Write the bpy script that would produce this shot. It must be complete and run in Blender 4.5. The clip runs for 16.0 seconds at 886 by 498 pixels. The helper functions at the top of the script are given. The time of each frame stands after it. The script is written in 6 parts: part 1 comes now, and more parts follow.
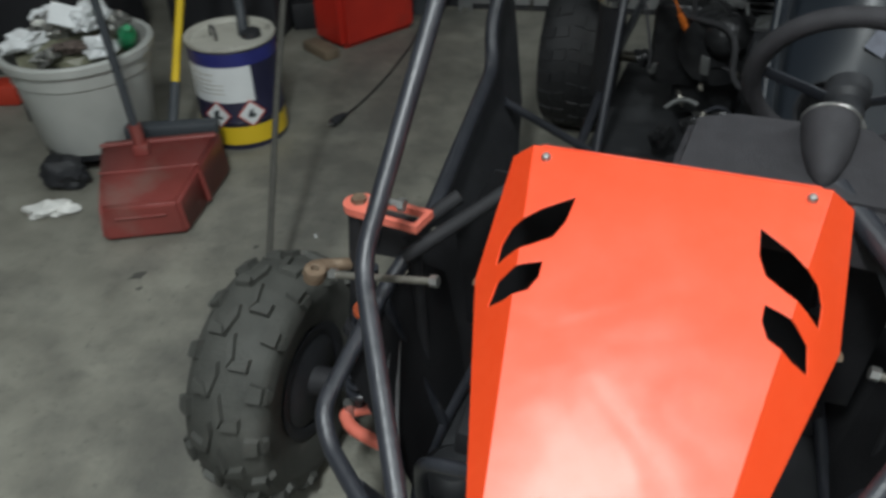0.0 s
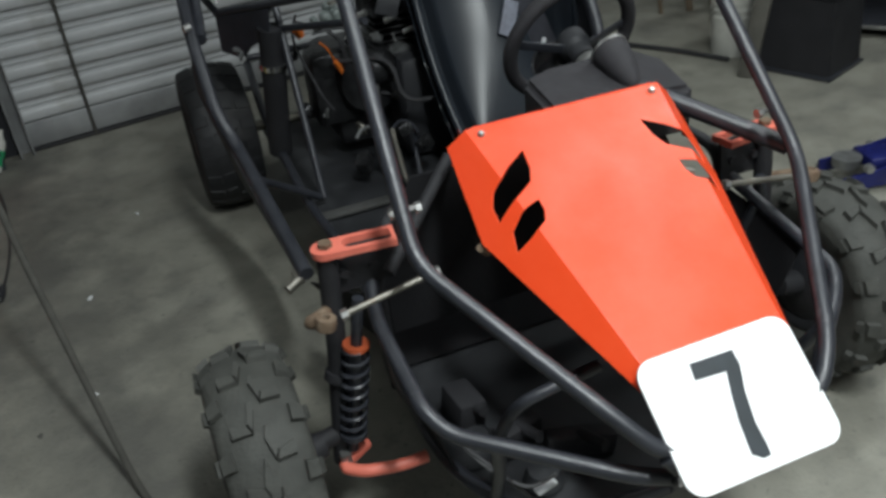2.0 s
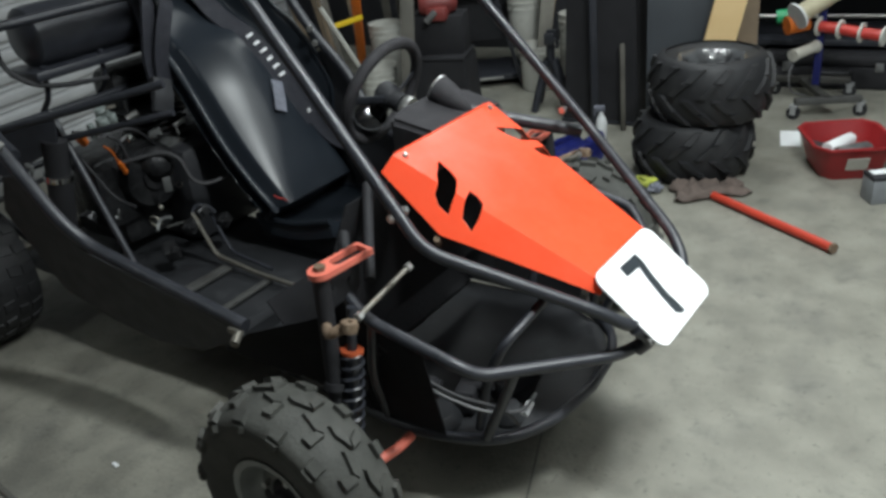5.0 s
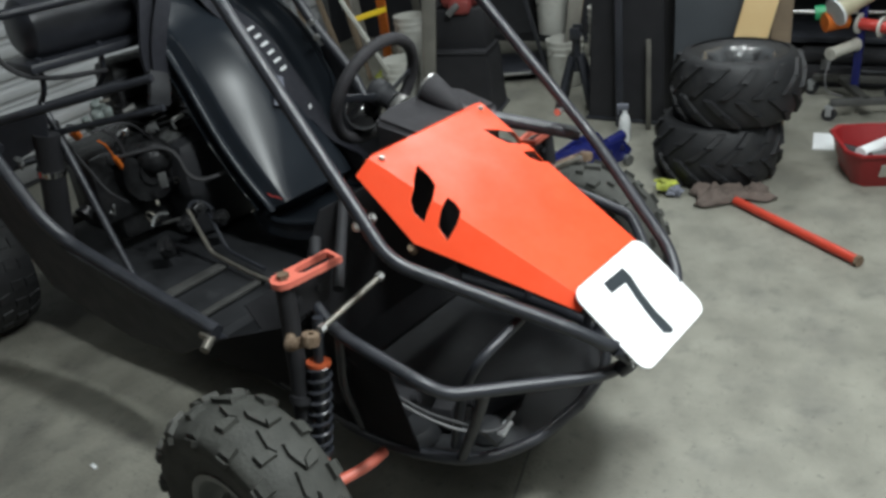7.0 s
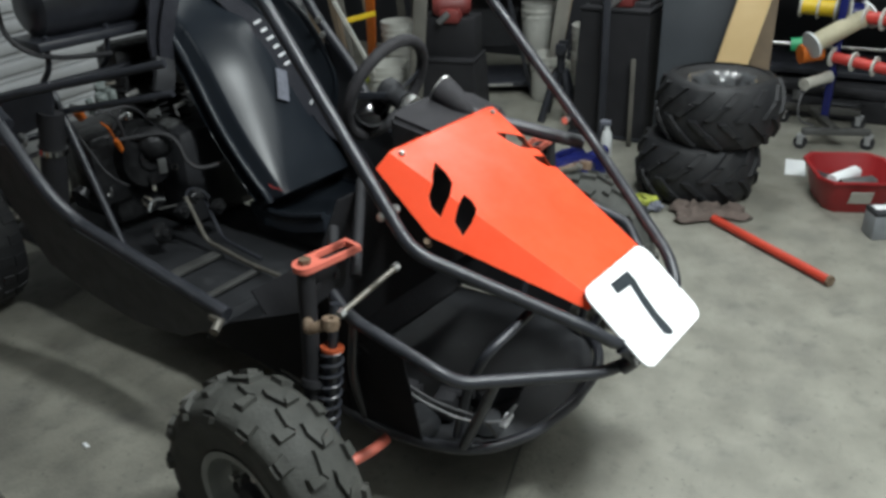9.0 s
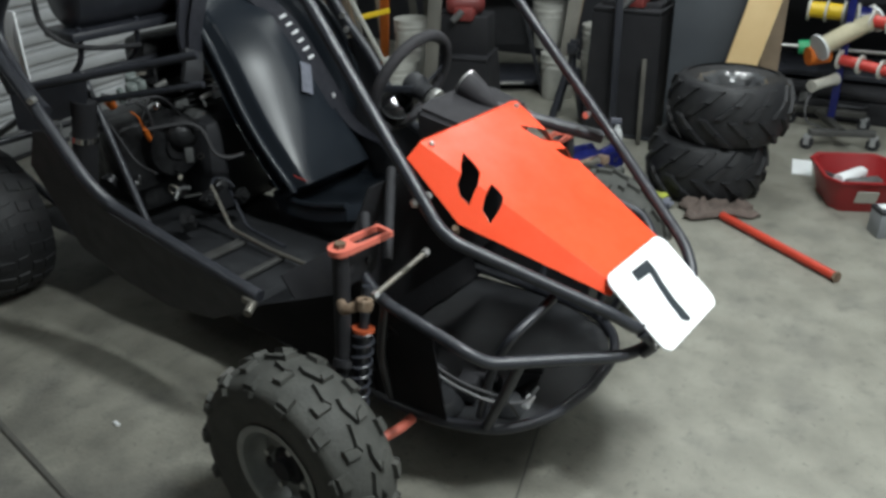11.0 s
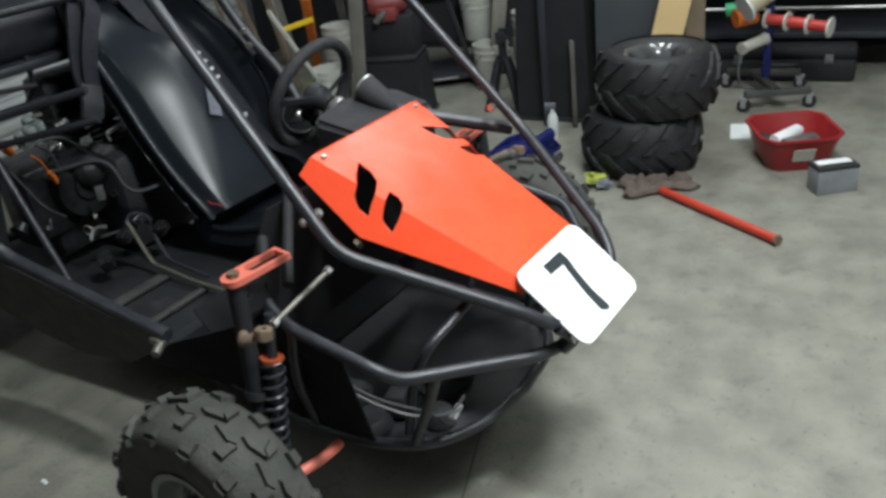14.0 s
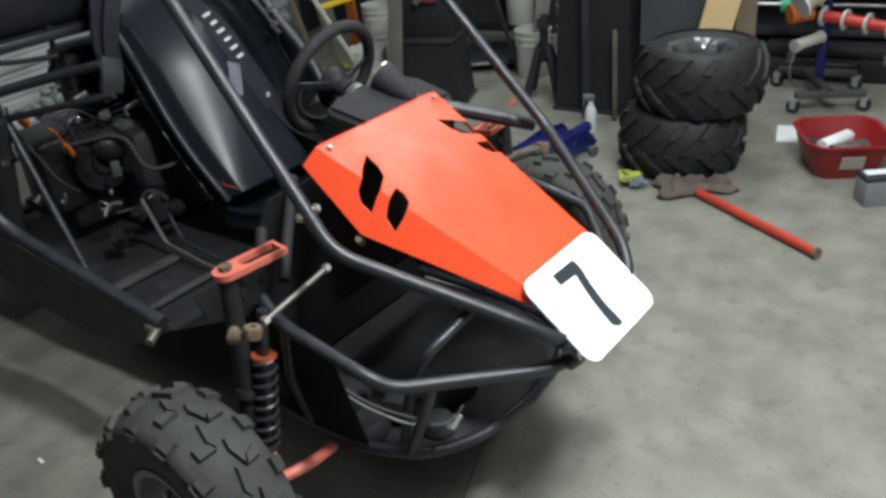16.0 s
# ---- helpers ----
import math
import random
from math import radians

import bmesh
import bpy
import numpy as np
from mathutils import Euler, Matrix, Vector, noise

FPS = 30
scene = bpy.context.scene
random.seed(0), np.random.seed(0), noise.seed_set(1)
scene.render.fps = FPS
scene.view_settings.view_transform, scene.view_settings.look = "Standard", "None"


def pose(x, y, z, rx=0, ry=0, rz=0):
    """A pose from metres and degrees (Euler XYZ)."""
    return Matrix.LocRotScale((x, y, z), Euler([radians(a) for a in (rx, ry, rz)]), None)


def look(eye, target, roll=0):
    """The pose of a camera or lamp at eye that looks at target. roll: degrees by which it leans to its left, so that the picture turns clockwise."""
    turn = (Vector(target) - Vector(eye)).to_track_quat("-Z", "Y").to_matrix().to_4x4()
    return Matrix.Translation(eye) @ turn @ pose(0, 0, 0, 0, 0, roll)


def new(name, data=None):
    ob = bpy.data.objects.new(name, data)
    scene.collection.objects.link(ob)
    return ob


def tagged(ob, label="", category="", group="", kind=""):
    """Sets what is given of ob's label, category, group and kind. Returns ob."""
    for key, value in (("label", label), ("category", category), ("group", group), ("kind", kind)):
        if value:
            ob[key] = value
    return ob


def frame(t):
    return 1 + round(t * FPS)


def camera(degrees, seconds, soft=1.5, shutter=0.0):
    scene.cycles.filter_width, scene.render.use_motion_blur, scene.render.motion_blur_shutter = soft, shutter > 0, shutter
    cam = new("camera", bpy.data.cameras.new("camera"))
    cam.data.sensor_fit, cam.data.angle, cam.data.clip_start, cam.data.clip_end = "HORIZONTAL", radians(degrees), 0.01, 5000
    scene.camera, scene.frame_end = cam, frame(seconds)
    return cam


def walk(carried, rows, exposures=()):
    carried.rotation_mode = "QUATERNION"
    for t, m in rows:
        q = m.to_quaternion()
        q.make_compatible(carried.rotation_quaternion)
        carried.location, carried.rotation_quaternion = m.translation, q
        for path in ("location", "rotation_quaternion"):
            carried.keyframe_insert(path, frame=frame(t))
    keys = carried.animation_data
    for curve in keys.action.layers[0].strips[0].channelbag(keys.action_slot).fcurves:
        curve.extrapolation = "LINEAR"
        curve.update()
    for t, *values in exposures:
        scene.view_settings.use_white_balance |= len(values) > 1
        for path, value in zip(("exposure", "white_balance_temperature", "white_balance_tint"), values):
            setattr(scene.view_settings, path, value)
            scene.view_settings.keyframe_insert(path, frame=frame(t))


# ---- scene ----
cam = camera(55.7, 16.0, soft=3.2, shutter=0.5)
PATH = [
    (0, (0.07, -1.006, 1.376), (-0.537, 0.504, 0.213), -2.0),
    (0.5, (-0.135, -1.034, 1.342), (-0.482, 0.589, 0.226), -1.3),
    (1, (-0.411, -1.055, 1.356), (-0.555, 0.634, 0.296), -6.3),
    (1.5, (-0.483, -1.098, 1.37), (-0.277, 0.575, 0.294), -5.8),
    (2, (-0.699, -1.243, 1.382), (-0.135, 0.376, 0.351), -6.2),
    (2.5, (-0.862, -1.255, 1.37), (-0.129, 0.33, 0.395), -1.2),
    (3, (-0.999, -1.05, 1.367), (-0.049, 0.431, 0.417), -7.6),
    (3.5, (-1.113, -1.004, 1.405), (-0.092, 0.409, 0.424), -12.4),
    (4, (-1.386, -1.048, 1.417), (-0.119, 0.213, 0.519), -8.9),
    (4.5, (-1.523, -1.089, 1.438), (-0.109, -0.001, 0.535), -6.0),
    (7, (-1.337, -1.173, 1.413), (-0.005, 0.007, 0.502), -6.3),
    (7.5, (-1.335, -1.177, 1.407), (0.005, -0.005, 0.496), -6.0),
    (8, (-1.336, -1.164, 1.414), (0.018, -0.01, 0.501), -4.0),
    (8.5, (-1.382, -1.127, 1.424), (-0.022, 0.015, 0.504), -2.3),
    (9, (-1.47, -1.116, 1.419), (-0.06, -0.017, 0.523), -1.7),
    (9.5, (-1.537, -1.096, 1.422), (-0.122, -0.01, 0.517), -1.7),
    (10, (-1.57, -1.102, 1.426), (-0.145, -0.029, 0.521), 0.6),
    (12.5, (-1.569, -1.14, 1.429), (-0.151, -0.036, 0.548), -5.4),
    (13, (-1.533, -1.16, 1.416), (-0.102, -0.074, 0.537), -6.5),
    (13.5, (-1.493, -1.181, 1.423), (-0.092, -0.052, 0.551), -8.0),
    (14, (-1.41, -1.202, 1.408), (0.024, -0.141, 0.503), -6.9),
    (14.5, (-1.351, -1.218, 1.409), (0.042, -0.105, 0.503), -8.1),
    (15, (-1.265, -1.237, 1.407), (0.082, -0.083, 0.482), -7.8),
    (15.5, (-1.25, -1.241, 1.402), (0.065, -0.065, 0.46), -7.7),
    (16, (-1.283, -1.205, 1.398), (0.072, -0.071, 0.462), -5.4),
]
walk(cam, [(t, look(eye, target, roll)) for t, eye, target, roll in PATH],
     exposures=[(0.0, -0.12), (0.5, -0.03), (1.0, 0.18), (1.5, 0.03), (2.0, -0.10), (2.4, -0.10), (3.0, 0.05), (4.0, 0.19), (16.0, 0.21)])

# ---------------------------------------------------------------- light
world = bpy.data.worlds.new("world")
scene.world = world
world.use_nodes = True
world.node_tree.nodes["Background"].inputs[0].default_value = (0.5, 0.55, 0.6, 1)
world.node_tree.nodes["Background"].inputs[1].default_value = 0.08


def overhead_lamp(x, y, z, sx, sy, watts, turn=10.5):
    d = bpy.data.lights.new("overhead_light", "AREA")
    d.shape, d.size, d.size_y, d.energy, d.color = "RECTANGLE", sx, sy, watts, (0.93, 1.0, 1.0)
    ob = new("overhead_light", d)
    ob.matrix_world = pose(x, y, z, 0, 0, turn)
    return ob


overhead_lamp(-0.18, -1.35, 2.95, 0.20, 1.0, 93)
overhead_lamp(1.05, -0.2, 2.95, 0.3, 1.8, 14)
# two unseen fill lamps, added to light the right background and left corner
overhead_lamp(2.3, 0.5, 3.05, 1.5, 0.3, 38)
overhead_lamp(-2.2, 1.2, 3.05, 1.5, 0.3, 9)
overhead_lamp(0.75, -2.40, 3.00, 1.7, 0.5, 30)


# ---------------------------------------------------------------- materials
def mat(name, a, b=None, rough=0.5, metal=0.0, scale=12.0, stain=None, stain_scale=1.5, stain_at=0.55, bump=0.0, bump_scale=120.0,
        rough_var=0.15, per_piece=0.0, coat=0.0, detail=6.0, spec=0.5):
    """A surface with fine and broad variation, at real size."""
    m = bpy.data.materials.new(name)
    m.use_nodes = True
    nt = m.node_tree
    n, l = nt.nodes, nt.links
    bsdf = n["Principled BSDF"]
    bsdf.inputs["Metallic"].default_value = metal
    bsdf.inputs["Coat Weight"].default_value = coat
    bsdf.inputs["Specular IOR Level"].default_value = spec
    tc = n.new("ShaderNodeTexCoord")
    b = b or tuple(c * 0.72 for c in a)
    noise1 = n.new("ShaderNodeTexNoise")
    noise1.inputs["Scale"].default_value, noise1.inputs["Detail"].default_value = scale, detail
    l.new(tc.outputs["Object"], noise1.inputs["Vector"])
    ramp = n.new("ShaderNodeValToRGB")
    ramp.color_ramp.elements[0].position, ramp.color_ramp.elements[1].position = 0.32, 0.68
    ramp.color_ramp.elements[0].color, ramp.color_ramp.elements[1].color = (*b, 1), (*a, 1)
    l.new(noise1.outputs["Fac"], ramp.inputs["Fac"])
    col = ramp.outputs["Color"]
    if stain:
        noise2 = n.new("ShaderNodeTexNoise")
        noise2.inputs["Scale"].default_value, noise2.inputs["Detail"].default_value = stain_scale, 8.0
        noise2.inputs["Roughness"].default_value = 0.62
        l.new(tc.outputs["Object"], noise2.inputs["Vector"])
        r2 = n.new("ShaderNodeValToRGB")
        r2.color_ramp.elements[0].position, r2.color_ramp.elements[1].position = stain_at, min(1.0, stain_at + 0.22)
        r2.color_ramp.elements[0].color, r2.color_ramp.elements[1].color = (0, 0, 0, 1), (1, 1, 1, 1)
        l.new(noise2.outputs["Fac"], r2.inputs["Fac"])
        mix = n.new("ShaderNodeMix")
        mix.data_type = "RGBA"
        mix.inputs["B"].default_value = (*stain, 1)
        l.new(r2.outputs["Color"], mix.inputs["Factor"])
        l.new(col, mix.inputs["A"])
        col = mix.outputs["Result"]
    if per_piece:
        info = n.new("ShaderNodeObjectInfo")
        mr = n.new("ShaderNodeMapRange")
        mr.inputs["To Min"].default_value, mr.inputs["To Max"].default_value = 1 - per_piece, 1 + per_piece
        l.new(info.outputs["Random"], mr.inputs["Value"])
        hsv = n.new("ShaderNodeHueSaturation")
        l.new(mr.outputs["Result"], hsv.inputs["Value"])
        l.new(col, hsv.inputs["Color"])
        col = hsv.outputs["Color"]
    l.new(col, bsdf.inputs["Base Color"])
    noise3 = n.new("ShaderNodeTexNoise")
    noise3.inputs["Scale"].default_value, noise3.inputs["Detail"].default_value = scale * 0.6, 5.0
    l.new(tc.outputs["Object"], noise3.inputs["Vector"])
    rr = n.new("ShaderNodeMapRange")
    rr.inputs["To Min"].default_value, rr.inputs["To Max"].default_value = max(0.03, rough - rough_var), min(1.0, rough + rough_var)
    l.new(noise3.outputs["Fac"], rr.inputs["Value"])
    l.new(rr.outputs["Result"], bsdf.inputs["Roughness"])
    if bump:
        nb = n.new("ShaderNodeTexNoise")
        nb.inputs["Scale"].default_value, nb.inputs["Detail"].default_value = bump_scale, 4.0
        l.new(tc.outputs["Object"], nb.inputs["Vector"])
        bp = n.new("ShaderNodeBump")
        bp.inputs["Strength"].default_value, bp.inputs["Distance"].default_value = bump, 0.01
        l.new(nb.outputs["Fac"], bp.inputs["Height"])
        l.new(bp.outputs["Normal"], bsdf.inputs["Normal"])
    return m


M_CONC = mat("concrete", (0.252, 0.246, 0.208), (0.174, 0.169, 0.143), 0.58, scale=7, stain=(0.145, 0.142, 0.126), stain_scale=3.2, stain_at=0.52, bump=0.35, bump_scale=90, detail=12)


def traffic_dirt(m, u0, width, v0, v1, colour):
    """Ground-in dirt along the old floor joint, ragged at its edges."""
    nt = m.node_tree
    n, l = nt.nodes, nt.links
    bsdf = n["Principled BSDF"]
    old = bsdf.inputs["Base Color"].links[0].from_socket
    tc = n.new("ShaderNodeTexCoord")
    sep = n.new("ShaderNodeSeparateXYZ")
    l.new(tc.outputs["Object"], sep.inputs[0])

    def calc(op, a, b):
        x = n.new("ShaderNodeMath")
        x.operation = op
        for i, v in enumerate((a, b)):
            if isinstance(v, (int, float)):
                x.inputs[i].default_value = v
            else:
                l.new(v, x.inputs[i])
        return x.outputs[0]
    ns = n.new("ShaderNodeTexNoise")
    ns.inputs["Scale"].default_value, ns.inputs["Detail"].default_value, ns.inputs["Roughness"].default_value = 5.0, 9.0, 0.65
    l.new(tc.outputs["Object"], ns.inputs["Vector"])
    across = calc("ABSOLUTE", calc("SUBTRACT", sep.outputs["X"], u0), 0)
    along = calc("MULTIPLY", calc("GREATER_THAN", sep.outputs["Y"], v0), calc("LESS_THAN", sep.outputs["Y"], v1))
    k = calc("SUBTRACT", 1.0, calc("DIVIDE", across, width))
    k = calc("MULTIPLY", calc("MAXIMUM", calc("ADD", k, calc("MULTIPLY", calc("SUBTRACT", ns.outputs["Fac"], 0.55), 3.2)), 0.0), along)
    k = calc("MINIMUM", calc("MULTIPLY", k, 0.75), 0.72)
    mix = n.new("ShaderNodeMix")
    mix.data_type = "RGBA"
    mix.inputs["B"].default_value = (*colour, 1)
    l.new(k, mix.inputs["Factor"])
    l.new(old, mix.inputs["A"])
    l.new(mix.outputs["Result"], bsdf.inputs["Base Color"])


def speckle(m, scale, dark):
    """Fine pits and grit spots over a surface."""
    n, l = m.node_tree.nodes, m.node_tree.links
    bsdf = n["Principled BSDF"]
    old = bsdf.inputs["Base Color"].links[0].from_socket
    for sc, lo, hi, k in ((scale, 0.60, 0.70, dark), (scale * 0.28, 0.57, 0.74, dark * 0.75)):
        ns = n.new("ShaderNodeTexNoise")
        ns.inputs["Scale"].default_value, ns.inputs["Detail"].default_value, ns.inputs["Roughness"].default_value = sc, 6.0, 0.6
        l.new(n["Texture Coordinate"].outputs["Object"], ns.inputs["Vector"])
        mr = n.new("ShaderNodeMapRange")
        mr.inputs["From Min"].default_value, mr.inputs["From Max"].default_value = lo, hi
        mr.inputs["To Min"].default_value, mr.inputs["To Max"].default_value = 0.0, k
        l.new(ns.outputs["Fac"], mr.inputs["Value"])
        mix = n.new("ShaderNodeMix")
        mix.data_type = "RGBA"
        mix.inputs["B"].default_value = (0.07, 0.068, 0.06, 1)
        l.new(mr.outputs["Result"], mix.inputs["Factor"])
        l.new(old, mix.inputs["A"])
        old = mix.outputs["Result"]
    l.new(old, bsdf.inputs["Base Color"])


speckle(M_CONC, 46.0, 0.55)
traffic_dirt(M_CONC, -0.90, 0.46, -0.6, 2.8, (0.080, 0.079, 0.073))
M_JOINT = mat("floor_joint_dirt", (0.085, 0.083, 0.074), None, 0.85, scale=20)
M_STAIN = mat("oil_stain", (0.075, 0.073, 0.066), (0.11, 0.108, 0.096), 0.55, scale=9)
# unseen wall behind the camera, kept pale to bounce fill light
M_WALL = mat("pale_unseen_wall", (0.42, 0.43, 0.44), None, 0.8, scale=4, stain=(0.09, 0.09, 0.09), bump=0.2)
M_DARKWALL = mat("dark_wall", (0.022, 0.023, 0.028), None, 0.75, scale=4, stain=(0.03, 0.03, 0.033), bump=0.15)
# unseen ceiling, kept pale so that it bounces light back down
M_CEIL = mat("pale_unseen_ceiling", (0.62, 0.62, 0.62), None, 0.8, scale=3)
M_SLAT = mat("roller_door_steel", (0.50, 0.51, 0.52), (0.42, 0.43, 0.44), 0.5, 0.1, scale=7, stain=(0.28, 0.27, 0.25), stain_scale=3.5, stain_at=0.56, per_piece=0.05)
M_RAILZ = mat("galvanised_steel", (0.42, 0.43, 0.44), None, 0.45, 0.5, scale=9, stain=(0.2, 0.19, 0.18))
M_BLACK = mat("black_paint", (0.030, 0.032, 0.040), (0.021, 0.023, 0.029), 0.36, 0.0, scale=25, stain=(0.04, 0.04, 0.042), stain_scale=9, stain_at=0.6, bump=0.03)
M_TUBE = mat("black_frame_tube", (0.030, 0.032, 0.040), (0.018, 0.020, 0.026), 0.40, 0.1, scale=22, stain=(0.085, 0.085, 0.088), stain_scale=30, stain_at=0.60, bump=0.12, bump_scale=260, spec=0.65, rough_var=0.10)
M_MATT = mat("dull_black_steel", (0.021, 0.021, 0.024), None, 0.7, scale=9, stain=(0.024, 0.023, 0.021), stain_scale=5, stain_at=0.6, bump=0.12, bump_scale=90, spec=0.3)
# shade inside the nose is put into this near-black colour
M_SHADE = mat("shade_black_sheet", (0.016, 0.016, 0.018), None, 0.85, scale=9, stain=(0.026, 0.025, 0.023), stain_scale=6, stain_at=0.6, bump=0.15, bump_scale=80, spec=0.15)
M_DARK = mat("black_plastic", (0.021, 0.022, 0.026), None, 0.6, scale=30, bump=0.1, bump_scale=200)
M_PAN = mat("dark_floor_pan", (0.024, 0.025, 0.028), (0.016, 0.017, 0.019), 0.55, 0.0, scale=12, stain=(0.05, 0.052, 0.055), stain_scale=6, stain_at=0.55, spec=0.3)
M_DASH = mat("textured_dash_plastic", (0.028, 0.0265, 0.031), None, 0.72, scale=40, bump=0.35, bump_scale=350)
M_ORANGE = mat("orange_red_powder_coat", (0.84, 0.071, 0.014), (0.80, 0.060, 0.012), 0.50, 0.0, scale=3.5, stain=(0.82, 0.09, 0.020), stain_scale=5, stain_at=0.6, bump=0.02, bump_scale=260, rough_var=0.16, spec=0.42)


def wavy(m, scale, dist, gloss):
    """Slow unevenness of a bent sheet under a thin glossy film."""
    n, l = m.node_tree.nodes, m.node_tree.links
    bsdf = n["Principled BSDF"]
    ns = n.new("ShaderNodeTexNoise")
    ns.inputs["Scale"].default_value, ns.inputs["Detail"].default_value, ns.inputs["Distortion"].default_value = scale, 2.0, 0.6
    l.new(n["Texture Coordinate"].outputs["Object"], ns.inputs["Vector"])
    bp = n.new("ShaderNodeBump")
    bp.inputs["Strength"].default_value, bp.inputs["Distance"].default_value = 0.5, dist
    l.new(ns.outputs["Fac"], bp.inputs["Height"])
    l.new(bp.outputs["Normal"], bsdf.inputs["Coat Normal"])
    bsdf.inputs["Coat Roughness"].default_value = 0.34
    # wiped and dusty patches take the shine unevenly
    pn = n.new("ShaderNodeTexNoise")
    pn.inputs["Scale"].default_value, pn.inputs["Detail"].default_value, pn.inputs["Roughness"].default_value = 7.0, 7.0, 0.62
    l.new(n["Texture Coordinate"].outputs["Object"], pn.inputs["Vector"])
    mr = n.new("ShaderNodeMapRange")
    mr.inputs["From Min"].default_value, mr.inputs["From Max"].default_value = 0.36, 0.66
    mr.inputs["To Min"].default_value, mr.inputs["To Max"].default_value = gloss * 0.1, gloss * 2.0
    l.new(pn.outputs["Fac"], mr.inputs["Value"])
    l.new(mr.outputs["Result"], bsdf.inputs["Coat Weight"])


wavy(M_ORANGE, 5.0, 0.012, 0.30)
M_SALMON = mat("faded_red_arm_paint", (0.72, 0.185, 0.13), (0.62, 0.14, 0.098), 0.42, 0.0, scale=16, stain=(0.30, 0.10, 0.07), stain_scale=22, stain_at=0.64)
M_WHITE = mat("white_plate", (0.86, 0.87, 0.88), (0.83, 0.84, 0.85), 0.4, scale=5, rough_var=0.08)
M_DIGIT = mat("black_tape", (0.03, 0.038, 0.045), None, 0.4, scale=30)
M_TYRE = mat("tyre_rubber", (0.056, 0.057, 0.051), (0.038, 0.039, 0.035), 0.75, scale=18, stain=(0.085, 0.084, 0.076), stain_scale=7, stain_at=0.52, bump=0.25, bump_scale=140)
M_TYRE2 = mat("black_tyre_rubber", (0.014, 0.015, 0.017), (0.010, 0.010, 0.012), 0.62, scale=18, stain=(0.036, 0.036, 0.034), stain_scale=6, stain_at=0.58, bump=0.2, bump_scale=140)
M_RIM = mat("silver_rim", (0.30, 0.31, 0.30), (0.22, 0.23, 0.22), 0.45, 0.4, scale=20, stain=(0.12, 0.11, 0.1), stain_scale=12, stain_at=0.6)
M_STEEL = mat("bright_steel", (0.62, 0.62, 0.6), (0.45, 0.45, 0.44), 0.34, 0.9, scale=30)
M_RODGREY = mat("dull_steel_rod", (0.24, 0.23, 0.20), (0.17, 0.16, 0.14), 0.45, 0.7, scale=40, stain=(0.16, 0.1, 0.06), stain_scale=40)
M_RUST = mat("rusty_steel", (0.20, 0.145, 0.10), (0.13, 0.085, 0.055), 0.75, 0.3, scale=60, stain=(0.34, 0.27, 0.2), stain_scale=50, bump=0.3)
M_COPPER = mat("orange_spring_cap", (0.62, 0.13, 0.05), (0.5, 0.1, 0.04), 0.35, 0.3, scale=30, stain=(0.25, 0.1, 0.06), stain_scale=40)
M_VINYL = mat("black_seat_vinyl", (0.018, 0.022, 0.028), (0.014, 0.018, 0.024), 0.31, scale=10, bump=0.012, bump_scale=240, rough_var=0.04, spec=0.27)
M_STRAP = mat("navy_black_webbing", (0.010, 0.011, 0.019), None, 0.75, scale=60, bump=0.3, bump_scale=400)
M_PADGREY = mat("grey_strap_pad", (0.17, 0.18, 0.22), None, 0.8, scale=50, bump=0.2)
M_LETTER = mat("white_stitching", (0.75, 0.76, 0.78), None, 0.6, scale=40)
M_DIALGLASS = mat("dark_dial_glass", (0.010, 0.010, 0.011), None, 0.07, scale=20, rough_var=0.02)
M_CORD = mat("orange_cord", (0.66, 0.16, 0.016), (0.52, 0.12, 0.012), 0.5, scale=40)
M_ENGINE = mat("dirty_engine_casting", (0.040, 0.041, 0.043), (0.016, 0.016, 0.018), 0.38, 0.5, scale=18, stain=(0.016, 0.016, 0.016), stain_scale=8, stain_at=0.5, bump=0.5, bump_scale=45)
M_GREYCAP = mat("grey_green_cap_plastic", (0.20, 0.23, 0.22), (0.13, 0.15, 0.145), 0.5, scale=30, stain=(0.05, 0.055, 0.05), stain_scale=30, stain_at=0.55)
M_POLISHED = mat("polished_chrome", (0.75, 0.75, 0.74), None, 0.12, 1.0, scale=30, rough_var=0.04)
M_ALU = mat("cast_aluminium", (0.27, 0.28, 0.28), (0.17, 0.17, 0.17), 0.45, 0.7, scale=25, stain=(0.06, 0.06, 0.055), stain_scale=15)
M_STRIP = mat("grey_floor_strip", (0.09, 0.09, 0.088), (0.055, 0.055, 0.053), 0.5, 0.3, scale=14, stain=(0.04, 0.04, 0.04), stain_scale=12)
M_HOSE = mat("black_rubber_hose", (0.025, 0.025, 0.028), None, 0.6, scale=30)
M_WIRE = mat("grey_cable", (0.11, 0.11, 0.115), None, 0.5, scale=30)
M_REDWIRE = mat("red_cable", (0.35, 0.035, 0.03), None, 0.5, scale=30)


# ---------------------------------------------------------------- mesh helpers
def part(name, bm, material, parent=None, label="", sharp=38.0):
    """One mesh object, under a thing or a part where there is one."""
    bmesh.ops.recalc_face_normals(bm, faces=bm.faces)
    for f in bm.faces:
        f.smooth = True
    for e in bm.edges:
        if len(e.link_faces) == 2 and e.calc_face_angle(0) > radians(sharp):
            e.smooth = False
    me = bpy.data.meshes.new(name)
    bm.to_mesh(me)
    bm.free()
    me.materials.append(material)
    ob = new(name, me)
    if parent:
        ob.parent = parent
    if label:
        ob["label"] = label
    return ob


def thing(name, label, category, m=None, group="", kind=""):
    ob = new(name)
    ob.empty_display_size = 0.05
    if m:
        ob.matrix_world = m
    return tagged(ob, label, category, group, kind)


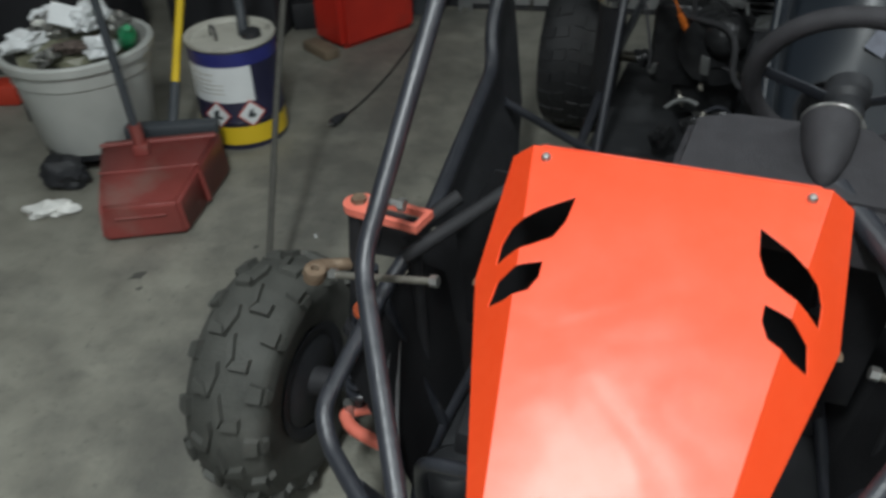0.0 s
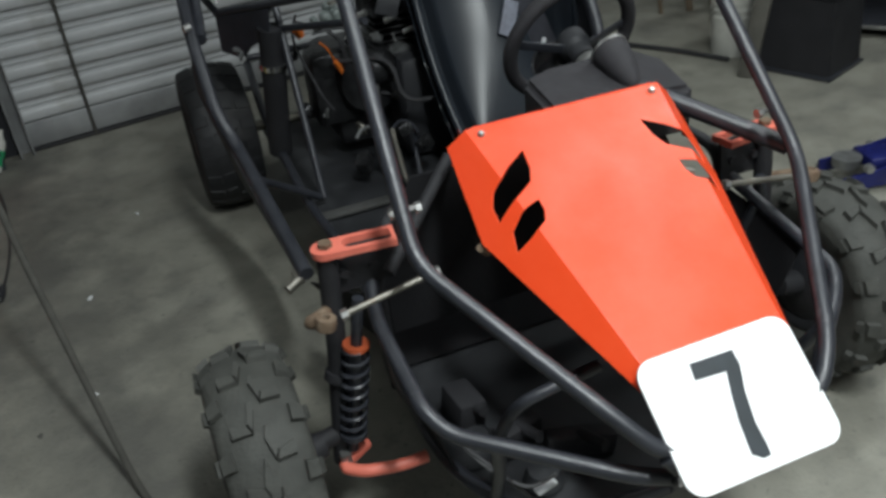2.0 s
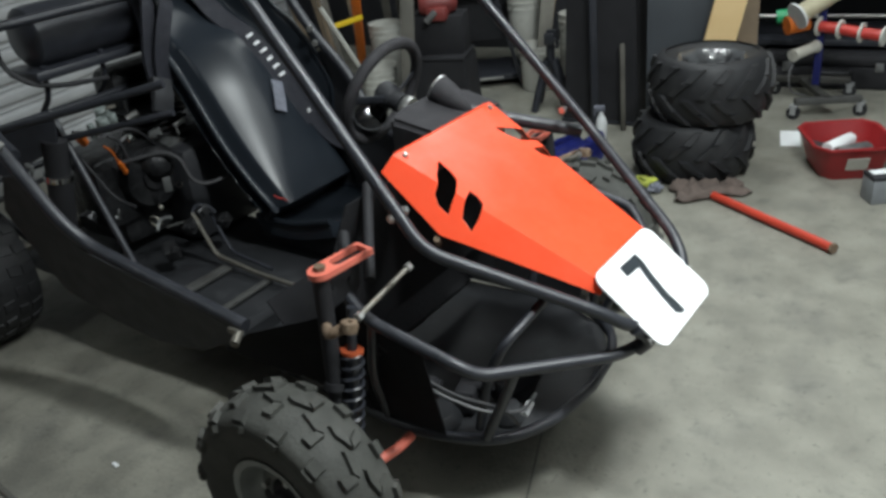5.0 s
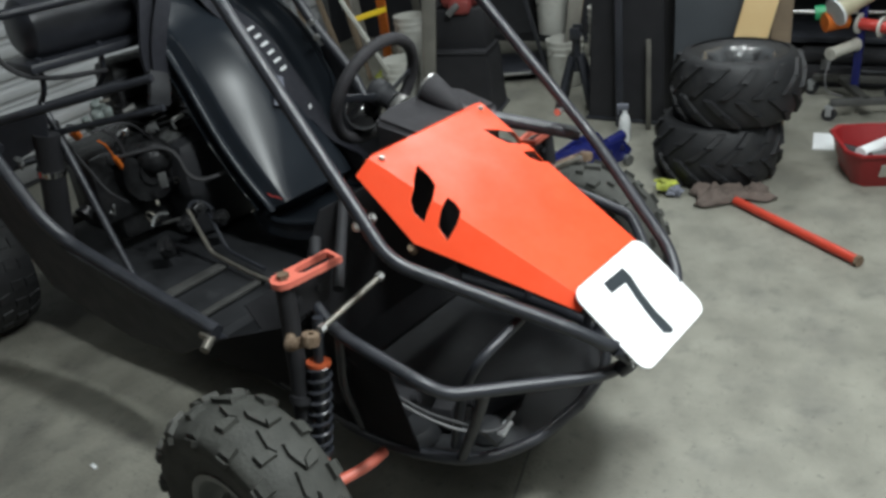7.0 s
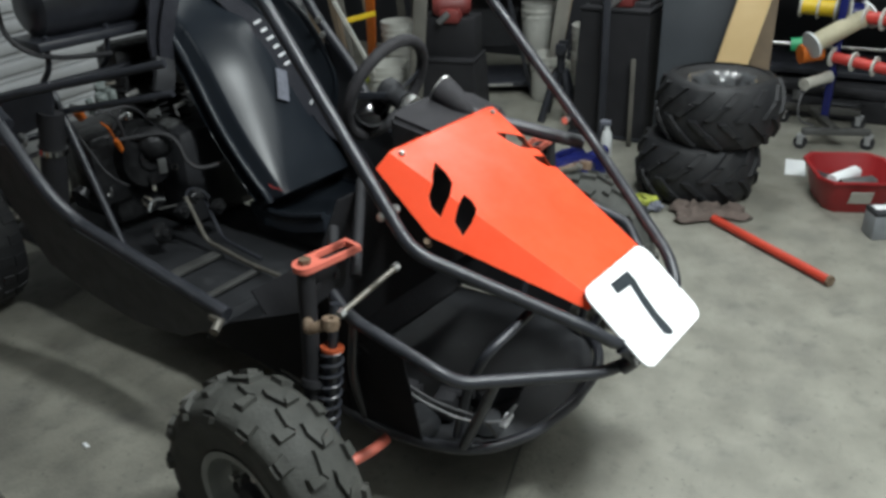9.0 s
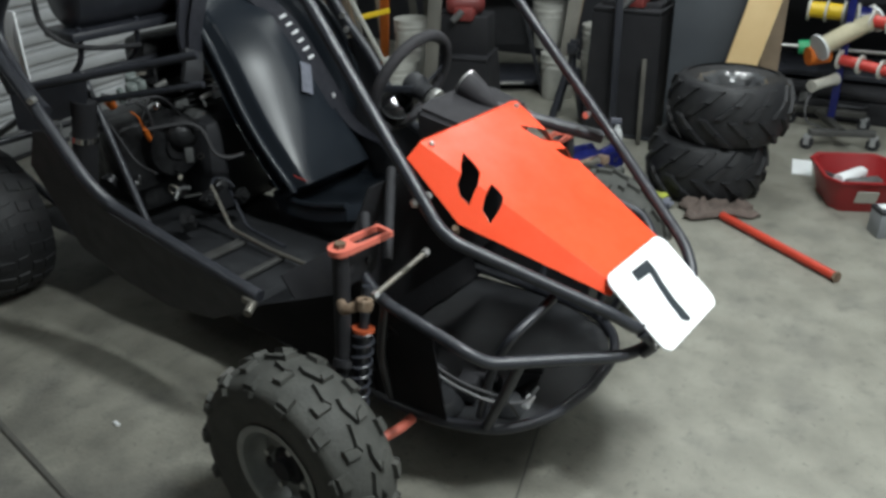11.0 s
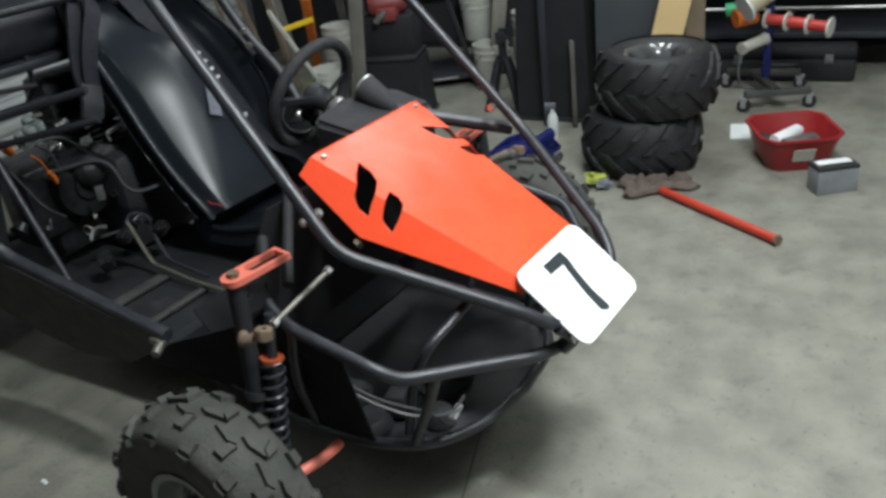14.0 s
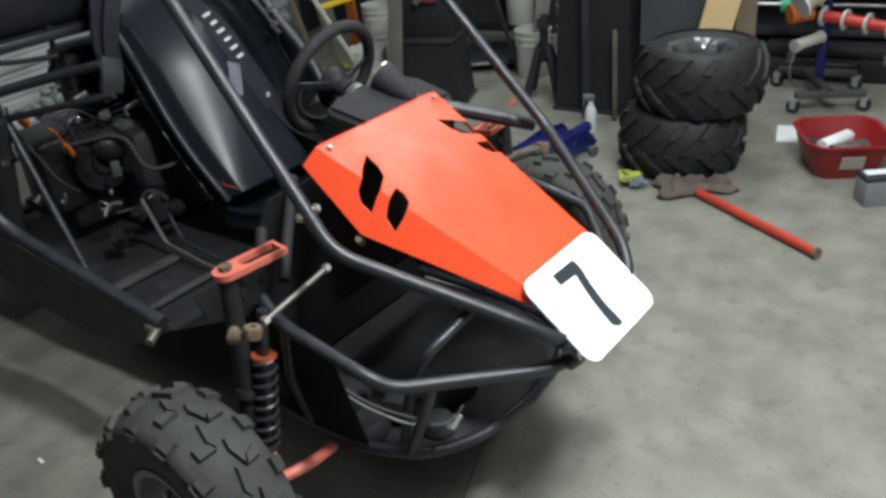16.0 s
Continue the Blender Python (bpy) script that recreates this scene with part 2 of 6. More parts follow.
def solid(name, bm, material, label, category, m=None, group="", kind="", sharp=38.0):
    ob = part(name, bm, material, None, "", sharp)
    if m:
        ob.matrix_world = m
    return tagged(ob, label, category, group, kind)


def nb():
    return bmesh.new()


def box(bm, c, s, m=None, bevel=0.0, seg=2):
    """A box about c of size s, with softened edges."""
    t = bmesh.new()
    bmesh.ops.create_cube(t, size=1.0, matrix=Matrix.LocRotScale(Vector(c), None, Vector(s)))
    if bevel:
        bmesh.ops.bevel(t, geom=list(t.edges), offset=bevel, segments=seg, affect="EDGES", profile=0.5)
    if m:
        bmesh.ops.transform(t, matrix=m, verts=t.verts)
    merge(bm, t)


def merge(bm, t):
    idx = {}
    for v in t.verts:
        idx[v] = bm.verts.new(v.co)
    for f in t.faces:
        try:
            bm.faces.new([idx[v] for v in f.verts])
        except ValueError:
            pass
    t.free()


def axes(d):
    d = Vector(d).normalized()
    up = Vector((0, 0, 1)) if abs(d.z) < 0.9 else Vector((1, 0, 0))
    a = d.cross(up).normalized()
    return a, d.cross(a).normalized()


def cyl(bm, p0, p1, r0, r1=None, seg=16, caps=True):
    p0, p1 = Vector(p0), Vector(p1)
    r1 = r0 if r1 is None else r1
    a, b = axes(p1 - p0)
    rings = []
    for p, r in ((p0, r0), (p1, r1)):
        rings.append([bm.verts.new(p + (a * math.cos(k) + b * math.sin(k)) * r) for k in (2 * math.pi * i / seg for i in range(seg))])
    for i in range(seg):
        j = (i + 1) % seg
        bm.faces.new((rings[0][i], rings[0][j], rings[1][j], rings[1][i]))
    if caps:
        bm.faces.new(rings[0])
        bm.faces.new(rings[1][::-1])


def rounded(pts, fil, n=5):
    """A line with its corners rounded off."""
    pts = [Vector(p) for p in pts]
    out = [pts[0]]
    for i in range(1, len(pts) - 1):
        a, p, b = pts[i - 1], pts[i], pts[i + 1]
        u, v = (a - p), (b - p)
        k = min(fil, u.length * 0.48, v.length * 0.48)
        s, e = p + u.normalized() * k, p + v.normalized() * k
        for j in range(n + 1):
            t = j / n
            out.append(s * (1 - t) ** 2 + p * 2 * t * (1 - t) + e * t * t)
    out.append(pts[-1])
    return out


def tube(bm, pts, r, fil=0.05, seg=12, n=5, closed=False):
    pts = rounded(pts, fil, n) if fil else [Vector(p) for p in pts]
    rings, a = [], None
    for i, p in enumerate(pts):
        d = (pts[min(i + 1, len(pts) - 1)] - pts[max(i - 1, 0)])
        if d.length < 1e-6:
            continue
        d.normalize()
        a = axes(d)[0] if a is None else (a - d * a.dot(d)).normalized()
        b = d.cross(a)
        rings.append([bm.verts.new(p + (a * math.cos(k) + b * math.sin(k)) * r) for k in (2 * math.pi * i / seg for i in range(seg))])
    for q in range(len(rings) - 1):
        for i in range(seg):
            j = (i + 1) % seg
            bm.faces.new((rings[q][i], rings[q][j], rings[q + 1][j], rings[q + 1][i]))
    bm.faces.new(rings[0])
    bm.faces.new(rings[-1][::-1])


def lathe(bm, profile, m=None, seg=32):
    """Turns (radius, height) about z; a radius of 0 closes an end."""
    m = m or Matrix()
    rings = []
    for r, z in profile:
        if r < 1e-6:
            rings.append([bm.verts.new(m @ Vector((0, 0, z)))])
        else:
            rings.append([bm.verts.new(m @ Vector((r * math.cos(k), r * math.sin(k), z))) for k in (2 * math.pi * i / seg for i in range(seg))])
    for q in range(len(rings) - 1):
        A, B = rings[q], rings[q + 1]
        for i in range(seg):
            j = (i + 1) % seg
            if len(A) == 1 and len(B) == 1:
                continue
            if len(A) == 1:
                bm.faces.new((A[0], B[j], B[i]))
            elif len(B) == 1:
                bm.faces.new((A[i], A[j], B[0]))
            else:
                bm.faces.new((A[i], A[j], B[j], B[i]))


def prism(bm, poly, t, m=None):
    """A flat outline in x and y, t thick along z."""
    m = m or Matrix()
    lo = [bm.verts.new(m @ Vector((x, y, 0))) for x, y in poly]
    hi = [bm.verts.new(m @ Vector((x, y, t))) for x, y in poly]
    bm.faces.new(lo[::-1])
    bm.faces.new(hi)
    for i in range(len(poly)):
        j = (i + 1) % len(poly)
        bm.faces.new((lo[i], lo[j], hi[j], hi[i]))


def slab(bm, pts, t):
    """A flat plate through 3D corners, t thick along its normal."""
    pts = [Vector(p) for p in pts]
    n = Vector()
    for i in range(len(pts)):
        n += pts[i].cross(pts[(i + 1) % len(pts)])
    n.normalize()
    lo = [bm.verts.new(p - n * t / 2) for p in pts]
    hi = [bm.verts.new(p + n * t / 2) for p in pts]
    bm.faces.new(lo[::-1])
    bm.faces.new(hi)
    for i in range(len(pts)):
        j = (i + 1) % len(pts)
        bm.faces.new((lo[i], lo[j], hi[j], hi[i]))


def frame_axes(o, x, y):
    """A pose whose x runs along x and whose z is square to x and y."""
    x = Vector(x).normalized()
    z = x.cross(Vector(y)).normalized()
    y = z.cross(x)
    m = Matrix((x, y, z)).transposed().to_4x4()
    m.translation = Vector(o)
    return m


def round_rect(w, h, r, n=6):
    out = []
    for cx, cy, a0 in ((w / 2 - r, h / 2 - r, 0), (-w / 2 + r, h / 2 - r, 90), (-w / 2 + r, -h / 2 + r, 180), (w / 2 - r, -h / 2 + r, 270)):
        for i in range(n + 1):
            a = radians(a0 + 90 * i / n)
            out.append((cx + r * math.cos(a), cy + r * math.sin(a)))
    return out


# ---------------------------------------------------------------- the room, turned against the kart
TURN = 10.5
ROOM = pose(0, 0, 0, 0, 0, TURN)


def uv(x, y):
    """World x, y in the room's own axes."""
    p = ROOM.inverted() @ Vector((x, y, 0))
    return p.x, p.y


U0, U1, V0, V1, H = -3.0, 3.75, -3.2, 2.84, 3.2
bm = nb()
box(bm, ((U0 + U1) / 2, (V0 + V1) / 2, -0.05), (U1 - U0 + 0.6, V1 - V0 + 0.6, 0.1))
floor = solid("floor", bm, M_CONC, "stained grey concrete workshop floor", "floor", ROOM, kind="structure")
bm = nb()
box(bm, ((U0 + U1) / 2, (V0 + V1) / 2, H + 0.05), (U1 - U0 + 0.6, V1 - V0 + 0.6, 0.1))
solid("ceiling", bm, M_CEIL, "plain pale ceiling, unseen, added to close the room", "ceiling", ROOM, kind="structure")
DOOR_L, DOOR_R = -0.70, 3.33
for nm, c, s, ma in (
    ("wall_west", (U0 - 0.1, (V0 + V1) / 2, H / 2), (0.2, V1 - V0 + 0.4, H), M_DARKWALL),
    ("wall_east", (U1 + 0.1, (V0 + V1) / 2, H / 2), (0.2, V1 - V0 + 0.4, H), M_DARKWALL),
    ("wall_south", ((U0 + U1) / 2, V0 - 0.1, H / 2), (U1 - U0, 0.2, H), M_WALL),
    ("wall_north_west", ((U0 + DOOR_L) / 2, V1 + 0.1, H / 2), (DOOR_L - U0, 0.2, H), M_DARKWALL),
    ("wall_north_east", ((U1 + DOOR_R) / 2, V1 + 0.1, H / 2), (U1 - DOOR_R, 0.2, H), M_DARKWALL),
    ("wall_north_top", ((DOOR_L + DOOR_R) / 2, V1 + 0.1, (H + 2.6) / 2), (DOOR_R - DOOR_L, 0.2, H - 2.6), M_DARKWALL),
):
    bm = nb()
    box(bm, c, s)
    solid(nm, bm, ma, "plain dark painted workshop wall", "wall", ROOM, kind="structure")

# ---------------------------------------------------------------- the go-kart
kart = thing("go_kart", "black tube-frame off-road go-kart with orange-red hood, number plate and knobbly tyres", "go-kart")
CX = -0.012


def mir(p):
    return (2 * CX - p[0], p[1], p[2])


def both(pts):
    return (list(pts), [mir(p) for p in pts])


R = 0.0135


def frame_tube(pts, r=R, fil=0.05, material=None, name="frame_tube", label=""):
    bm = nb()
    tube(bm, pts, r, fil)
    return part(name, bm, material or M_TUBE, kart, label)


# front cage
TOPR, BENDR = (-0.303, 0.61, 1.60), (-0.379, -0.19, 0.697)
for pts in both([(-0.25, 1.02, 1.64), TOPR, BENDR, (-0.20, -0.485, 0.537), (-0.15, -0.53, 0.485), (CX, -0.535, 0.478)]):
    frame_tube(pts, fil=0.045)
for pts in both([(-0.40, 0.03, 0.57), (-0.424, -0.05, 0.527), (-0.423, -0.275, 0.482), (-0.395, -0.312, 0.452), (-0.15, -0.512, 0.418), (CX, -0.53, 0.412)]):
    frame_tube(pts, fil=0.06)
for pts in both([(-0.15, -0.53, 0.485), (-0.12, -0.555, 0.45), (-0.12, -0.525, 0.416)]):
    frame_tube(pts, fil=0.03)
# bottom hoop
hoop = [(-0.30, 0.62, 0.235), (-0.33, 0.25, 0.21), (-0.352, 0.0, 0.192), (-0.343, -0.135, 0.192), (-0.292, -0.272, 0.192), (-0.175, -0.345, 0.192), (CX, -0.36, 0.192)]
for pts in both(hoop):
    frame_tube(pts, fil=0.12)
for pts in both([(-0.335, -0.352, 0.434), (-0.31, -0.30, 0.32), (-0.30, -0.245, 0.2)]):
    frame_tube(pts, r=0.012)
for pts in both([(-0.12, -0.30, 0.475), (-0.196, -0.298, 0.462), (-0.262, -0.283, 0.438), (-0.285, -0.25, 0.36), (-0.29, -0.22, 0.21)]):
    frame_tube(pts, r=0.011, fil=0.05)
# bulkhead hoop and struts behind the suspension
frame_tube([(0.385, -0.14, 0.682), (0.21, 0.09, 0.765)], r=0.018, fil=0)
for pts in both([(-0.385, 0.02, 0.30), (-0.395, 0.02, 0.56), (-0.375, 0.03, 0.63), (-0.33, 0.07, 0.66)]):
    frame_tube(pts, r=0.0125, fil=0.06, material=M_MATT)
frame_tube([(-0.385, -0.04, 0.60), (-0.20, 0.10, 0.72)], r=0.012, fil=0, material=M_MATT)
for pts in both([(-0.345, 0.0, 0.2), (-0.40, -0.02, 0.36), (-0.418, -0.06, 0.52)]):
    frame_tube(pts, r=0.0115)
# roof rails and main hoop behind the seat
frame_tube([(-0.303, 0.61, 1.60), mir((-0.303, 0.61, 1.60))], fil=0)
for x0, x1 in ((0.16, -0.25), (0.47, 2 * CX + 0.25)):
    frame_tube([(x0, 1.27, 0.25), (x0, 1.33, 1.10), (x1, 1.02, 1.64)], r=0.017, fil=0.2)
frame_tube([(-0.25, 1.02, 1.64), mir((-0.25, 1.02, 1.64))], fil=0)
# side rails: bracket, rail, rear hoop
frame_tube([(-0.478, 0.285, 0.445), (-0.51, 0.80, 0.555), (-0.536, 0.86, 0.625), (-0.538, 1.03, 0.79), (-0.514, 1.29, 0.95), (-0.505, 1.10, 1.13), (-0.42, 0.88, 1.38), (-0.303, 0.61, 1.60)], r=0.017, fil=0.09)
frame_tube([(-0.515, 1.02, 0.775), (-0.505, 1.10, 0.80), (-0.472, 1.30, 0.945), (-0.465, 1.12, 1.125), (-0.40, 0.95, 1.34)], r=0.015, fil=0.09)
frame_tube([(0.454, 0.285, 0.445), (0.50, 0.68, 0.57), (0.52, 0.78, 0.72), (0.51, 0.92, 0.868), (0.50, 1.0, 1.0), (0.48, 1.0, 1.13), (0.40, 0.88, 1.38), (0.279, 0.61, 1.60)], r=0.017, fil=0.07)
for pts in ([(-0.42, 1.405, 0.742), (-0.13, 0.87, 0.868)],):
    frame_tube(pts, r=0.012, fil=0)
for pts in both([(-0.268, 1.255, 0.79), (-0.278, 0.985, 0.255)]):
    frame_tube(pts, r=0.011, fil=0)
for pts in ([(-0.27, 1.215, 0.71), (-0.10, 0.90, 0.772)],):
    frame_tube(pts, r=0.0105, fil=0)
for pts in both([(-0.29, 0.99, 0.26), (-0.50, 0.86, 0.44)]):
    frame_tube(pts, r=0.0115, fil=0)
for pts in both([(-0.42, 1.40, 0.745), (-0.52, 1.25, 0.93)]):
    frame_tube(pts, r=0.012, fil=0)
for pts in both([(-0.30, 0.62, 0.235), (-0.33, 0.98, 0.25), (-0.33, 1.5, 0.34), (-0.30, 1.9, 0.42)]):
    frame_tube(pts, r=0.014, fil=0.1)
for pts in both([(-0.275, 1.25, 0.78), (-0.30, 1.9, 0.46)]):
    frame_tube(pts, r=0.012, fil=0)
frame_tube([(-0.42, 1.40, 0.745), mir((-0.42, 1.40, 0.745))], r=0.012, fil=0)
frame_tube([(-0.30, 1.9, 0.44), mir((-0.30, 1.9, 0.44))], r=0.013, fil=0)
# side boards
LOWER = [(0.50, 1.02, 0.37), (0.465, 0.88, 0.29), (0.455, 0.70, 0.265), (0.46, 0.50, 0.30), (0.48, 0.34, 0.39)]
for pts in ([(-0.492, 0.285, 0.44), (-0.527, 0.80, 0.55), (-0.545, 0.90, 0.64), (-0.548, 0.99, 0.735), (-0.548, 1.05, 0.725), (-0.55, 1.10, 0.62)] + [(-x, y, z) for x, y, z in LOWER],
            [(0.468, 0.285, 0.44), (0.512, 0.68, 0.565), (0.535, 0.785, 0.72), (0.53, 0.86, 0.80), (0.53, 1.10, 0.74)] + LOWER):
    bm = nb()
    slab(bm, pts, 0.006)
    part("side_board", bm, M_DARK, kart, "black sheet side board")
for pts in both([(-0.525, 0.278, 0.424), (-0.49, 0.295, 0.434)]):
    bm = nb()
    cyl(bm, pts[0], pts[1], 0.011)
    s = 1 if pts[0][0] < 0 else -1
    box(bm, (pts[1][0], 0.305, 0.437), (0.03, 0.035, 0.016), bevel=0.004)
    part("bracket", bm, M_RODGREY, kart, "dull steel board bracket")
# floor pan and cross strips
bm = nb()
ring = [(-0.30, 0.62), (-0.33, 0.25), (-0.345, 0.0), (-0.332, -0.13), (-0.285, -0.262), (-0.17, -0.33), (CX, -0.345)]
ring = ring + [(2 * CX - x, y) for x, y in ring[-2::-1]]
prism(bm, ring, 0.004, pose(0, 0, 0.178))
box(bm, (CX, 1.22, 0.222), (0.62, 1.2, 0.004))
box(bm, (CX, 0.625, 0.201), (0.59, 0.10, 0.044))
part("floor_pan", bm, M_PAN, kart, "dirty dark sheet-metal floor pan")
for a, b, w in (((-0.31, 0.905, 0.236), (-0.03, 0.905, 0.236), 0.042), ((-0.31, 0.708, 0.236), (-0.03, 0.716, 0.236), 0.024)):
    bm = nb()
    d = Vector(b) - Vector(a)
    box(bm, (d.length / 2, 0, 0), (d.length, w, 0.012), frame_axes(a, d, (0, 1, 0)), bevel=0.003)
    part("floor_strip", bm, M_STRIP, kart, "grey steel floor cross strip")
# front footwell panels, near-black to stand in for the shade under the hood
bm = nb()
slab(bm, [(-0.33, 0.20, 0.19), (-0.345, 0.36, 0.42), (2 * CX + 0.345, 0.36, 0.42), (2 * CX + 0.33, 0.20, 0.19)], 0.004)
part("toe_board", bm, M_SHADE, kart)
# added panel that keeps the hood slots dark
bm = nb()
slab(bm, [(-0.345, 0.135, 0.34), (-0.355, 0.115, 0.56), (-0.28, 0.10, 0.70), (2 * CX + 0.28, 0.10, 0.70), (2 * CX + 0.355, 0.115, 0.56), (2 * CX + 0.345, 0.135, 0.34)], 0.004)
part("bulkhead", bm, M_SHADE, kart)
# added sheets that stand in for shade at the board's front end
for pts in both([(-0.472, 0.29, 0.42), (-0.405, 0.06, 0.50), (-0.352, 0.04, 0.205), (-0.335, 0.30, 0.205), (-0.44, 0.44, 0.31)]):
    bm = nb()
    slab(bm, pts, 0.004)
    part("shade_skirt", bm, M_SHADE, kart, "added dull black sheet standing in for shade between board and nose")
for pts in both([(-0.345, 0.12, 0.20), (-0.35, 0.0, 0.2), (-0.338, -0.16, 0.2), (-0.422, -0.19, 0.48), (-0.418, -0.05, 0.515), (-0.395, 0.03, 0.54), (-0.38, 0.12, 0.46)]):
    bm = nb()
    slab(bm, pts, 0.003)
    part("side_sheet", bm, M_SHADE, kart)

# hood: a folded sheet with two blade slots a side
FA = Vector((-0.197, 0.016, 0.803))
FB = Vector((-0.122, -0.455, 0.5563))
FD = (FB - FA).normalized()
HN = Vector((0, -0.5236, 1)).normalized()
TD = HN.cross(FD)
TD = TD if TD.x > 0 else -TD
SD = Vector((-0.7055, 0.2364, -0.6681))
FL = (FB - FA).length
import functools
from mathutils import geometry as geo


def hood_half(sign):
    """One half of the hood from the middle fold out, unfolded as a along the crease and b across it."""
    mid_r = (Vector((0, FA.y, FA.z)) - FA)
    mid_f = (Vector((0, FB.y, FB.z)) - FA)
    mr, mf = (mid_r.dot(FD), mid_r.dot(TD)), (mid_f.dot(FD), mid_f.dot(TD))
    outline = [mr, (0, 0), (-0.0005, -0.046), (0.184, -0.095), (0.511, -0.031), (FL, -0.027), (FL, 0), mf]
    slots = [[(0.083, 0.067), (0.103, 0.024), (0.119, 0.0), (0.1275, -0.026), (0.1475, -0.0425), (0.1765, -0.048), (0.1685, -0.022), (0.1645, 0.0), (0.1585, 0.0145), (0.145, 0.043), (0.121, 0.0575)],
             [(0.183, 0.033), (0.187, 0.012), (0.1905, 0.0), (0.1925, -0.01), (0.206, -0.039), (0.238, -0.0525), (0.2365, -0.021), (0.232, 0.0), (0.2245, 0.0185), (0.205, 0.0305)]]
    pts, edges = [], []

    def add(poly):
        i0 = len(pts)
        pts.extend(Vector(p) for p in poly)
        edges.extend((i0 + i, i0 + (i + 1) % len(poly)) for i in range(len(poly)))
    add(outline)
    for s in slots:
        add(s)
    i0 = len(pts)
    pts.extend([Vector((0, 0)), Vector((0.119, 0)), Vector((0.1645, 0)), Vector((0.1905, 0)), Vector((0.232, 0)), Vector((FL, 0))])
    edges.extend([(i0, i0 + 1), (i0 + 2, i0 + 3), (i0 + 4, i0 + 5)])
    vs, es, fs, *_ = geo.delaunay_2d_cdt(pts, edges, [], 0, 1e-5)

    def inside(p, poly):
        c = False
        for i in range(len(poly)):
            (x1, y1), (x2, y2) = poly[i - 1], poly[i]
            if (y1 > p[1]) != (y2 > p[1]) and p[0] < (x2 - x1) * (p[1] - y1) / (y2 - y1) + x1:
                c = not c
        return c
    out = []
    for f in fs:
        c = sum((vs[i] for i in f), Vector((0, 0))) / len(f)
        if inside(c, outline) and not any(inside(c, s) for s in slots):
            out.append(f)

    def place(p):
        q = FA + FD * p.x + (TD * p.y if p.y >= -1e-6 else SD * -p.y)
        return Vector((q.x * sign, q.y, q.z))
    return [place(v) for v in vs], out


bm = nb()
for sign in (1, -1):
    vs, fs = hood_half(sign)
    bv = [bm.verts.new(v) for v in vs]
    for f in fs:
        bm.faces.new([bv[i] for i in f])
for v in [v for v in bm.verts if not v.link_faces]:
    bm.verts.remove(v)
bmesh.ops.remove_doubles(bm, verts=bm.verts, dist=0.0004)
# rear lip
lip = [(-0.185, 0.018, 0.804), (0.185, 0.018, 0.804), (0.18, 0.032, 0.797), (-0.18, 0.032, 0.797)]
bm.faces.new([bm.verts.new(p) for p in lip])
hood = part("hood", bm, M_ORANGE, kart, "glossy orange-red folded sheet hood", sharp=12)
for f in hood.data.polygons:
    f.use_smooth = False
sol = hood.modifiers.new("sheet", "SOLIDIFY")
sol.thickness, sol.offset = 0.0025, -1
bev = hood.modifiers.new("edge", "BEVEL")
bev.width, bev.segments, bev.limit_method, bev.angle_limit = 0.0012, 2, "ANGLE", radians(15)
for x in (-0.174, 0.174):
    bm = nb()
    lathe(bm, [(0.0, 0.0075), (0.004, 0.007), (0.0065, 0.0045), (0.0075, 0.001), (0.0078, -0.002)], frame_axes((x, 0.0, 0.7945), (1, 0, 0), (0, 1, 0.5236)), 14)
    part("hood_bolt", bm, M_STEEL, hood, "bright domed hood bolt")
for x, y, z in ((-0.239, -0.115, 0.645), (0.239, -0.115, 0.645)):
    bm = nb()
    cyl(bm, (x, y, z), (x * 0.93, y + 0.01, z - 0.02), 0.008, seg=8)
    part("hood_bolt", bm, M_RUST, hood)

# number plate
PO = Vector((-0.012, -0.511, 0.5135))
PM = frame_axes(PO, (1, 0.0, 0.0), (0, 0.777, 0.629))
bm = nb()
prism(bm, round_rect(0.272, 0.205, 0.03), 0.004, PM)
plate = part("number_plate", bm, M_WHITE, kart, "white rounded number plate with a hand-cut black 7")
bm = nb()
seven = [(-0.049, 0.076), (0.0265, 0.0745), (0.0275, 0.050), (0.016, 0.014), (0.008, -0.033), (0.009, -0.066), (0.008, -0.083), (-0.005, -0.084), (-0.020, -0.073), (-0.0195, -0.0625), (-0.016, -0.027), (-0.0085, 0.010), (0.002, 0.048), (-0.0513, 0.051)]
prism(bm, seven, 0.0009, PM @ pose(0, 0, 0.0042))
part("digit", bm, M_DIGIT, plate, "black adhesive numeral 7")
bm = nb()
cyl(bm, (-0.137, -0.555, 0.475), (-0.15, -0.565, 0.458), 0.003, seg=8)
cyl(bm, (-0.141, -0.558, 0.470), (-0.146, -0.562, 0.463), 0.006, seg=6)
part("plate_bolt", bm, M_STEEL, plate)


# wheels
def tyre_surface(rad, w, th, s, h, drop=0.075):
    """A point of the tread: th round, s from -1 to 1 across, h proud of the carcass."""
    k = abs(s)
    x = s * w * 0.47
    r = rad - rad * drop * k ** 2.6
    nx, nr = (0.32 * s * k, 1.0)
    if k > 1:
        x = math.copysign(w * (0.47 + 0.03 * (k - 1) / 0.25), s)
        r = rad * (1 - drop) - (k - 1) * rad * 0.42
        nx, nr = (math.copysign(0.9, s), 0.45)
    return Vector((x + nx * h, (r + nr * h) * math.cos(th), (r + nr * h) * math.sin(th)))


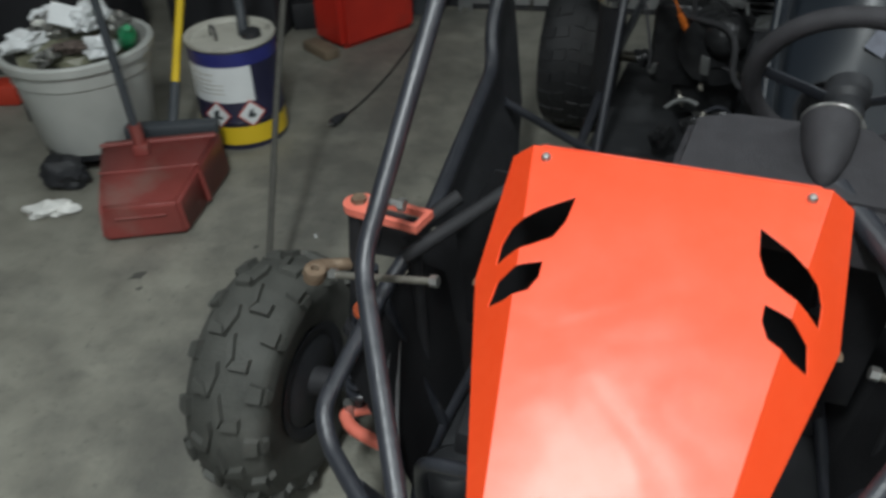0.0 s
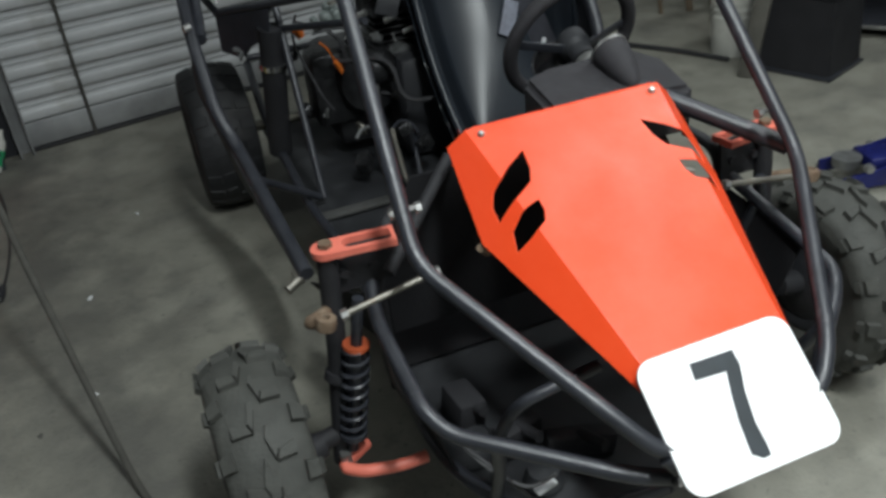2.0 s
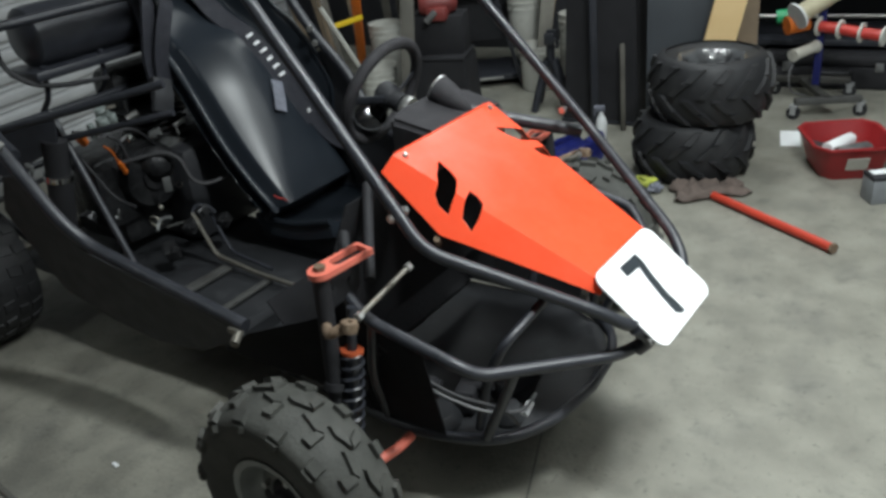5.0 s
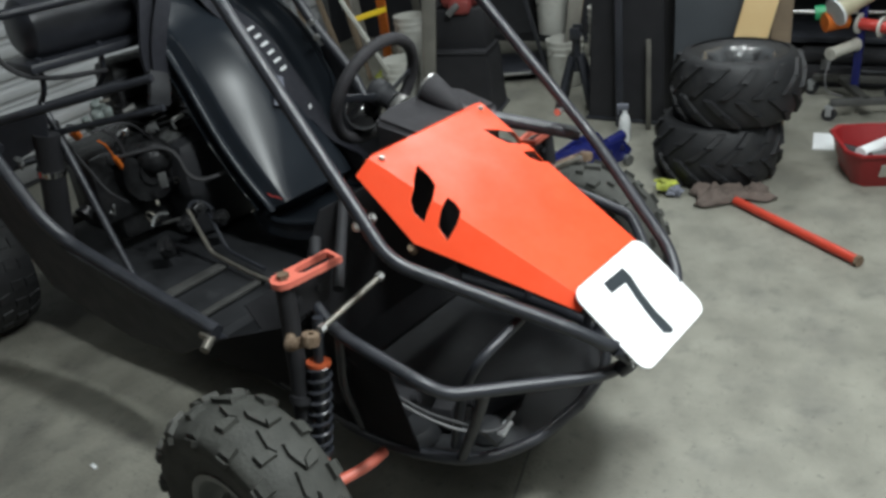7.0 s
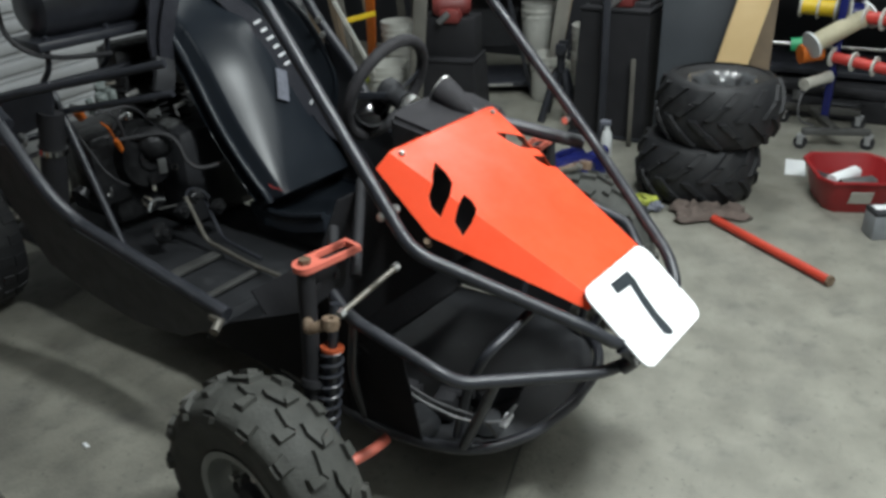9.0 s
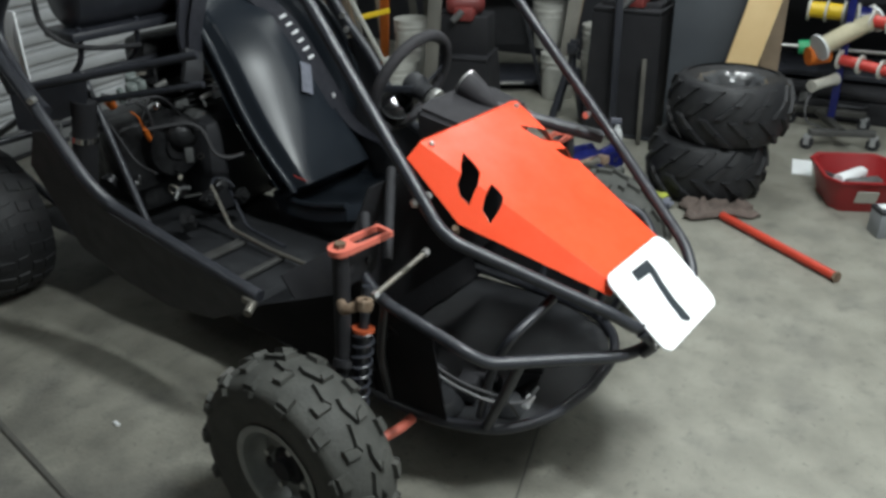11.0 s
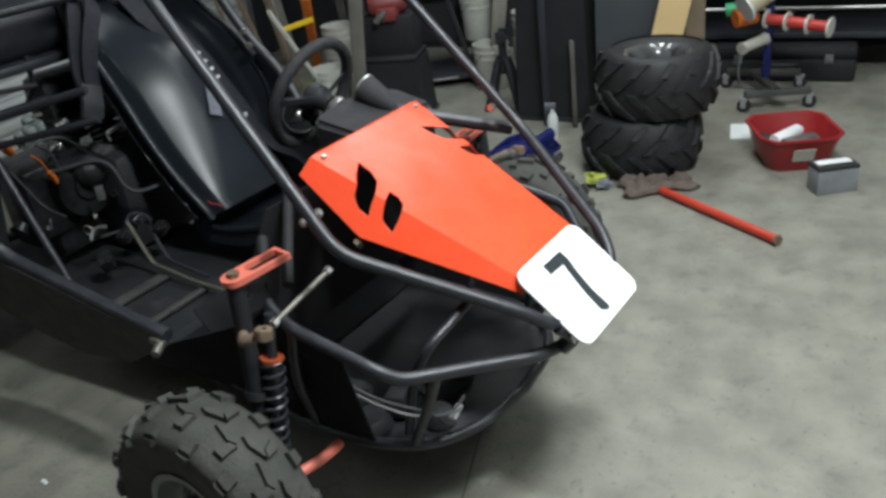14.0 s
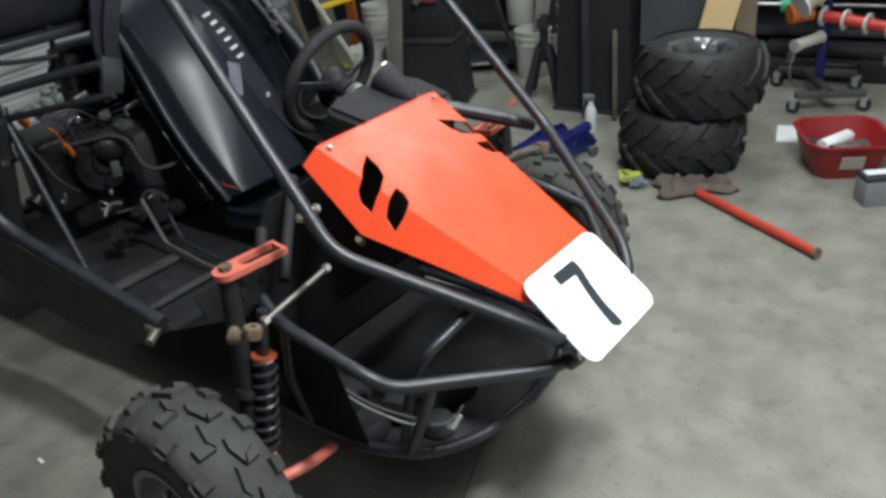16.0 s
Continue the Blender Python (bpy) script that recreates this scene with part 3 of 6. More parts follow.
def wheel(name, rad, w, rim_r, lugs, n, lug_h, rubber, m, label, bolts=4, drop=0.075):
    """A knobbly tyre on a pressed rim, its axle along x and its outer face towards -x."""
    holder = new(name)
    holder.matrix_world = m
    holder["label"] = label
    bm = nb()
    base = rad - lug_h
    prof = []
    for s in [-1.25, -1.12, -1.0, -0.85, -0.6, -0.3, 0, 0.3, 0.6, 0.85, 1.0, 1.12, 1.25]:
        p = tyre_surface(base, w, 0, s, 0, drop)
        prof.append((p.y, p.x))
    side = [(rim_r + 0.004, 0.36 * w), (rim_r + 0.02, 0.43 * w), (base * 0.78, 0.5 * w)]
    if not bolts:
        side = [(rim_r + 0.004, 0.20 * w), (rim_r + 0.02, 0.33 * w), (rim_r + 0.06, 0.43 * w), (base * 0.82, 0.485 * w)]
    prof = [(r, -x) for r, x in side] + prof + [(r, x) for r, x in side[::-1]]
    prof = prof + [(rim_r + 0.004, 0.14 * w), (rim_r + 0.004, -0.14 * w), prof[0]]
    lathe(bm, prof, Matrix.Rotation(radians(90), 4, "Y"), 48)
    bmesh.ops.remove_doubles(bm, verts=bm.verts, dist=0.0003)
    tyre = part("tyre", bm, rubber, holder, "", 50)
    bm = nb()
    for i in range(n):
        for sgn, off in ((1, 0.0), (-1, 0.5)):
            for quad in lugs:
                co = []
                for q, (a, s) in enumerate(quad):
                    co.append((2 * math.pi * (i + off + a) / n, s * sgn))
                lo = [bm.verts.new(tyre_surface(base, w, a, s, -0.003, drop)) for a, s in co]
                ca, cs = sum(a for a, s in co) / 4, sum(s for a, s in co) / 4
                hi = [bm.verts.new(tyre_surface(base, w, a + (ca - a) * 0.2, s + (cs - s) * 0.12, lug_h, drop)) for a, s in co]
                bm.faces.new(hi)
                for k in range(4):
                    j = (k + 1) % 4
                    bm.faces.new((lo[k], lo[j], hi[j], hi[k]))
    part("tread", bm, rubber, tyre, "", 30)
    if not bolts:
        return holder
    bm = nb()
    rr = rim_r
    lathe(bm, [(rr + 0.008, -0.40 * w), (rr + 0.012, -0.43 * w), (rr + 0.006, -0.44 * w), (rr - 0.004, -0.42 * w), (rr - 0.008, -0.30 * w), (rr * 0.88, -0.18 * w), (rr * 0.80, -0.12 * w), (rr * 0.60, -0.15 * w), (rr * 0.44, -0.19 * w), (rr * 0.42, -0.17 * w)], Matrix.Rotation(radians(90), 4, "Y"), 40)
    rim = part("rim", bm, M_RIM, holder, "dull silver pressed-steel rim")
    bm = nb()
    lathe(bm, [(rr * 0.46, -0.14 * w), (rr * 0.40, -0.16 * w), (rr * 0.36, -0.22 * w), (0.028, -0.24 * w), (0.024, -0.33 * w), (0.0, -0.34 * w)], Matrix.Rotation(radians(90), 4, "Y"), 28)
    part("hub", bm, M_MATT, holder, "greasy black wheel hub")
    # black discs stand in for the shade in the rim's openings
    for i in range(4):
        a = 2 * math.pi * (i + 0.5) / 4
        cy, cz = rr * 0.70 * math.cos(a), rr * 0.70 * math.sin(a)
        bm = nb()
        lathe(bm, [(0, -0.003), (0.013, -0.003), (0.016, 0.0), (0.016, 0.02), (0, 0.02)], frame_axes((-0.142 * w, cy, cz), (0, -math.sin(a), math.cos(a)), (0, -math.cos(a), -math.sin(a))), 16)
        part("slot_shade", bm, M_HOSE, rim, "black disc for the shade in a rim opening")
    bm = nb()
    lathe(bm, [(rr - 0.002, -0.40 * w), (rr - 0.002, 0.40 * w), (rr + 0.012, 0.43 * w), (rr + 0.006, 0.44 * w), (rr - 0.012, 0.40 * w), (rr - 0.014, -0.1 * w)], Matrix.Rotation(radians(90), 4, "Y"), 40)
    part("inner_rim", bm, M_DARK, holder, "black inner rim")
    bm = nb()
    lathe(bm, [(0, 0.44 * w), (rr * 0.80, 0.42 * w), (rr * 0.93, 0.36 * w), (rr * 0.93, 0.05 * w), (0, 0.05 * w)], Matrix.Rotation(radians(90), 4, "Y"), 32)
    part("brake_drum", bm, M_DARK, holder, "black hub and brake drum")
    for i in range(bolts):
        a = 2 * math.pi * i / bolts
        bm = nb()
        cyl(bm, (-0.15 * w, rr * 0.52 * math.cos(a), rr * 0.52 * math.sin(a)), (-0.16 * w - 0.018, rr * 0.52 * math.cos(a), rr * 0.52 * math.sin(a)), 0.008, seg=6)
        part("wheel_nut", bm, M_STEEL, rim)
    return holder


ZIG = [[(-0.12, 0.10), (0.10, 0.02), (0.52, 0.16), (0.34, 0.26)],
       [(0.34, 0.26), (0.52, 0.16), (0.50, 0.64), (0.24, 0.64)],
       [(0.62, 0.72), (0.98, 0.69), (1.00, 1.00), (0.66, 1.00)],
       [(0.66, 1.00), (1.00, 1.00), (0.94, 1.17), (0.70, 1.17)]]
BAR = [[(0.00, 0.02), (0.30, 0.02), (0.88, 0.50), (0.58, 0.50)],
       [(0.58, 0.50), (0.88, 0.50), (1.36, 0.93), (1.04, 0.93)]]
FLAT = [[(0.05, 0.05), (0.6, 0.05), (0.7, 0.42), (0.15, 0.42)], [(0.2, 0.5), (0.75, 0.5), (0.75, 0.98), (0.2, 0.98)]]
for s in (1, -1):
    flip = Matrix() if s > 0 else Matrix.Rotation(radians(180), 4, "Z")
    fw = wheel("front_wheel", 0.242, 0.158, 0.105, ZIG, 14, 0.011, M_TYRE, pose(CX - s * 0.655, -0.02, 0.245, 20) @ flip, "knobbly front tyre on a silver rim", drop=0.10)
    fw.parent = kart
    rw = wheel("rear_wheel", 0.255, 0.21, 0.142, FLAT, 22, 0.004, M_TYRE2, pose(CX - s * 0.46, 1.68, 0.255) @ flip, "wide black rear tyre on a silver rim")
    rw.parent = kart

# front suspension and steering, both sides
for s in (1, -1):
    def X(p):
        return p if s > 0 else mir(p)
    # slotted upper arm
    a, b = Vector((-0.478, 0.004, 0.653)), Vector((-0.357, -0.015, 0.657))
    d = (b - a).normalized()
    L = (b - a).length
    outer, inner = [], []
    for i in range(13):
        t = radians(90 + 180 * i / 12)
        outer.append((0.026 * math.cos(t), 0.026 * math.sin(t)))
        inner.append((0.046 + 0.0165 * math.cos(t), 0.0165 * math.sin(t)))
    outer += [(L, -0.026), (L, 0.026)]
    inner += [(L - 0.008, -0.0165), (L - 0.008, 0.0165)]
    M = frame_axes(a, d, (0, 1, 0))
    bm = nb()
    pts = [Vector(p) for p in outer + inner]
    no, ni = len(outer), len(inner)
    eds = [(i, (i + 1) % no) for i in range(no)] + [(no + i, no + (i + 1) % ni) for i in range(ni)]
    vs, es, fs, *_ = geo.delaunay_2d_cdt(pts, eds, [], 0, 1e-6)
    fl = []
    for z in (-0.0065, 0.0065):
        fl.append([bm.verts.new(Vector(X(tuple(M @ Vector((v.x, v.y, z)))))) for v in vs])
    for f in fs:
        c = sum((vs[i] for i in f), Vector((0, 0))) / 3
        hole = (0.046 < c.x < L - 0.008 and abs(c.y) < 0.0165) or (c - Vector((0.046, 0))).length < 0.0162
        if hole:
            continue
        bm.faces.new([fl[1][i] for i in f])
        bm.faces.new([fl[0][i] for i in f][::-1])
    for i, j in eds:
        try:
            bm.faces.new((fl[0][i], fl[0][j], fl[1][j], fl[1][i]))
        except (ValueError, IndexError):
            pass
    arm = part("upper_arm", bm, M_SALMON, kart, "chalky red slotted upper suspension arm", 30)
    bm = nb()
    p = X(tuple(a))
    cyl(bm, (p[0], p[1], p[2] - 0.02), (p[0], p[1], p[2] + 0.016), 0.013, seg=6)
    part("arm_bolt", bm, M_RUST, arm, "rusty hex bolt head")
    # upright
    bm = nb()
    tube(bm, [X((-0.478, 0.004, 0.65)), X((-0.492, 0.0, 0.45)), X((-0.525, -0.01, 0.19))], 0.019, 0.05)
    cyl(bm, X((-0.50, -0.005, 0.26)), X((-0.63, -0.02, 0.245)), 0.019)
    cyl(bm, X((-0.555, -0.016, 0.25)), X((-0.60, -0.02, 0.246)), 0.026, 0.03, seg=20)
    cyl(bm, X((-0.500, -0.006, 0.40)), X((-0.506, -0.007, 0.385)), 0.024, seg=16)
    part("steering_upright", bm, M_MATT, kart)
    bm = nb()
    slab(bm, [X((-0.470, 0.012, 0.645)), X((-0.365, 0.0, 0.648)), X((-0.375, 0.004, 0.565)), X((-0.475, 0.014, 0.555))], 0.008)
    for q in (-0.455, -0.40):
        cyl(bm, X((q, -0.004, 0.60)), X((q, 0.022, 0.60)), 0.009, seg=6)
    part("arm_mount", bm, M_MATT, kart, "black plate below the upper arm")
    # tie rod with rusty rod end
    bm = nb()
    cyl(bm, X((-0.488, -0.092, 0.579)), X((-0.316, -0.089, 0.606)), 0.0062, seg=10)
    rod = part("tie_rod", bm, M_RODGREY, kart, "dull threaded steel tie rod")
    bm = nb()
    lathe(bm, [(0.007, 0.012), (0.017, 0.011), (0.019, 0.0), (0.017, -0.011), (0.007, -0.012), (0.007, 0.012)], Matrix.Translation(X((-0.518, -0.094, 0.575))) @ Matrix.Rotation(radians(12), 4, "Y"), 16)
    tube(bm, [X((-0.515, -0.085, 0.572)), X((-0.545, -0.06, 0.56)), X((-0.50, -0.01, 0.54))], 0.011, 0.02)
    part("rod_end", bm, M_RUST, rod, "rusty rod end")
    for q in (0.0, 0.172):
        p0 = Vector((-0.49, -0.092, 0.579)) + Vector((0.988, 0.017, 0.155)) * q
        bm = nb()
        cyl(bm, X(tuple(p0)), X(tuple(p0 + Vector((0.012, 0, 0.002)))), 0.0095, seg=6)
        part("lock_nut", bm, M_STEEL, rod)
    # shock: body, spring, cap
    s0, s1 = Vector((-0.445, -0.035, 0.565)), Vector((-0.505, -0.028, 0.225))
    ax = (s1 - s0).normalized()
    bm = nb()
    cyl(bm, X(tuple(s0)), X(tuple(s1)), 0.011, seg=12)
    cyl(bm, X(tuple(s0 + ax * 0.10)), X(tuple(s0 + ax * 0.20)), 0.018, seg=14)
    cyl(bm, X(tuple(s1 - ax * 0.045)), X(tuple(s1 - ax * 0.035)), 0.027, seg=16)
    shock = part("shock_absorber", bm, M_BLACK, kart)
    bm = nb()
    u, v = axes(ax)
    coil = []
    for i in range(0, 8 * 14 + 1):
        t = i / (8 * 14)
        k = 2 * math.pi * 8 * t
        coil.append(X(tuple(s0 + ax * (0.105 + 0.20 * t) + (u * math.cos(k) + v * math.sin(k)) * 0.0235)))
    tube(bm, coil, 0.0042, 0, 7)
    part("coil_spring", bm, M_BLACK, shock, "black coil spring")
    bm = nb()
    cyl(bm, X(tuple(s0 + ax * 0.097)), X(tuple(s0 + ax * 0.104)), 0.0255, seg=18)
    part("spring_cap", bm, M_COPPER, shock, "orange anodised spring cap")
    # lower arm
    bm = nb()
    tube(bm, [X((-0.47, 0.0, 0.2)), X((-0.52, -0.03, 0.2)), X((-0.53, -0.045, 0.2)), X((-0.50, -0.072, 0.2)), X((-0.43, -0.09, 0.2)), X((-0.375, -0.085, 0.195))], 0.0125, 0.03)
    la = part("lower_arm", bm, M_SALMON, kart, "chalky red tubular lower suspension arm")
    bm = nb()
    cyl(bm, X((-0.522, -0.035, 0.19)), X((-0.522, -0.035, 0.228)), 0.012, seg=6)
    part("arm_bolt", bm, M_STEEL, la)
    # bolts through the pillar
    bm = nb()
    cyl(bm, X((-0.392, -0.123, 0.757)), X((-0.340, -0.123, 0.759)), 0.005, seg=8)
    for xx in (-0.389, -0.348):
        cyl(bm, X((xx, -0.123, 0.757)), X((xx + 0.009, -0.123, 0.757)), 0.0095, seg=6)
    part("pillar_bolt", bm, M_STEEL, kart, "bright bolt and nuts through the cage tube")

# cables and a white clip in the nose
bm = nb()
tube(bm, [(-0.40, -0.05, 0.43), (-0.36, -0.17, 0.33), (-0.31, -0.26, 0.28), (-0.27, -0.33, 0.285), (-0.22, -0.33, 0.30)], 0.0035, 0.08, 8)
part("brake_cable", bm, M_WIRE, kart, "grey brake cable")
bm = nb()
tube(bm, [(-0.41, -0.06, 0.46), (-0.37, -0.2, 0.35), (-0.30, -0.30, 0.30), (-0.25, -0.30, 0.22)], 0.004, 0.08, 8)
part("hose", bm, M_HOSE, kart)
bm = nb()
box(bm, (0, 0, 0), (0.042, 0.018, 0.008), pose(-0.235, -0.315, 0.262, 4, -8, 8), 0.003)
part("cable_clip", bm, M_LETTER, kart, "white cable connector")
bm = nb()
lathe(bm, [(0, 0.03), (0.04, 0.028), (0.055, 0.015), (0.06, 0.0)], pose(-0.29, -0.10, 0.19), 20)
lathe(bm, [(0, 0.03), (0.03, 0.028), (0.04, 0.0)], pose(-0.2, -0.24, 0.19), 18)
part("pan_cap", bm, M_PAN, kart)
for c, sz, tn in (((-0.20, -0.13, 0.215), (0.10, 0.05, 0.06), 20), ((-0.10, -0.20, 0.21), (0.14, 0.04, 0.05), -12), ((-0.27, -0.03, 0.23), (0.06, 0.09, 0.08), 5)):
    bm = nb()
    box(bm, (0, 0, 0), sz, pose(*c, 0, 6, tn), 0.008)
    cyl(bm, (c[0], c[1], c[2] + 0.02), (c[0] + 0.02, c[1] - 0.06, c[2] + 0.03), 0.012, seg=12)
    part("brake_housing", bm, M_MATT, kart, "oily black pedal and brake housing")

# dash with one gauge pod
bm = nb()
top = [(-0.012, 0.035, 0.785), (0.0, 0.185, 0.80), (0.06, 0.20, 0.815), (0.25, 0.20, 0.815), (0.305, 0.15, 0.79), (0.30, 0.035, 0.765)]
lo = [Vector(p) + Vector((0, 0.0, -0.10)) for p in top]
vt, vl = [bm.verts.new(p) for p in top], [bm.verts.new(p) for p in lo]
bm.faces.new(vt)
bm.faces.new(vl[::-1])
for i in range(6):
    bm.faces.new((vl[i], vl[(i + 1) % 6], vt[(i + 1) % 6], vt[i]))
bmesh.ops.bevel(bm, geom=list(bm.edges), offset=0.012, segments=3, affect="EDGES")
dash = part("dashboard", bm, M_DASH, kart, "matt dark grey moulded dashboard")
bm = nb()
lathe(bm, [(0.0, 0.125), (0.010, 0.12), (0.022, 0.10), (0.034, 0.065), (0.041, 0.025), (0.043, 0.0), (0.039, -0.002), (0.036, 0.008), (0.0, 0.01)], frame_axes((0.188, 0.168, 0.825), (1, 0, 0), (0, -0.5, 1)) @ Matrix.Scale(0.9, 4), 26)
pod = part("gauge_pod", bm, M_DASH, dash, "teardrop gauge pod with a thin bright rim")
bm = nb()
lathe(bm, [(0.038, -0.003), (0.044, -0.002), (0.044, 0.003), (0.041, 0.004), (0.038, -0.003)], frame_axes((0.188, 0.168, 0.825), (1, 0, 0), (0, -0.5, 1)) @ Matrix.Scale(0.9, 4), 26)
part("gauge_rim", bm, M_STEEL, pod)

# steering wheel and column
WC = Vector((0.222, 0.385, 0.785))
WN = Vector((0.0, -0.92, -0.39)).normalized()
WM = frame_axes(WC, (1, 0, 0), WN.cross(Vector((1, 0, 0))))
bm = nb()
ringp = [tuple(WM @ Vector((0.148 * math.cos(k), 0.148 * math.sin(k), 0))) for k in (2 * math.pi * i / 40 for i in range(41))]
tube(bm, ringp, 0.0165, 0, 12)
sw = part("steering_wheel", bm, M_DASH, kart, "black padded three-spoke steering wheel")
for a in (270, 8, 172):
    bm = nb()
    k = radians(a)
    p = WM @ Vector((0.14 * math.cos(k), 0.14 * math.sin(k), 0))
    q = WM @ Vector((0.03 * math.cos(k), 0.03 * math.sin(k), 0.03))
    d = p - q
    box(bm, (d.length / 2, 0, 0), (d.length, 0.022, 0.004), frame_axes(q, d, WM.to_3x3() @ Vector((-math.sin(k), math.cos(k), 0))), 0.0015)
    part("spoke", bm, M_BLACK, sw)
bm = nb()
lathe(bm, [(0, -0.012), (0.026, -0.01), (0.036, 0.0), (0.036, 0.03), (0.028, 0.04), (0.028, 0.07), (0, 0.07)], WM, 20)
part("hub", bm, M_DARK, sw)
bm = nb()
lathe(bm, [(0.0, 0.078), (0.03, 0.078), (0.033, 0.085), (0.033, 0.10), (0.0, 0.10)], WM, 20)
part("collar", bm, M_STEEL, sw, "bright steel quick-release collar")
bm = nb()
cyl(bm, WC + WN * 0.07, WC + WN * 0.42, 0.014)
part("steering_column", bm, M_BLACK, kart)

bm = nb()
GN = Vector((-0.46, -0.658, 0.555)).normalized()
GX = Vector((0, 0, 1)).cross(GN).normalized()
GM = frame_axes((0.20, 0.425, 0.722), GX, GN.cross(GX))
lathe(bm, [(0, -0.06), (0.036, -0.06), (0.045, -0.045), (0.050, 0.006), (0.050, 0.012), (0.046, 0.013), (0.045, 0.002), (0, 0.0)], GM, 32)
gauge = part("gauge", bm, M_DARK, dash, "black round gauge below the wheel")
bm = nb()
lathe(bm, [(0, 0.0068), (0.012, 0.0066), (0.024, 0.0060), (0.035, 0.0051), (0.0455, 0.0038)], GM, 36)
part("gauge_glass", bm, M_DIALGLASS, gauge, "shiny black gauge glass")

# seat: a moulded shell with bolsters
SX = 0.312


def seat_half(t):
    """Half the seat's width: even along the back, rounded in at the shoulders."""
    if t < 0.38:
        return 0.165
    k = (t - 0.38) / 0.62
    top = max(0.0, (k - 0.80) / 0.20)
    return 0.185 + 0.022 * math.sin(math.pi * min(1.0, k / 0.9)) - 0.075 * top ** 2.2


def ease(a, b, x):
    x = min(1.0, max(0.0, (x - a) / (b - a)))
    return x * x * (3 - 2 * x)


def pad_fall(d, k, half):
    """How far the domed back pad has fallen at d from its middle, at the share k of the back's height."""
    at_d = 0.078 + 0.08 * (1 - k) ** 1.6
    r = 0.10 + 0.34 * ease(0.02, 0.55, k)
    n = 60
    total = sum(max(0.0, 0.40 + (x - at_d) / r) * ease(-0.01, 0.05, x) for x in (d * (i + 0.5) / n for i in range(n))) * d / n
    return total + 0.03 * ease(0.80 * half, 0.90 * half, d)


@functools.lru_cache(None)
def pad_row(k, half):
    return [pad_fall(half * i / 40, k, half) for i in range(41)]


def seat_point(u, t):
    """u from -1 to 1 across, t from 0 at the front lip to 1 at the top of the back."""
    q = abs(u)
    if t < 0.38:
        k = t / 0.38
        y, z = 0.60 + 0.29 * k, 0.355 - 0.045 * math.sin(k * 2.0)
        out = Vector((0, 0, 1))
        bump = 0.022 * q ** 2.5
    else:
        k = (t - 0.38) / 0.62
        y, z = 0.87 + 0.36 * k, 0.335 + 0.70 * k
        out = Vector((0, -0.90, 0.43))
        y += 0.07 * max(0.0, (k - 0.72) / 0.28) ** 2
        half = seat_half(t)
        row = pad_row(round(k, 6), round(half, 6))
        i = min(39, int(q * 40))
        f = q * 40 - i
        fall = row[i] * (1 - f) + row[i + 1] * f
        edge = row[-1]
        crown = 1 - ease(0.74, 0.90, k)
        bump = (edge - fall) * crown - 0.01
        bump += (0.25 * max(0.0, 0.4 - k) ** 2 - 0.055 * (k - 0.5) - 0.45 * max(0.0, k - 0.52) ** 2) * crown
        bump += 0.020 * ease(0.88, 0.99, q)
        if u > 0:
            bump += 0.15 * ease(0.70, 1.0, u) * ease(0.10, 0.45, k) * (1 - 0.5 * ease(0.70, 1.0, k))
    return Vector((SX + u * seat_half(t), y, z)) + out * bump


bm = nb()
NU, NT = 60, 48
grid = [[bm.verts.new(seat_point(-1 + 2 * i / NU, j / NT)) for i in range(NU + 1)] for j in range(NT + 1)]
for j in range(NT):
    for i in range(NU):
        bm.faces.new((grid[j][i], grid[j][i + 1], grid[j + 1][i + 1], grid[j + 1][i]))
seat = part("seat", bm, M_VINYL, kart, "moulded black vinyl bucket seat with raised bolsters", 80)
sol = seat.modifiers.new("shell", "SOLIDIFY")
facing = seat.data.polygons[(NT * 3 // 4) * NU + NU // 2].normal.dot(Vector((0, -0.90, 0.43)))
sol.thickness, sol.offset = 0.05, (-1 if facing > 0 else 1)
bev = seat.modifiers.new("edge", "BEVEL")
bev.width, bev.segments, bev.limit_method, bev.angle_limit = 0.014, 3, "ANGLE", radians(50)
for sgn in (-1, 1):
    bm = nb()
    pts = [seat_point(sgn * 0.99, j / NT) + Vector((sgn * 0.002, 0, 0)) for j in range(0, NT + 1)]
    tube(bm, pts, 0.011, 0, 10)
    part("piping", bm, M_VINYL, seat)

bm = nb()
box(bm, (SX, 0.78, 0.265), (0.29, 0.36, 0.085), None, 0.02)
part("seat_base", bm, M_DARK, kart, "black seat mount")


def strap(pts, w, name, label, material, parent, t=0.006):
    """A flat band along a line, facing the front."""
    pts = rounded(pts, 0.06, 4)
    bm = nb()
    rows = []
    for i, p in enumerate(pts):
        d = (pts[min(i + 1, len(pts) - 1)] - pts[max(i - 1, 0)]).normalized()
        side = d.cross(Vector((0, -1, 0.25))).normalized() * w / 2
        nrm = side.cross(d).normalized() * t / 2
        rows.append([bm.verts.new(p - side - nrm), bm.verts.new(p + side - nrm), bm.verts.new(p + side + nrm), bm.verts.new(p - side + nrm)])
    for a, b in zip(rows, rows[1:]):
        for k in range(4):
            bm.faces.new((a[k], a[(k + 1) % 4], b[(k + 1) % 4], b[k]))
    bm.faces.new(rows[0])
    bm.faces.new(rows[-1][::-1])
    return part(name, bm, material, parent, label)


OUT = Vector((0, -0.90, 0.43))


def on_seat(x, z, lift=0.012):
    """The place on the seat's back at that breadth and height."""
    t = 0.38 + 0.62 * (z - 0.365) / 0.70
    return seat_point((x - SX) / seat_half(t), t) + OUT * lift


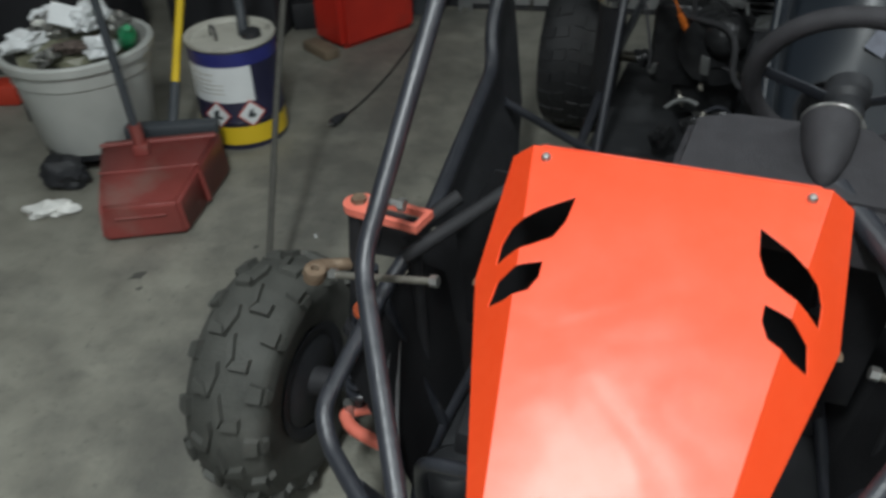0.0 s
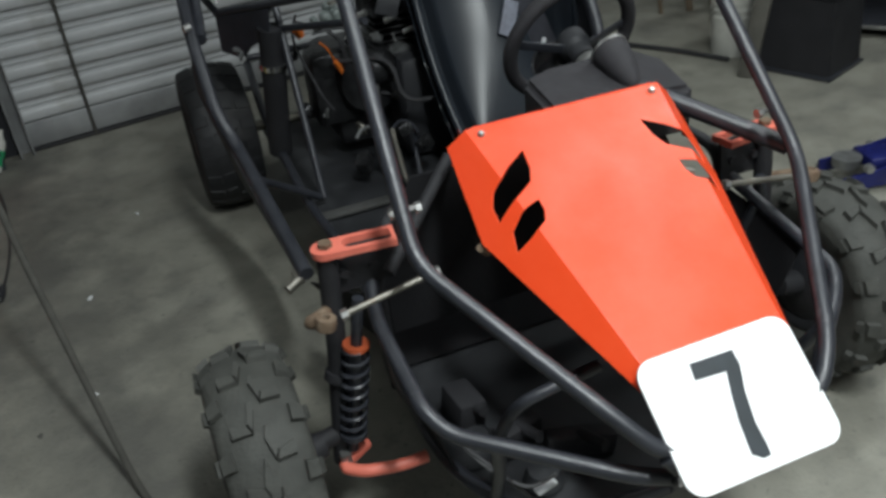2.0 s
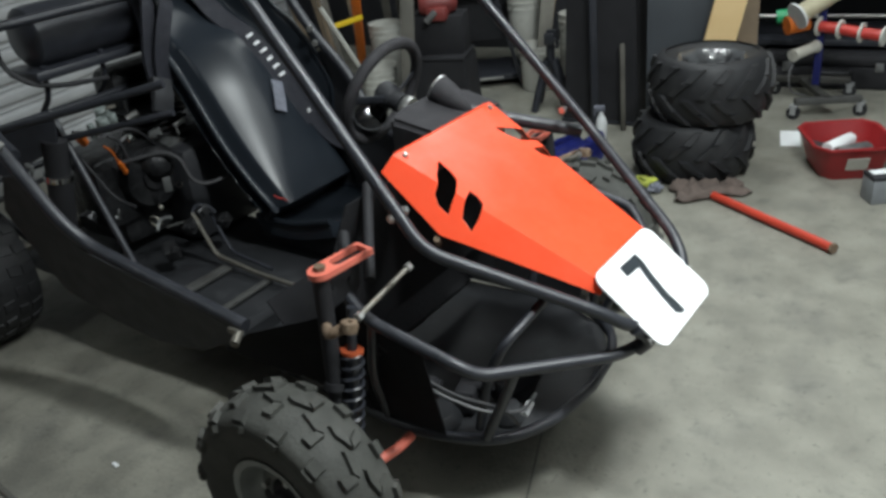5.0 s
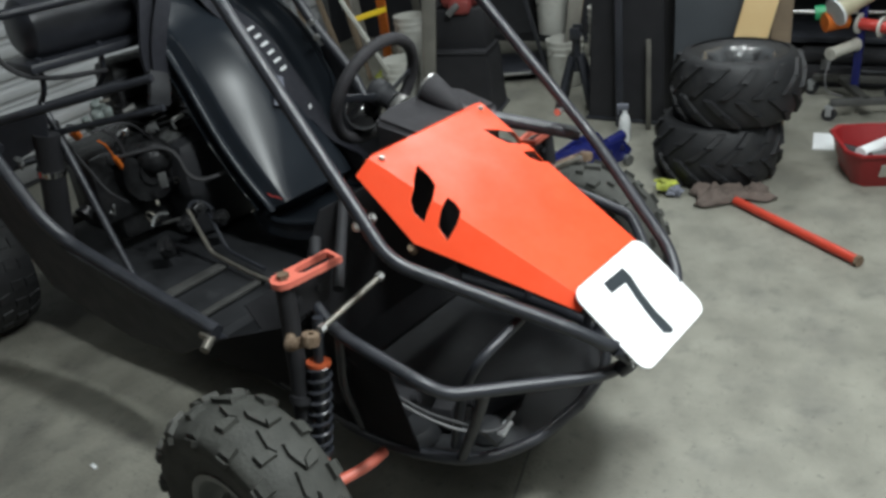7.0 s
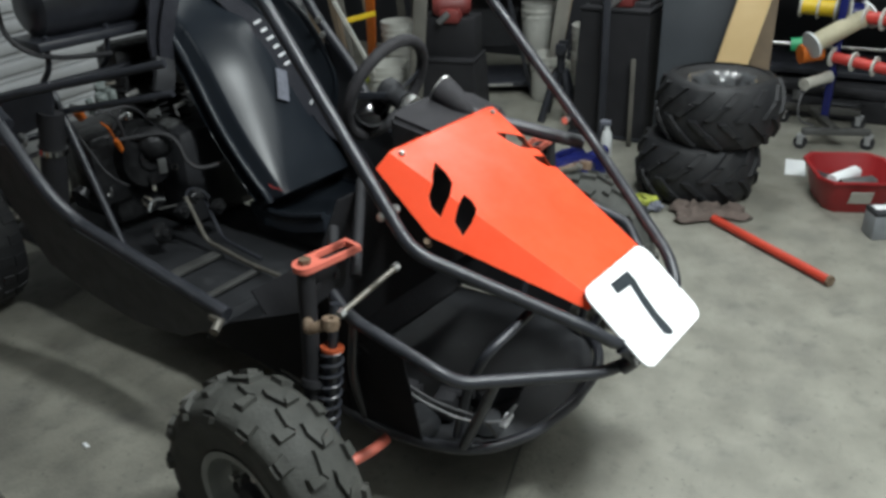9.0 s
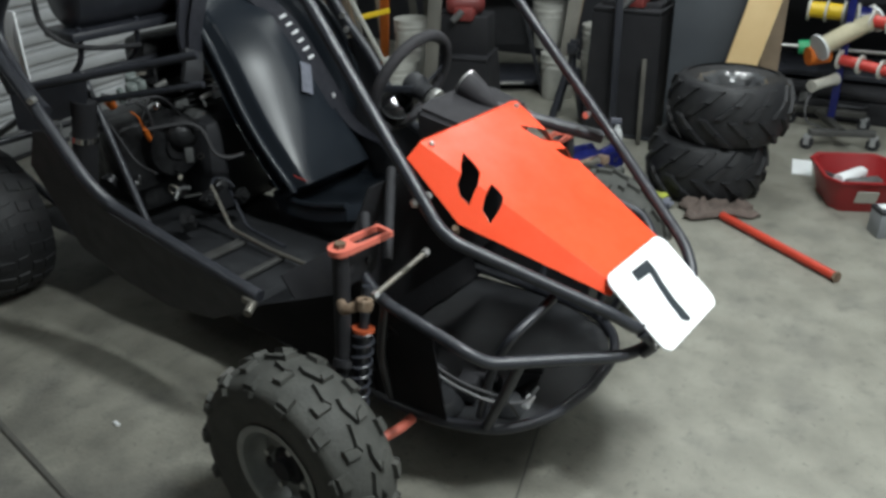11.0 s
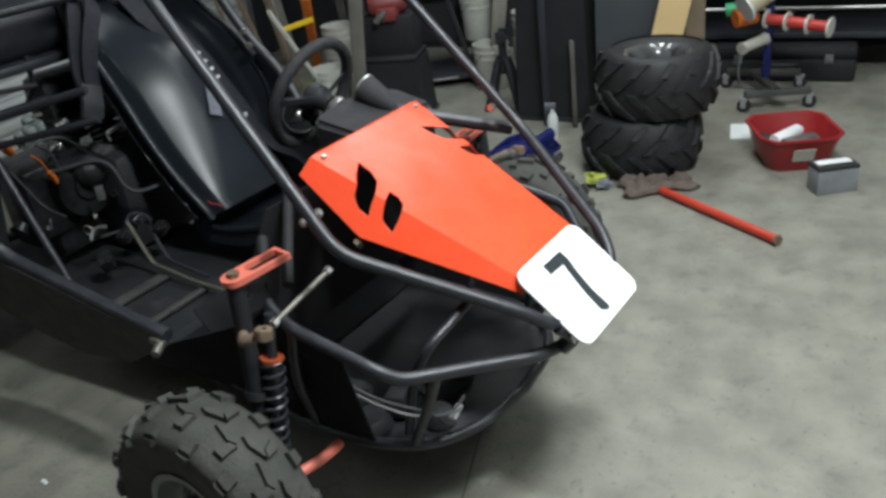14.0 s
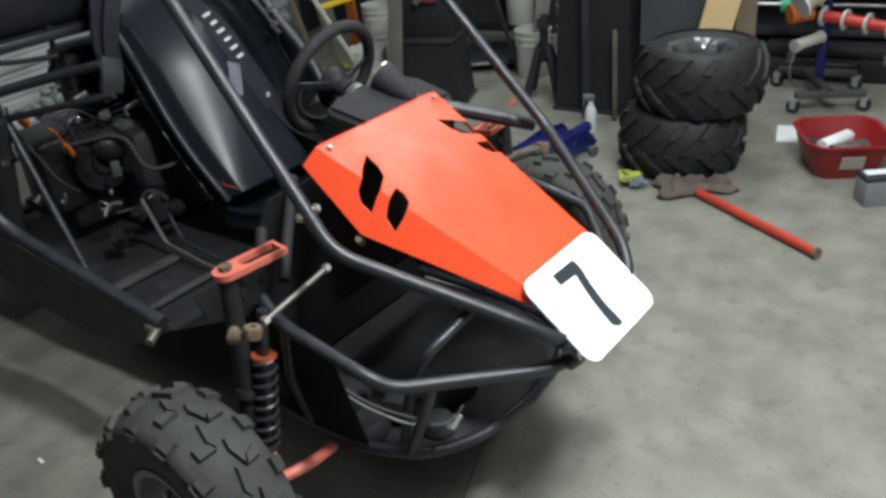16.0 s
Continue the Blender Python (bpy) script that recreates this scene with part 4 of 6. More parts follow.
harness = strap([(0.30, 1.33, 1.06), (0.315, 1.25, 1.065)] + [on_seat(x, z) for x, z in ((0.352, 0.96), (0.368, 0.88), (0.384, 0.80), (0.40, 0.725), (0.42, 0.65), (0.44, 0.57))], 0.074, "harness", "dark webbing safety harness with white lettering bars", M_STRAP, seat)
strap([(0.20, 1.25, 1.04), (0.17, 1.18, 1.02), (0.115, 1.16, 0.94), (0.085, 1.16, 0.86), (0.075, 1.16, 0.79), (0.05, 1.15, 0.725)], 0.05, "harness", "dark webbing shoulder strap", M_STRAP, seat)
strap([(0.17, 1.28, 1.05), (0.125, 1.22, 1.02), (0.085, 1.20, 0.93), (0.06, 1.19, 0.85), (0.06, 1.18, 0.77), (0.035, 1.17, 0.70)], 0.042, "harness", "dark webbing shoulder strap", M_STRAP, seat, 0.014)
strap([(0.07, 1.165, 0.80), (0.045, 1.14, 0.75), (0.03, 1.14, 0.71)], 0.065, "buckle_pad", "black padded strap end", M_DARK, seat, 0.018)
strap([on_seat(x, z, 0.012) for x, z in ((0.356, 0.715), (0.332, 0.672), (0.308, 0.63))], 0.045, "strap_pad", "grey padded strap lining", M_PADGREY, seat)
strap([on_seat(0.435, 0.58), (0.47, 0.86, 0.50), (0.48, 0.74, 0.46), (0.42, 0.64, 0.44)], 0.045, "harness", "dark webbing lap strap", M_STRAP, seat)
for i in range(6):
    t = i / 5
    z = 0.868 - 0.138 * t
    p = on_seat(0.371 + 0.031 * t, z, 0.017)
    q = on_seat(0.371 + 0.031 * (t + 0.1), z - 0.0138, 0.017)
    M = frame_axes(p, (1, 0, 0.25), q - p)
    bm = nb()
    box(bm, (0, 0, 0), (0.025 if i % 2 else 0.029, 0.0095, 0.003), M)
    part("lettering", bm, M_LETTER, harness, "white stitched lettering bar")
bm = nb()
box(bm, (0, 0, 0), (0.014, 0.004, 0.016), Matrix.Translation(on_seat(0.43, 0.60, 0.018)), 0.002)
part("tag", bm, M_LETTER, harness)

# engine bay: engine, tank, pull cord, hoses
bm = nb()
box(bm, (0.02, 1.42, 0.42), (0.30, 0.30, 0.30), None, 0.03)
engine = part("engine", bm, M_ENGINE, kart, "oily dark finned engine casting")
bm = nb()
box(bm, (-0.12, 1.31, 0.48), (0.16, 0.14, 0.24), None, 0.03)
part("cover", bm, M_ENGINE, engine)
for i in range(6):
    bm = nb()
    box(bm, (0.11, 1.33, 0.575 + i * 0.02), (0.17, 0.16, 0.006), None, 0.002)
    part("fin", bm, M_ENGINE, engine)
bm = nb()
box(bm, (0.20, 1.25, 0.40), (0.30, 0.24, 0.34), None, 0.04)
part("airbox", bm, M_DARK, engine, "black moulded airbox")
bm = nb()
box(bm, (0.30, 1.48, 0.70), (0.5, 0.14, 0.22), None, 0.04)
part("exhaust_shield", bm, M_ENGINE, engine)
g = random.Random(9)
for i in range(5):
    p = Vector((g.uniform(-0.25, 0.05), g.uniform(1.12, 1.4), g.uniform(0.55, 0.72)))
    q = Vector((g.uniform(-0.2, 0.2), g.uniform(1.0, 1.25), g.uniform(0.35, 0.6)))
    bm = nb()
    tube(bm, [p, p.lerp(q, 0.35) + Vector((g.uniform(-0.06, 0.06), -0.03, 0.05)), p.lerp(q, 0.7) + Vector((g.uniform(-0.05, 0.05), 0.0, -0.05)), q], g.choice((0.004, 0.006, 0.008)), 0.08, 7)
    part("engine_hose", bm, M_HOSE, engine)
bm = nb()
cyl(bm, (-0.02, 1.20, 0.50), (-0.02, 1.26, 0.50), 0.10, 0.11, seg=28)
cyl(bm, (-0.02, 1.19, 0.50), (-0.02, 1.205, 0.50), 0.045, seg=18)
part("starter_cover", bm, M_ENGINE, engine, "round recoil starter cover")
bm = nb()
cyl(bm, (0.10, 1.20, 0.53), (0.10, 1.28, 0.53), 0.055, 0.06, seg=20)
part("carburettor", bm, M_ALU, engine, "cast aluminium carburettor")
for c, r in (((0.06, 1.25, 0.66), 0.010), ((0.10, 1.20, 0.63), 0.008), ((-0.03, 1.25, 0.69), 0.011)):
    bm = nb()
    cyl(bm, c, (c[0] + 0.03, c[1] - 0.02, c[2] + 0.015), r, seg=10)
    part("fitting", bm, M_STEEL, engine, "bright metal fitting")
for c, r, h, ma, nm in (((-0.125, 1.235, 0.70), 0.020, 0.03, M_GREYCAP, "reservoir_cap"), ((-0.095, 1.23, 0.708), 0.017, 0.026, M_GREYCAP, "reservoir_cap"), ((-0.105, 1.255, 0.725), 0.022, 0.028, M_GREYCAP, "reservoir_cap"), ((-0.16, 1.245, 0.69), 0.012, 0.03, M_GREYCAP, "reservoir_cap")):
    bm = nb()
    lathe(bm, [(0, h), (r * 0.7, h * 0.98), (r * 0.95, h * 0.8), (r, h * 0.55), (r, 0), (r * 0.8, -0.02), (0, -0.02)], pose(*c, 12, -10, 0), 18)
    part(nm, bm, ma, engine, "pale grey-green plastic cap")
bm = nb()
lathe(bm, [(0, 0.016), (0.006, 0.0155), (0.012, 0.011), (0.015, 0.003), (0.015, -0.03), (0, -0.03)], frame_axes((-0.068, 1.205, 0.645), (1, 0, 0), (0, 0.5, 1)), 20)
part("chrome_cap", bm, M_POLISHED, engine, "polished chrome cap")
bm = nb()
lathe(bm, [(0, 0.045), (0.025, 0.042), (0.045, 0.03), (0.058, 0.01), (0.06, -0.02), (0, -0.02)], frame_axes((-0.0, 1.19, 0.545), (1, 0, 0), (0, 0.25, 1)), 26)
part("muffler_dome", bm, M_ENGINE, engine, "dull domed muffler end")
bm = nb()
slab(bm, [(-0.03, 1.14, 0.662), (0.0, 1.135, 0.668), (0.005, 1.135, 0.64), (-0.012, 1.14, 0.648)], 0.004)
part("engine_bracket", bm, M_ALU, engine)
bm = nb()
tube(bm, [(0.034, 1.10, 0.665), (0.036, 1.10, 0.652), (0.04, 1.098, 0.636)], 0.004, 0.01, 8)
part("cable_end", bm, M_ALU, engine)
for x, y, z, s in ((-0.05, 1.03, 0.36, 0.05), (0.02, 1.05, 0.38, 0.045), (-0.12, 1.06, 0.30, 0.06), (0.06, 1.0, 0.34, 0.05)):
    bm = nb()
    box(bm, (0, 0, 0), (s, s * 0.7, s * 0.8), pose(x, y, z, 15, 20, 40 * s * 100), 0.008)
    cyl(bm, (x, y - s * 0.3, z + s * 0.2), (x - 0.01, y - s * 0.6, z + s * 0.3), s * 0.2, seg=12)
    part("gear_housing", bm, M_ENGINE, engine)
# pale castings and clips that catch the light
for c, sz, rot in (((0.012, 1.195, 0.63), (0.034, 0.014, 0.022), (10, 20, 15)), ((-0.41, 1.19, 0.682), (0.022, 0.012, 0.014), (0, 35, 20)), ((-0.40, 1.20, 0.66), (0.010, 0.010, 0.034), (20, 10, 0))):
    bm = nb()
    box(bm, (0, 0, 0), sz, pose(*c, *rot), 0.004)
    cyl(bm, (c[0] - sz[0] * 0.3, c[1] - 0.012, c[2] + 0.004), (c[0] - sz[0] * 0.3, c[1], c[2] + 0.004), 0.006, seg=8)
    part("cable_clamp", bm, M_ALU, engine, "pale cast cable clamp")
bm = nb()
tube(bm, [(-0.125, 1.10, 0.365), (-0.10, 1.12, 0.382), (-0.07, 1.13, 0.383), (-0.045, 1.13, 0.372)], 0.006, 0.02, 8)
part("chain_guard", bm, M_ALU, engine, "bare curved metal chain guard edge")
g = random.Random(21)
for i in range(16):
    c = Vector((g.uniform(-0.30, 0.12), g.uniform(1.10, 1.34), g.uniform(0.36, 0.76)))
    s = g.uniform(0.012, 0.03)
    M = pose(c.x, c.y, c.z, g.uniform(0, 90), g.uniform(0, 90), g.uniform(0, 180))
    bm = nb()
    if i % 3 == 0:
        box(bm, (0, 0, 0), (s * 2.4, s * 1.2, 0.006), M, 0.002)
        cyl(bm, M @ Vector((s * 0.7, 0, 0)), M @ Vector((s * 0.7, 0, 0.012)), 0.007, seg=6)
        part("engine_bracket", bm, M_ALU if i % 2 else M_ENGINE, engine)
    elif i % 3 == 1:
        lathe(bm, [(0, 0), (s, 0.0), (s, 0.012), (s * 0.7, 0.016), (s * 0.7, 0.03), (s * 0.4, 0.034), (0, 0.034)], M, 14)
        part("engine_cap", bm, M_ENGINE, engine)
    else:
        lathe(bm, [(s * 0.75, 0), (s * 0.85, 0.0), (s * 0.85, 0.007), (s * 0.75, 0.007), (s * 0.75, 0)], M, 16)
        part("hose_clamp", bm, M_RODGREY, engine, "dull hose clamp")
bm = nb()
tube(bm, [(-0.17, 1.19, 0.655), (-0.15, 1.19, 0.635), (-0.125, 1.205, 0.58), (-0.115, 1.21, 0.555)], 0.0032, 0.03, 8)
cord = part("pull_cord", bm, M_CORD, engine, "bright orange starter cord and handle")
bm = nb()
cyl(bm, (-0.122, 1.207, 0.572), (-0.100, 1.21, 0.525), 0.009, 0.008, seg=12)
cyl(bm, (-0.128, 1.2, 0.585), (-0.118, 1.207, 0.565), 0.007, 0.010, seg=12)
part("handle", bm, M_CORD, cord)
bm = nb()
cyl(bm, (-0.225, 1.21, 0.70), (-0.215, 1.205, 0.675), 0.016, 0.012, seg=10)
part("cord_guide", bm, M_CORD, engine, "orange plastic cord guide")
# rear shock with bright clamp, by the brace
for s in (1, -1):
    def X(p):
        return p if s > 0 else mir(p)
    bm = nb()
    cyl(bm, X((-0.30, 1.215, 0.72)), X((-0.33, 1.30, 0.30)), 0.037, seg=22)
    rs = part("rear_shock", bm, M_MATT, kart)
    bm = nb()
    cyl(bm, X((-0.308, 1.238, 0.612)), X((-0.3095, 1.242, 0.594)), 0.0425, seg=20)
    part("clamp", bm, M_POLISHED, rs, "bright hose clamp")
for a, b in (((-0.552, 1.022, 0.81), (-0.535, 1.03, 0.812)), ((-0.53, 1.24, 0.885), (-0.515, 1.24, 0.887)), ((0.482, 0.895, 0.872), (0.50, 0.905, 0.872)), ((0.478, 0.875, 0.828), (0.492, 0.885, 0.828))):
    bm = nb()
    cyl(bm, a, b, 0.010, seg=8)
    part("rail_bolt", bm, M_STEEL, kart, "bright bolt head")
bm = nb()
box(bm, (-0.43, 1.30, 0.90), (0.006, 0.11, 0.19), None, 0.002)
part("side_plate", bm, M_WHITE, kart, "white plate seen on edge")
for pts in both([(-0.425, 1.40, 0.732), (-0.30, 1.175, 0.785), (-0.31, 1.19, 0.70), (-0.36, 1.28, 0.655), (-0.385, 1.31, 0.62), (-0.43, 1.39, 0.63)]):
    bm = nb()
    slab(bm, pts, 0.005)
    gp = part("gusset_plate", bm, M_BLACK, kart, "black gusset plate below the rail")
# rear tank
bm = nb()
lathe(bm, [(0, 0.0), (0.07, 0.004), (0.09, 0.02), (0.094, 0.05), (0.094, 0.52), (0.088, 0.55), (0.07, 0.566), (0, 0.57)], frame_axes((-0.205, 1.42, 0.975), (0, 0, 1), (0, -1, 0)) , 28)
tank = part("rear_tank", bm, M_BLACK, kart, "glossy black cylindrical tank behind the seat")
bm = nb()
for x in (-0.2, 0.0, 0.2):
    tube(bm, [(x, 1.42, 0.75), (x, 1.36, 0.80), (x, 1.34, 0.90)], 0.009, 0.03, 8)
box(bm, (0.05, 1.40, 0.875), (0.58, 0.17, 0.03), None, 0.008)
part("tank_bracket", bm, M_BLACK, tank)
bm = nb()
tube(bm, [(-0.30, 1.38, 1.02), (-0.31, 1.36, 0.92), (-0.26, 1.33, 0.86), (-0.16, 1.33, 0.83), (0.0, 1.34, 0.81)], 0.008, 0.05, 8)
part("tank_hose", bm, M_HOSE, tank)
frame_tube([(-0.49, 1.235, 1.055), mir((-0.49, 1.235, 1.055))], r=0.014, fil=0)
# levers and cables on the floor
for pts, r in (([(-0.022, 1.045, 0.392), (-0.028, 1.02, 0.372), (-0.026, 0.965, 0.262), (-0.04, 0.76, 0.250), (-0.045, 0.40, 0.245)], 0.0075),
               ([(0.055, 1.06, 0.36), (0.03, 1.0, 0.33), (0.012, 0.93, 0.262), (0.0, 0.74, 0.25)], 0.006),
               ([(-0.022, 1.045, 0.392), (0.012, 1.07, 0.405), (0.045, 1.05, 0.395), (0.05, 1.02, 0.37)], 0.005)):
    bm = nb()
    tube(bm, pts, r, 0.03, 8)
    part("linkage_rod", bm, M_RODGREY if r > 0.007 else M_BLACK, kart, "dull steel linkage rod")
for a, b, w, z in (((-0.10, 1.385), (-0.03, 1.382), 0.012, 0.238), ((-0.055, 1.16), (0.005, 1.135), 0.014, 0.335)):
    bm = nb()
    d = Vector((b[0] - a[0], b[1] - a[1], 0))
    box(bm, (d.length / 2, 0, 0), (d.length, w, 0.006), frame_axes((*a, z), d, (-d.y, d.x, 0)), 0.002)
    part("linkage_bar", bm, M_STRIP, kart, "flat dull steel linkage bar")
bm = nb()
tube(bm, [(0.075, 0.75, 0.47), (0.085, 0.745, 0.455), (0.10, 0.745, 0.45), (0.112, 0.735, 0.438)], 0.0026, 0.02, 8)
part("loose_wire", bm, M_REDWIRE, kart, "loose red wire")
bm = nb()
cyl(bm, (-0.52, 1.68, 0.255), mir((-0.52, 1.68, 0.255)), 0.018)
part("rear_axle", bm, M_RODGREY, kart)

# ---------------------------------------------------------------- roller door
M_PLASTICGREY = mat("grey_bin_plastic", (0.46, 0.47, 0.45), (0.39, 0.40, 0.38), 0.5, scale=6, stain=(0.24, 0.23, 0.2), stain_scale=5, stain_at=0.6)
M_REDPAN = mat("dusty_red_plastic", (0.25, 0.050, 0.043), (0.19, 0.040, 0.034), 0.5, scale=8, stain=(0.22, 0.13, 0.11), stain_scale=5, stain_at=0.5)
M_REDCAN = mat("red_fuel_can_plastic", (0.50, 0.028, 0.016), (0.42, 0.022, 0.014), 0.4, scale=7, stain=(0.32, 0.03, 0.02), stain_scale=5, stain_at=0.58, bump=0.08)
M_REDTUB = mat("red_tub_plastic", (0.30, 0.018, 0.02), (0.24, 0.014, 0.016), 0.42, scale=8, stain=(0.22, 0.03, 0.03), stain_scale=6, stain_at=0.6)
M_REDBAR = mat("red_painted_bar", (0.52, 0.05, 0.025), (0.44, 0.04, 0.02), 0.45, scale=14, stain=(0.3, 0.06, 0.04), stain_scale=16, stain_at=0.6)
M_YELLOW = mat("yellow_handle", (0.72, 0.50, 0.02), (0.66, 0.45, 0.02), 0.45, scale=9)
M_NAVY = mat("navy_pail_paint", (0.022, 0.022, 0.052), None, 0.35, scale=12, stain=(0.05, 0.05, 0.07), stain_scale=12, stain_at=0.62)
M_BLUEBAND = mat("blue_pail_band", (0.03, 0.035, 0.20), None, 0.35, scale=12)
M_LID = mat("dirty_pail_lid", (0.50, 0.49, 0.44), (0.4, 0.39, 0.34), 0.5, scale=9, stain=(0.2, 0.19, 0.16), stain_scale=9, stain_at=0.55)
M_PAPER = mat("white_label_paper", (0.74, 0.76, 0.77), (0.67, 0.69, 0.70), 0.65, scale=14)
M_PALE = mat("white_bucket_plastic", (0.56, 0.56, 0.52), (0.48, 0.48, 0.44), 0.5, scale=7, stain=(0.3, 0.29, 0.26), stain_scale=7, stain_at=0.58)
M_PINE = mat("pine_board", (0.68, 0.50, 0.26), (0.60, 0.42, 0.20), 0.6, scale=5, stain=(0.4, 0.24, 0.1), stain_scale=9, stain_at=0.64)
M_OLDWOOD = mat("weathered_timber", (0.20, 0.15, 0.10), (0.13, 0.10, 0.07), 0.75, scale=8, stain=(0.08, 0.065, 0.05))
M_GREYWOOD = mat("grey_timber", (0.24, 0.23, 0.20), (0.17, 0.16, 0.14), 0.75, scale=9, stain=(0.1, 0.1, 0.09))
M_SLATE = mat("slate_blue_board", (0.050, 0.057, 0.066), (0.038, 0.044, 0.052), 0.55, scale=5, stain=(0.04, 0.045, 0.05))
M_BLUE = mat("blue_jack_paint", (0.015, 0.020, 0.13), (0.010, 0.013, 0.08), 0.22, scale=12, stain=(0.05, 0.05, 0.1), stain_scale=9, stain_at=0.62)
M_GREEN = mat("green_plastic", (0.02, 0.32, 0.13), None, 0.45, scale=12)
M_LIME = mat("lime_glove_fabric", (0.45, 0.50, 0.06), (0.2, 0.22, 0.05), 0.8, scale=22, bump=0.3)
M_RAG = mat("brown_rag", (0.15, 0.115, 0.10), (0.09, 0.07, 0.06), 0.9, scale=20, bump=0.5, bump_scale=200)
M_DIMWOOD = mat("dusty_dark_timber", (0.105, 0.10, 0.085), (0.07, 0.066, 0.056), 0.75, scale=9, stain=(0.05, 0.048, 0.042))
M_BATT = mat("grey_battery_case", (0.22, 0.235, 0.25), None, 0.5, scale=10)
M_MAROON = mat("maroon_machine_paint", (0.22, 0.04, 0.035), (0.15, 0.03, 0.028), 0.5, scale=12, stain=(0.07, 0.03, 0.03))
M_STANDLEG = mat("dull_stand_paint", (0.05, 0.049, 0.044), (0.034, 0.033, 0.03), 0.65, scale=9, stain=(0.04, 0.038, 0.034), stain_scale=7, stain_at=0.55)
M_CLOTH = mat("white_glove_cloth", (0.8, 0.8, 0.77), None, 0.9, scale=30, bump=0.4, bump_scale=200)
M_FOIL = mat("crumpled_silver_wrap", (0.5, 0.5, 0.48), (0.25, 0.25, 0.23), 0.3, 0.7, scale=20, bump=0.8, bump_scale=30)
M_OLIVE = mat("crumpled_olive_wrap", (0.24, 0.24, 0.17), (0.09, 0.09, 0.06), 0.4, scale=20, bump=0.6, bump_scale=30)
M_DIRTYCORD = mat("dusty_cord", (0.06, 0.058, 0.05), None, 0.8, scale=40)
M_CLEARFOIL = mat("shiny_dark_wrap", (0.085, 0.088, 0.092), (0.05, 0.052, 0.055), 0.16, 0.0, scale=10, bump=0.5, bump_scale=22, rough_var=0.08, coat=0.6)
M_PINKTAPE = mat("red_tape_spool", (0.55, 0.05, 0.04), None, 0.45, scale=14)
M_CREAM = mat("cream_spool", (0.50, 0.46, 0.32), None, 0.5, scale=14)

door = thing("door_1", "closed pale grey corrugated steel roller door", "roller door", ROOM, kind="structure")
PITCH = 0.0944
prof = [(0.0, 0.0), (-0.014, 0.005), (-0.018, 0.013), (-0.018, 0.046), (-0.014, 0.054), (0.0, 0.059), (0.0, 0.066), (-0.008, 0.070), (-0.008, 0.076), (0.0, 0.080), (0.0, PITCH + 0.001)]
bm = nb()
N = 8
for i in range(len(prof) - 1):
    for k in range(N):
        u0, u1 = DOOR_L + (DOOR_R - DOOR_L) * k / N, DOOR_L + (DOOR_R - DOOR_L) * (k + 1) / N
        q = [(u0, V1 + prof[i][0], prof[i][1]), (u1, V1 + prof[i][0], prof[i][1]), (u1, V1 + prof[i + 1][0], prof[i + 1][1]), (u0, V1 + prof[i + 1][0], prof[i + 1][1])]
        bm.faces.new([bm.verts.new(p) for p in q])
bmesh.ops.remove_doubles(bm, verts=bm.verts, dist=0.0002)
first = part("slat", bm, M_SLAT, door, "", 60)
first.location.z = 0.130
for i in range(1, 27):
    ob = first.copy()
    scene.collection.objects.link(ob)
    ob.location.z = 0.130 + i * PITCH
bm = nb()
box(bm, ((DOOR_L + DOOR_R) / 2, V1 - 0.004, 0.075), (DOOR_R - DOOR_L, 0.03, 0.11), None, 0.004)
part("bottom_rail", bm, M_RAILZ, door, "scuffed galvanised bottom rail")
bm = nb()
box(bm, ((DOOR_L + DOOR_R) / 2, V1 - 0.004, 0.008), (DOOR_R - DOOR_L, 0.05, 0.016), None, 0.004)
part("weather_strip", bm, M_HOSE, door, "black rubber weather strip")
bm = nb()
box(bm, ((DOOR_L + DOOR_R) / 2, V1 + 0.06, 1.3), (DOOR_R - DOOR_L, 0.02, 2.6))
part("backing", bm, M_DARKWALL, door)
for uu in (DOOR_L - 0.03, DOOR_R + 0.03):
    bm = nb()
    box(bm, (uu - 0.026, V1 - 0.035, 1.3), (0.008, 0.07, 2.6), None, 0.002)
    box(bm, (uu + 0.026, V1 - 0.035, 1.3), (0.008, 0.07, 2.6), None, 0.002)
    box(bm, (uu, V1 - 0.004, 1.3), (0.05, 0.008, 2.6), None, 0.002)
    part("guide_rail", bm, M_RAILZ, door, "galvanised door guide channel")
bm = nb()
du, dv = uv(-0.93, 2.68)
tube(bm, [(du, V1 - 0.025, 0.0), (du - 0.004, V1 - 0.022, 0.6), (du + 0.006, V1 - 0.022, 1.2), (du, V1 - 0.022, 2.4)], 0.008, 0.2, 8)
solid("pull_rope", bm, M_DIRTYCORD, "dark dusty pull rope hanging down the roller door", "rope", ROOM)

# floor crack, stains, chips
bm = nb()
a, b = (0.30, -0.10), (-0.34, -0.34)
d = Vector((b[0] - a[0], b[1] - a[1], 0))
box(bm, (d.length / 2, 0, 0.001), (d.length, 0.005, 0.002), frame_axes((a[0], a[1], 0.0), d, (-d.y, d.x, 0)))
crack = part("floor_crack", bm, M_STAIN, floor)
crack.matrix_parent_inverse = ROOM.inverted()


def blot(x, y, r, seed, stretch=1.0, turn=0.0, material=M_STAIN):
    g = random.Random(seed)
    bm = nb()
    n = 26
    pts = []
    for i in range(n):
        k = 2 * math.pi * i / n
        q = r * (0.7 + 0.45 * noise.noise(Vector((math.cos(k) * 1.4 + seed, math.sin(k) * 1.4, 0.3))) + 0.14 * g.random())
        pts.append((q * math.cos(k) * stretch, q * math.sin(k)))
    prism(bm, pts, 0.0012, pose(x, y, 0.0, 0, 0, turn))
    ob = part("stain", bm, material, floor)
    ob.matrix_parent_inverse = ROOM.inverted()


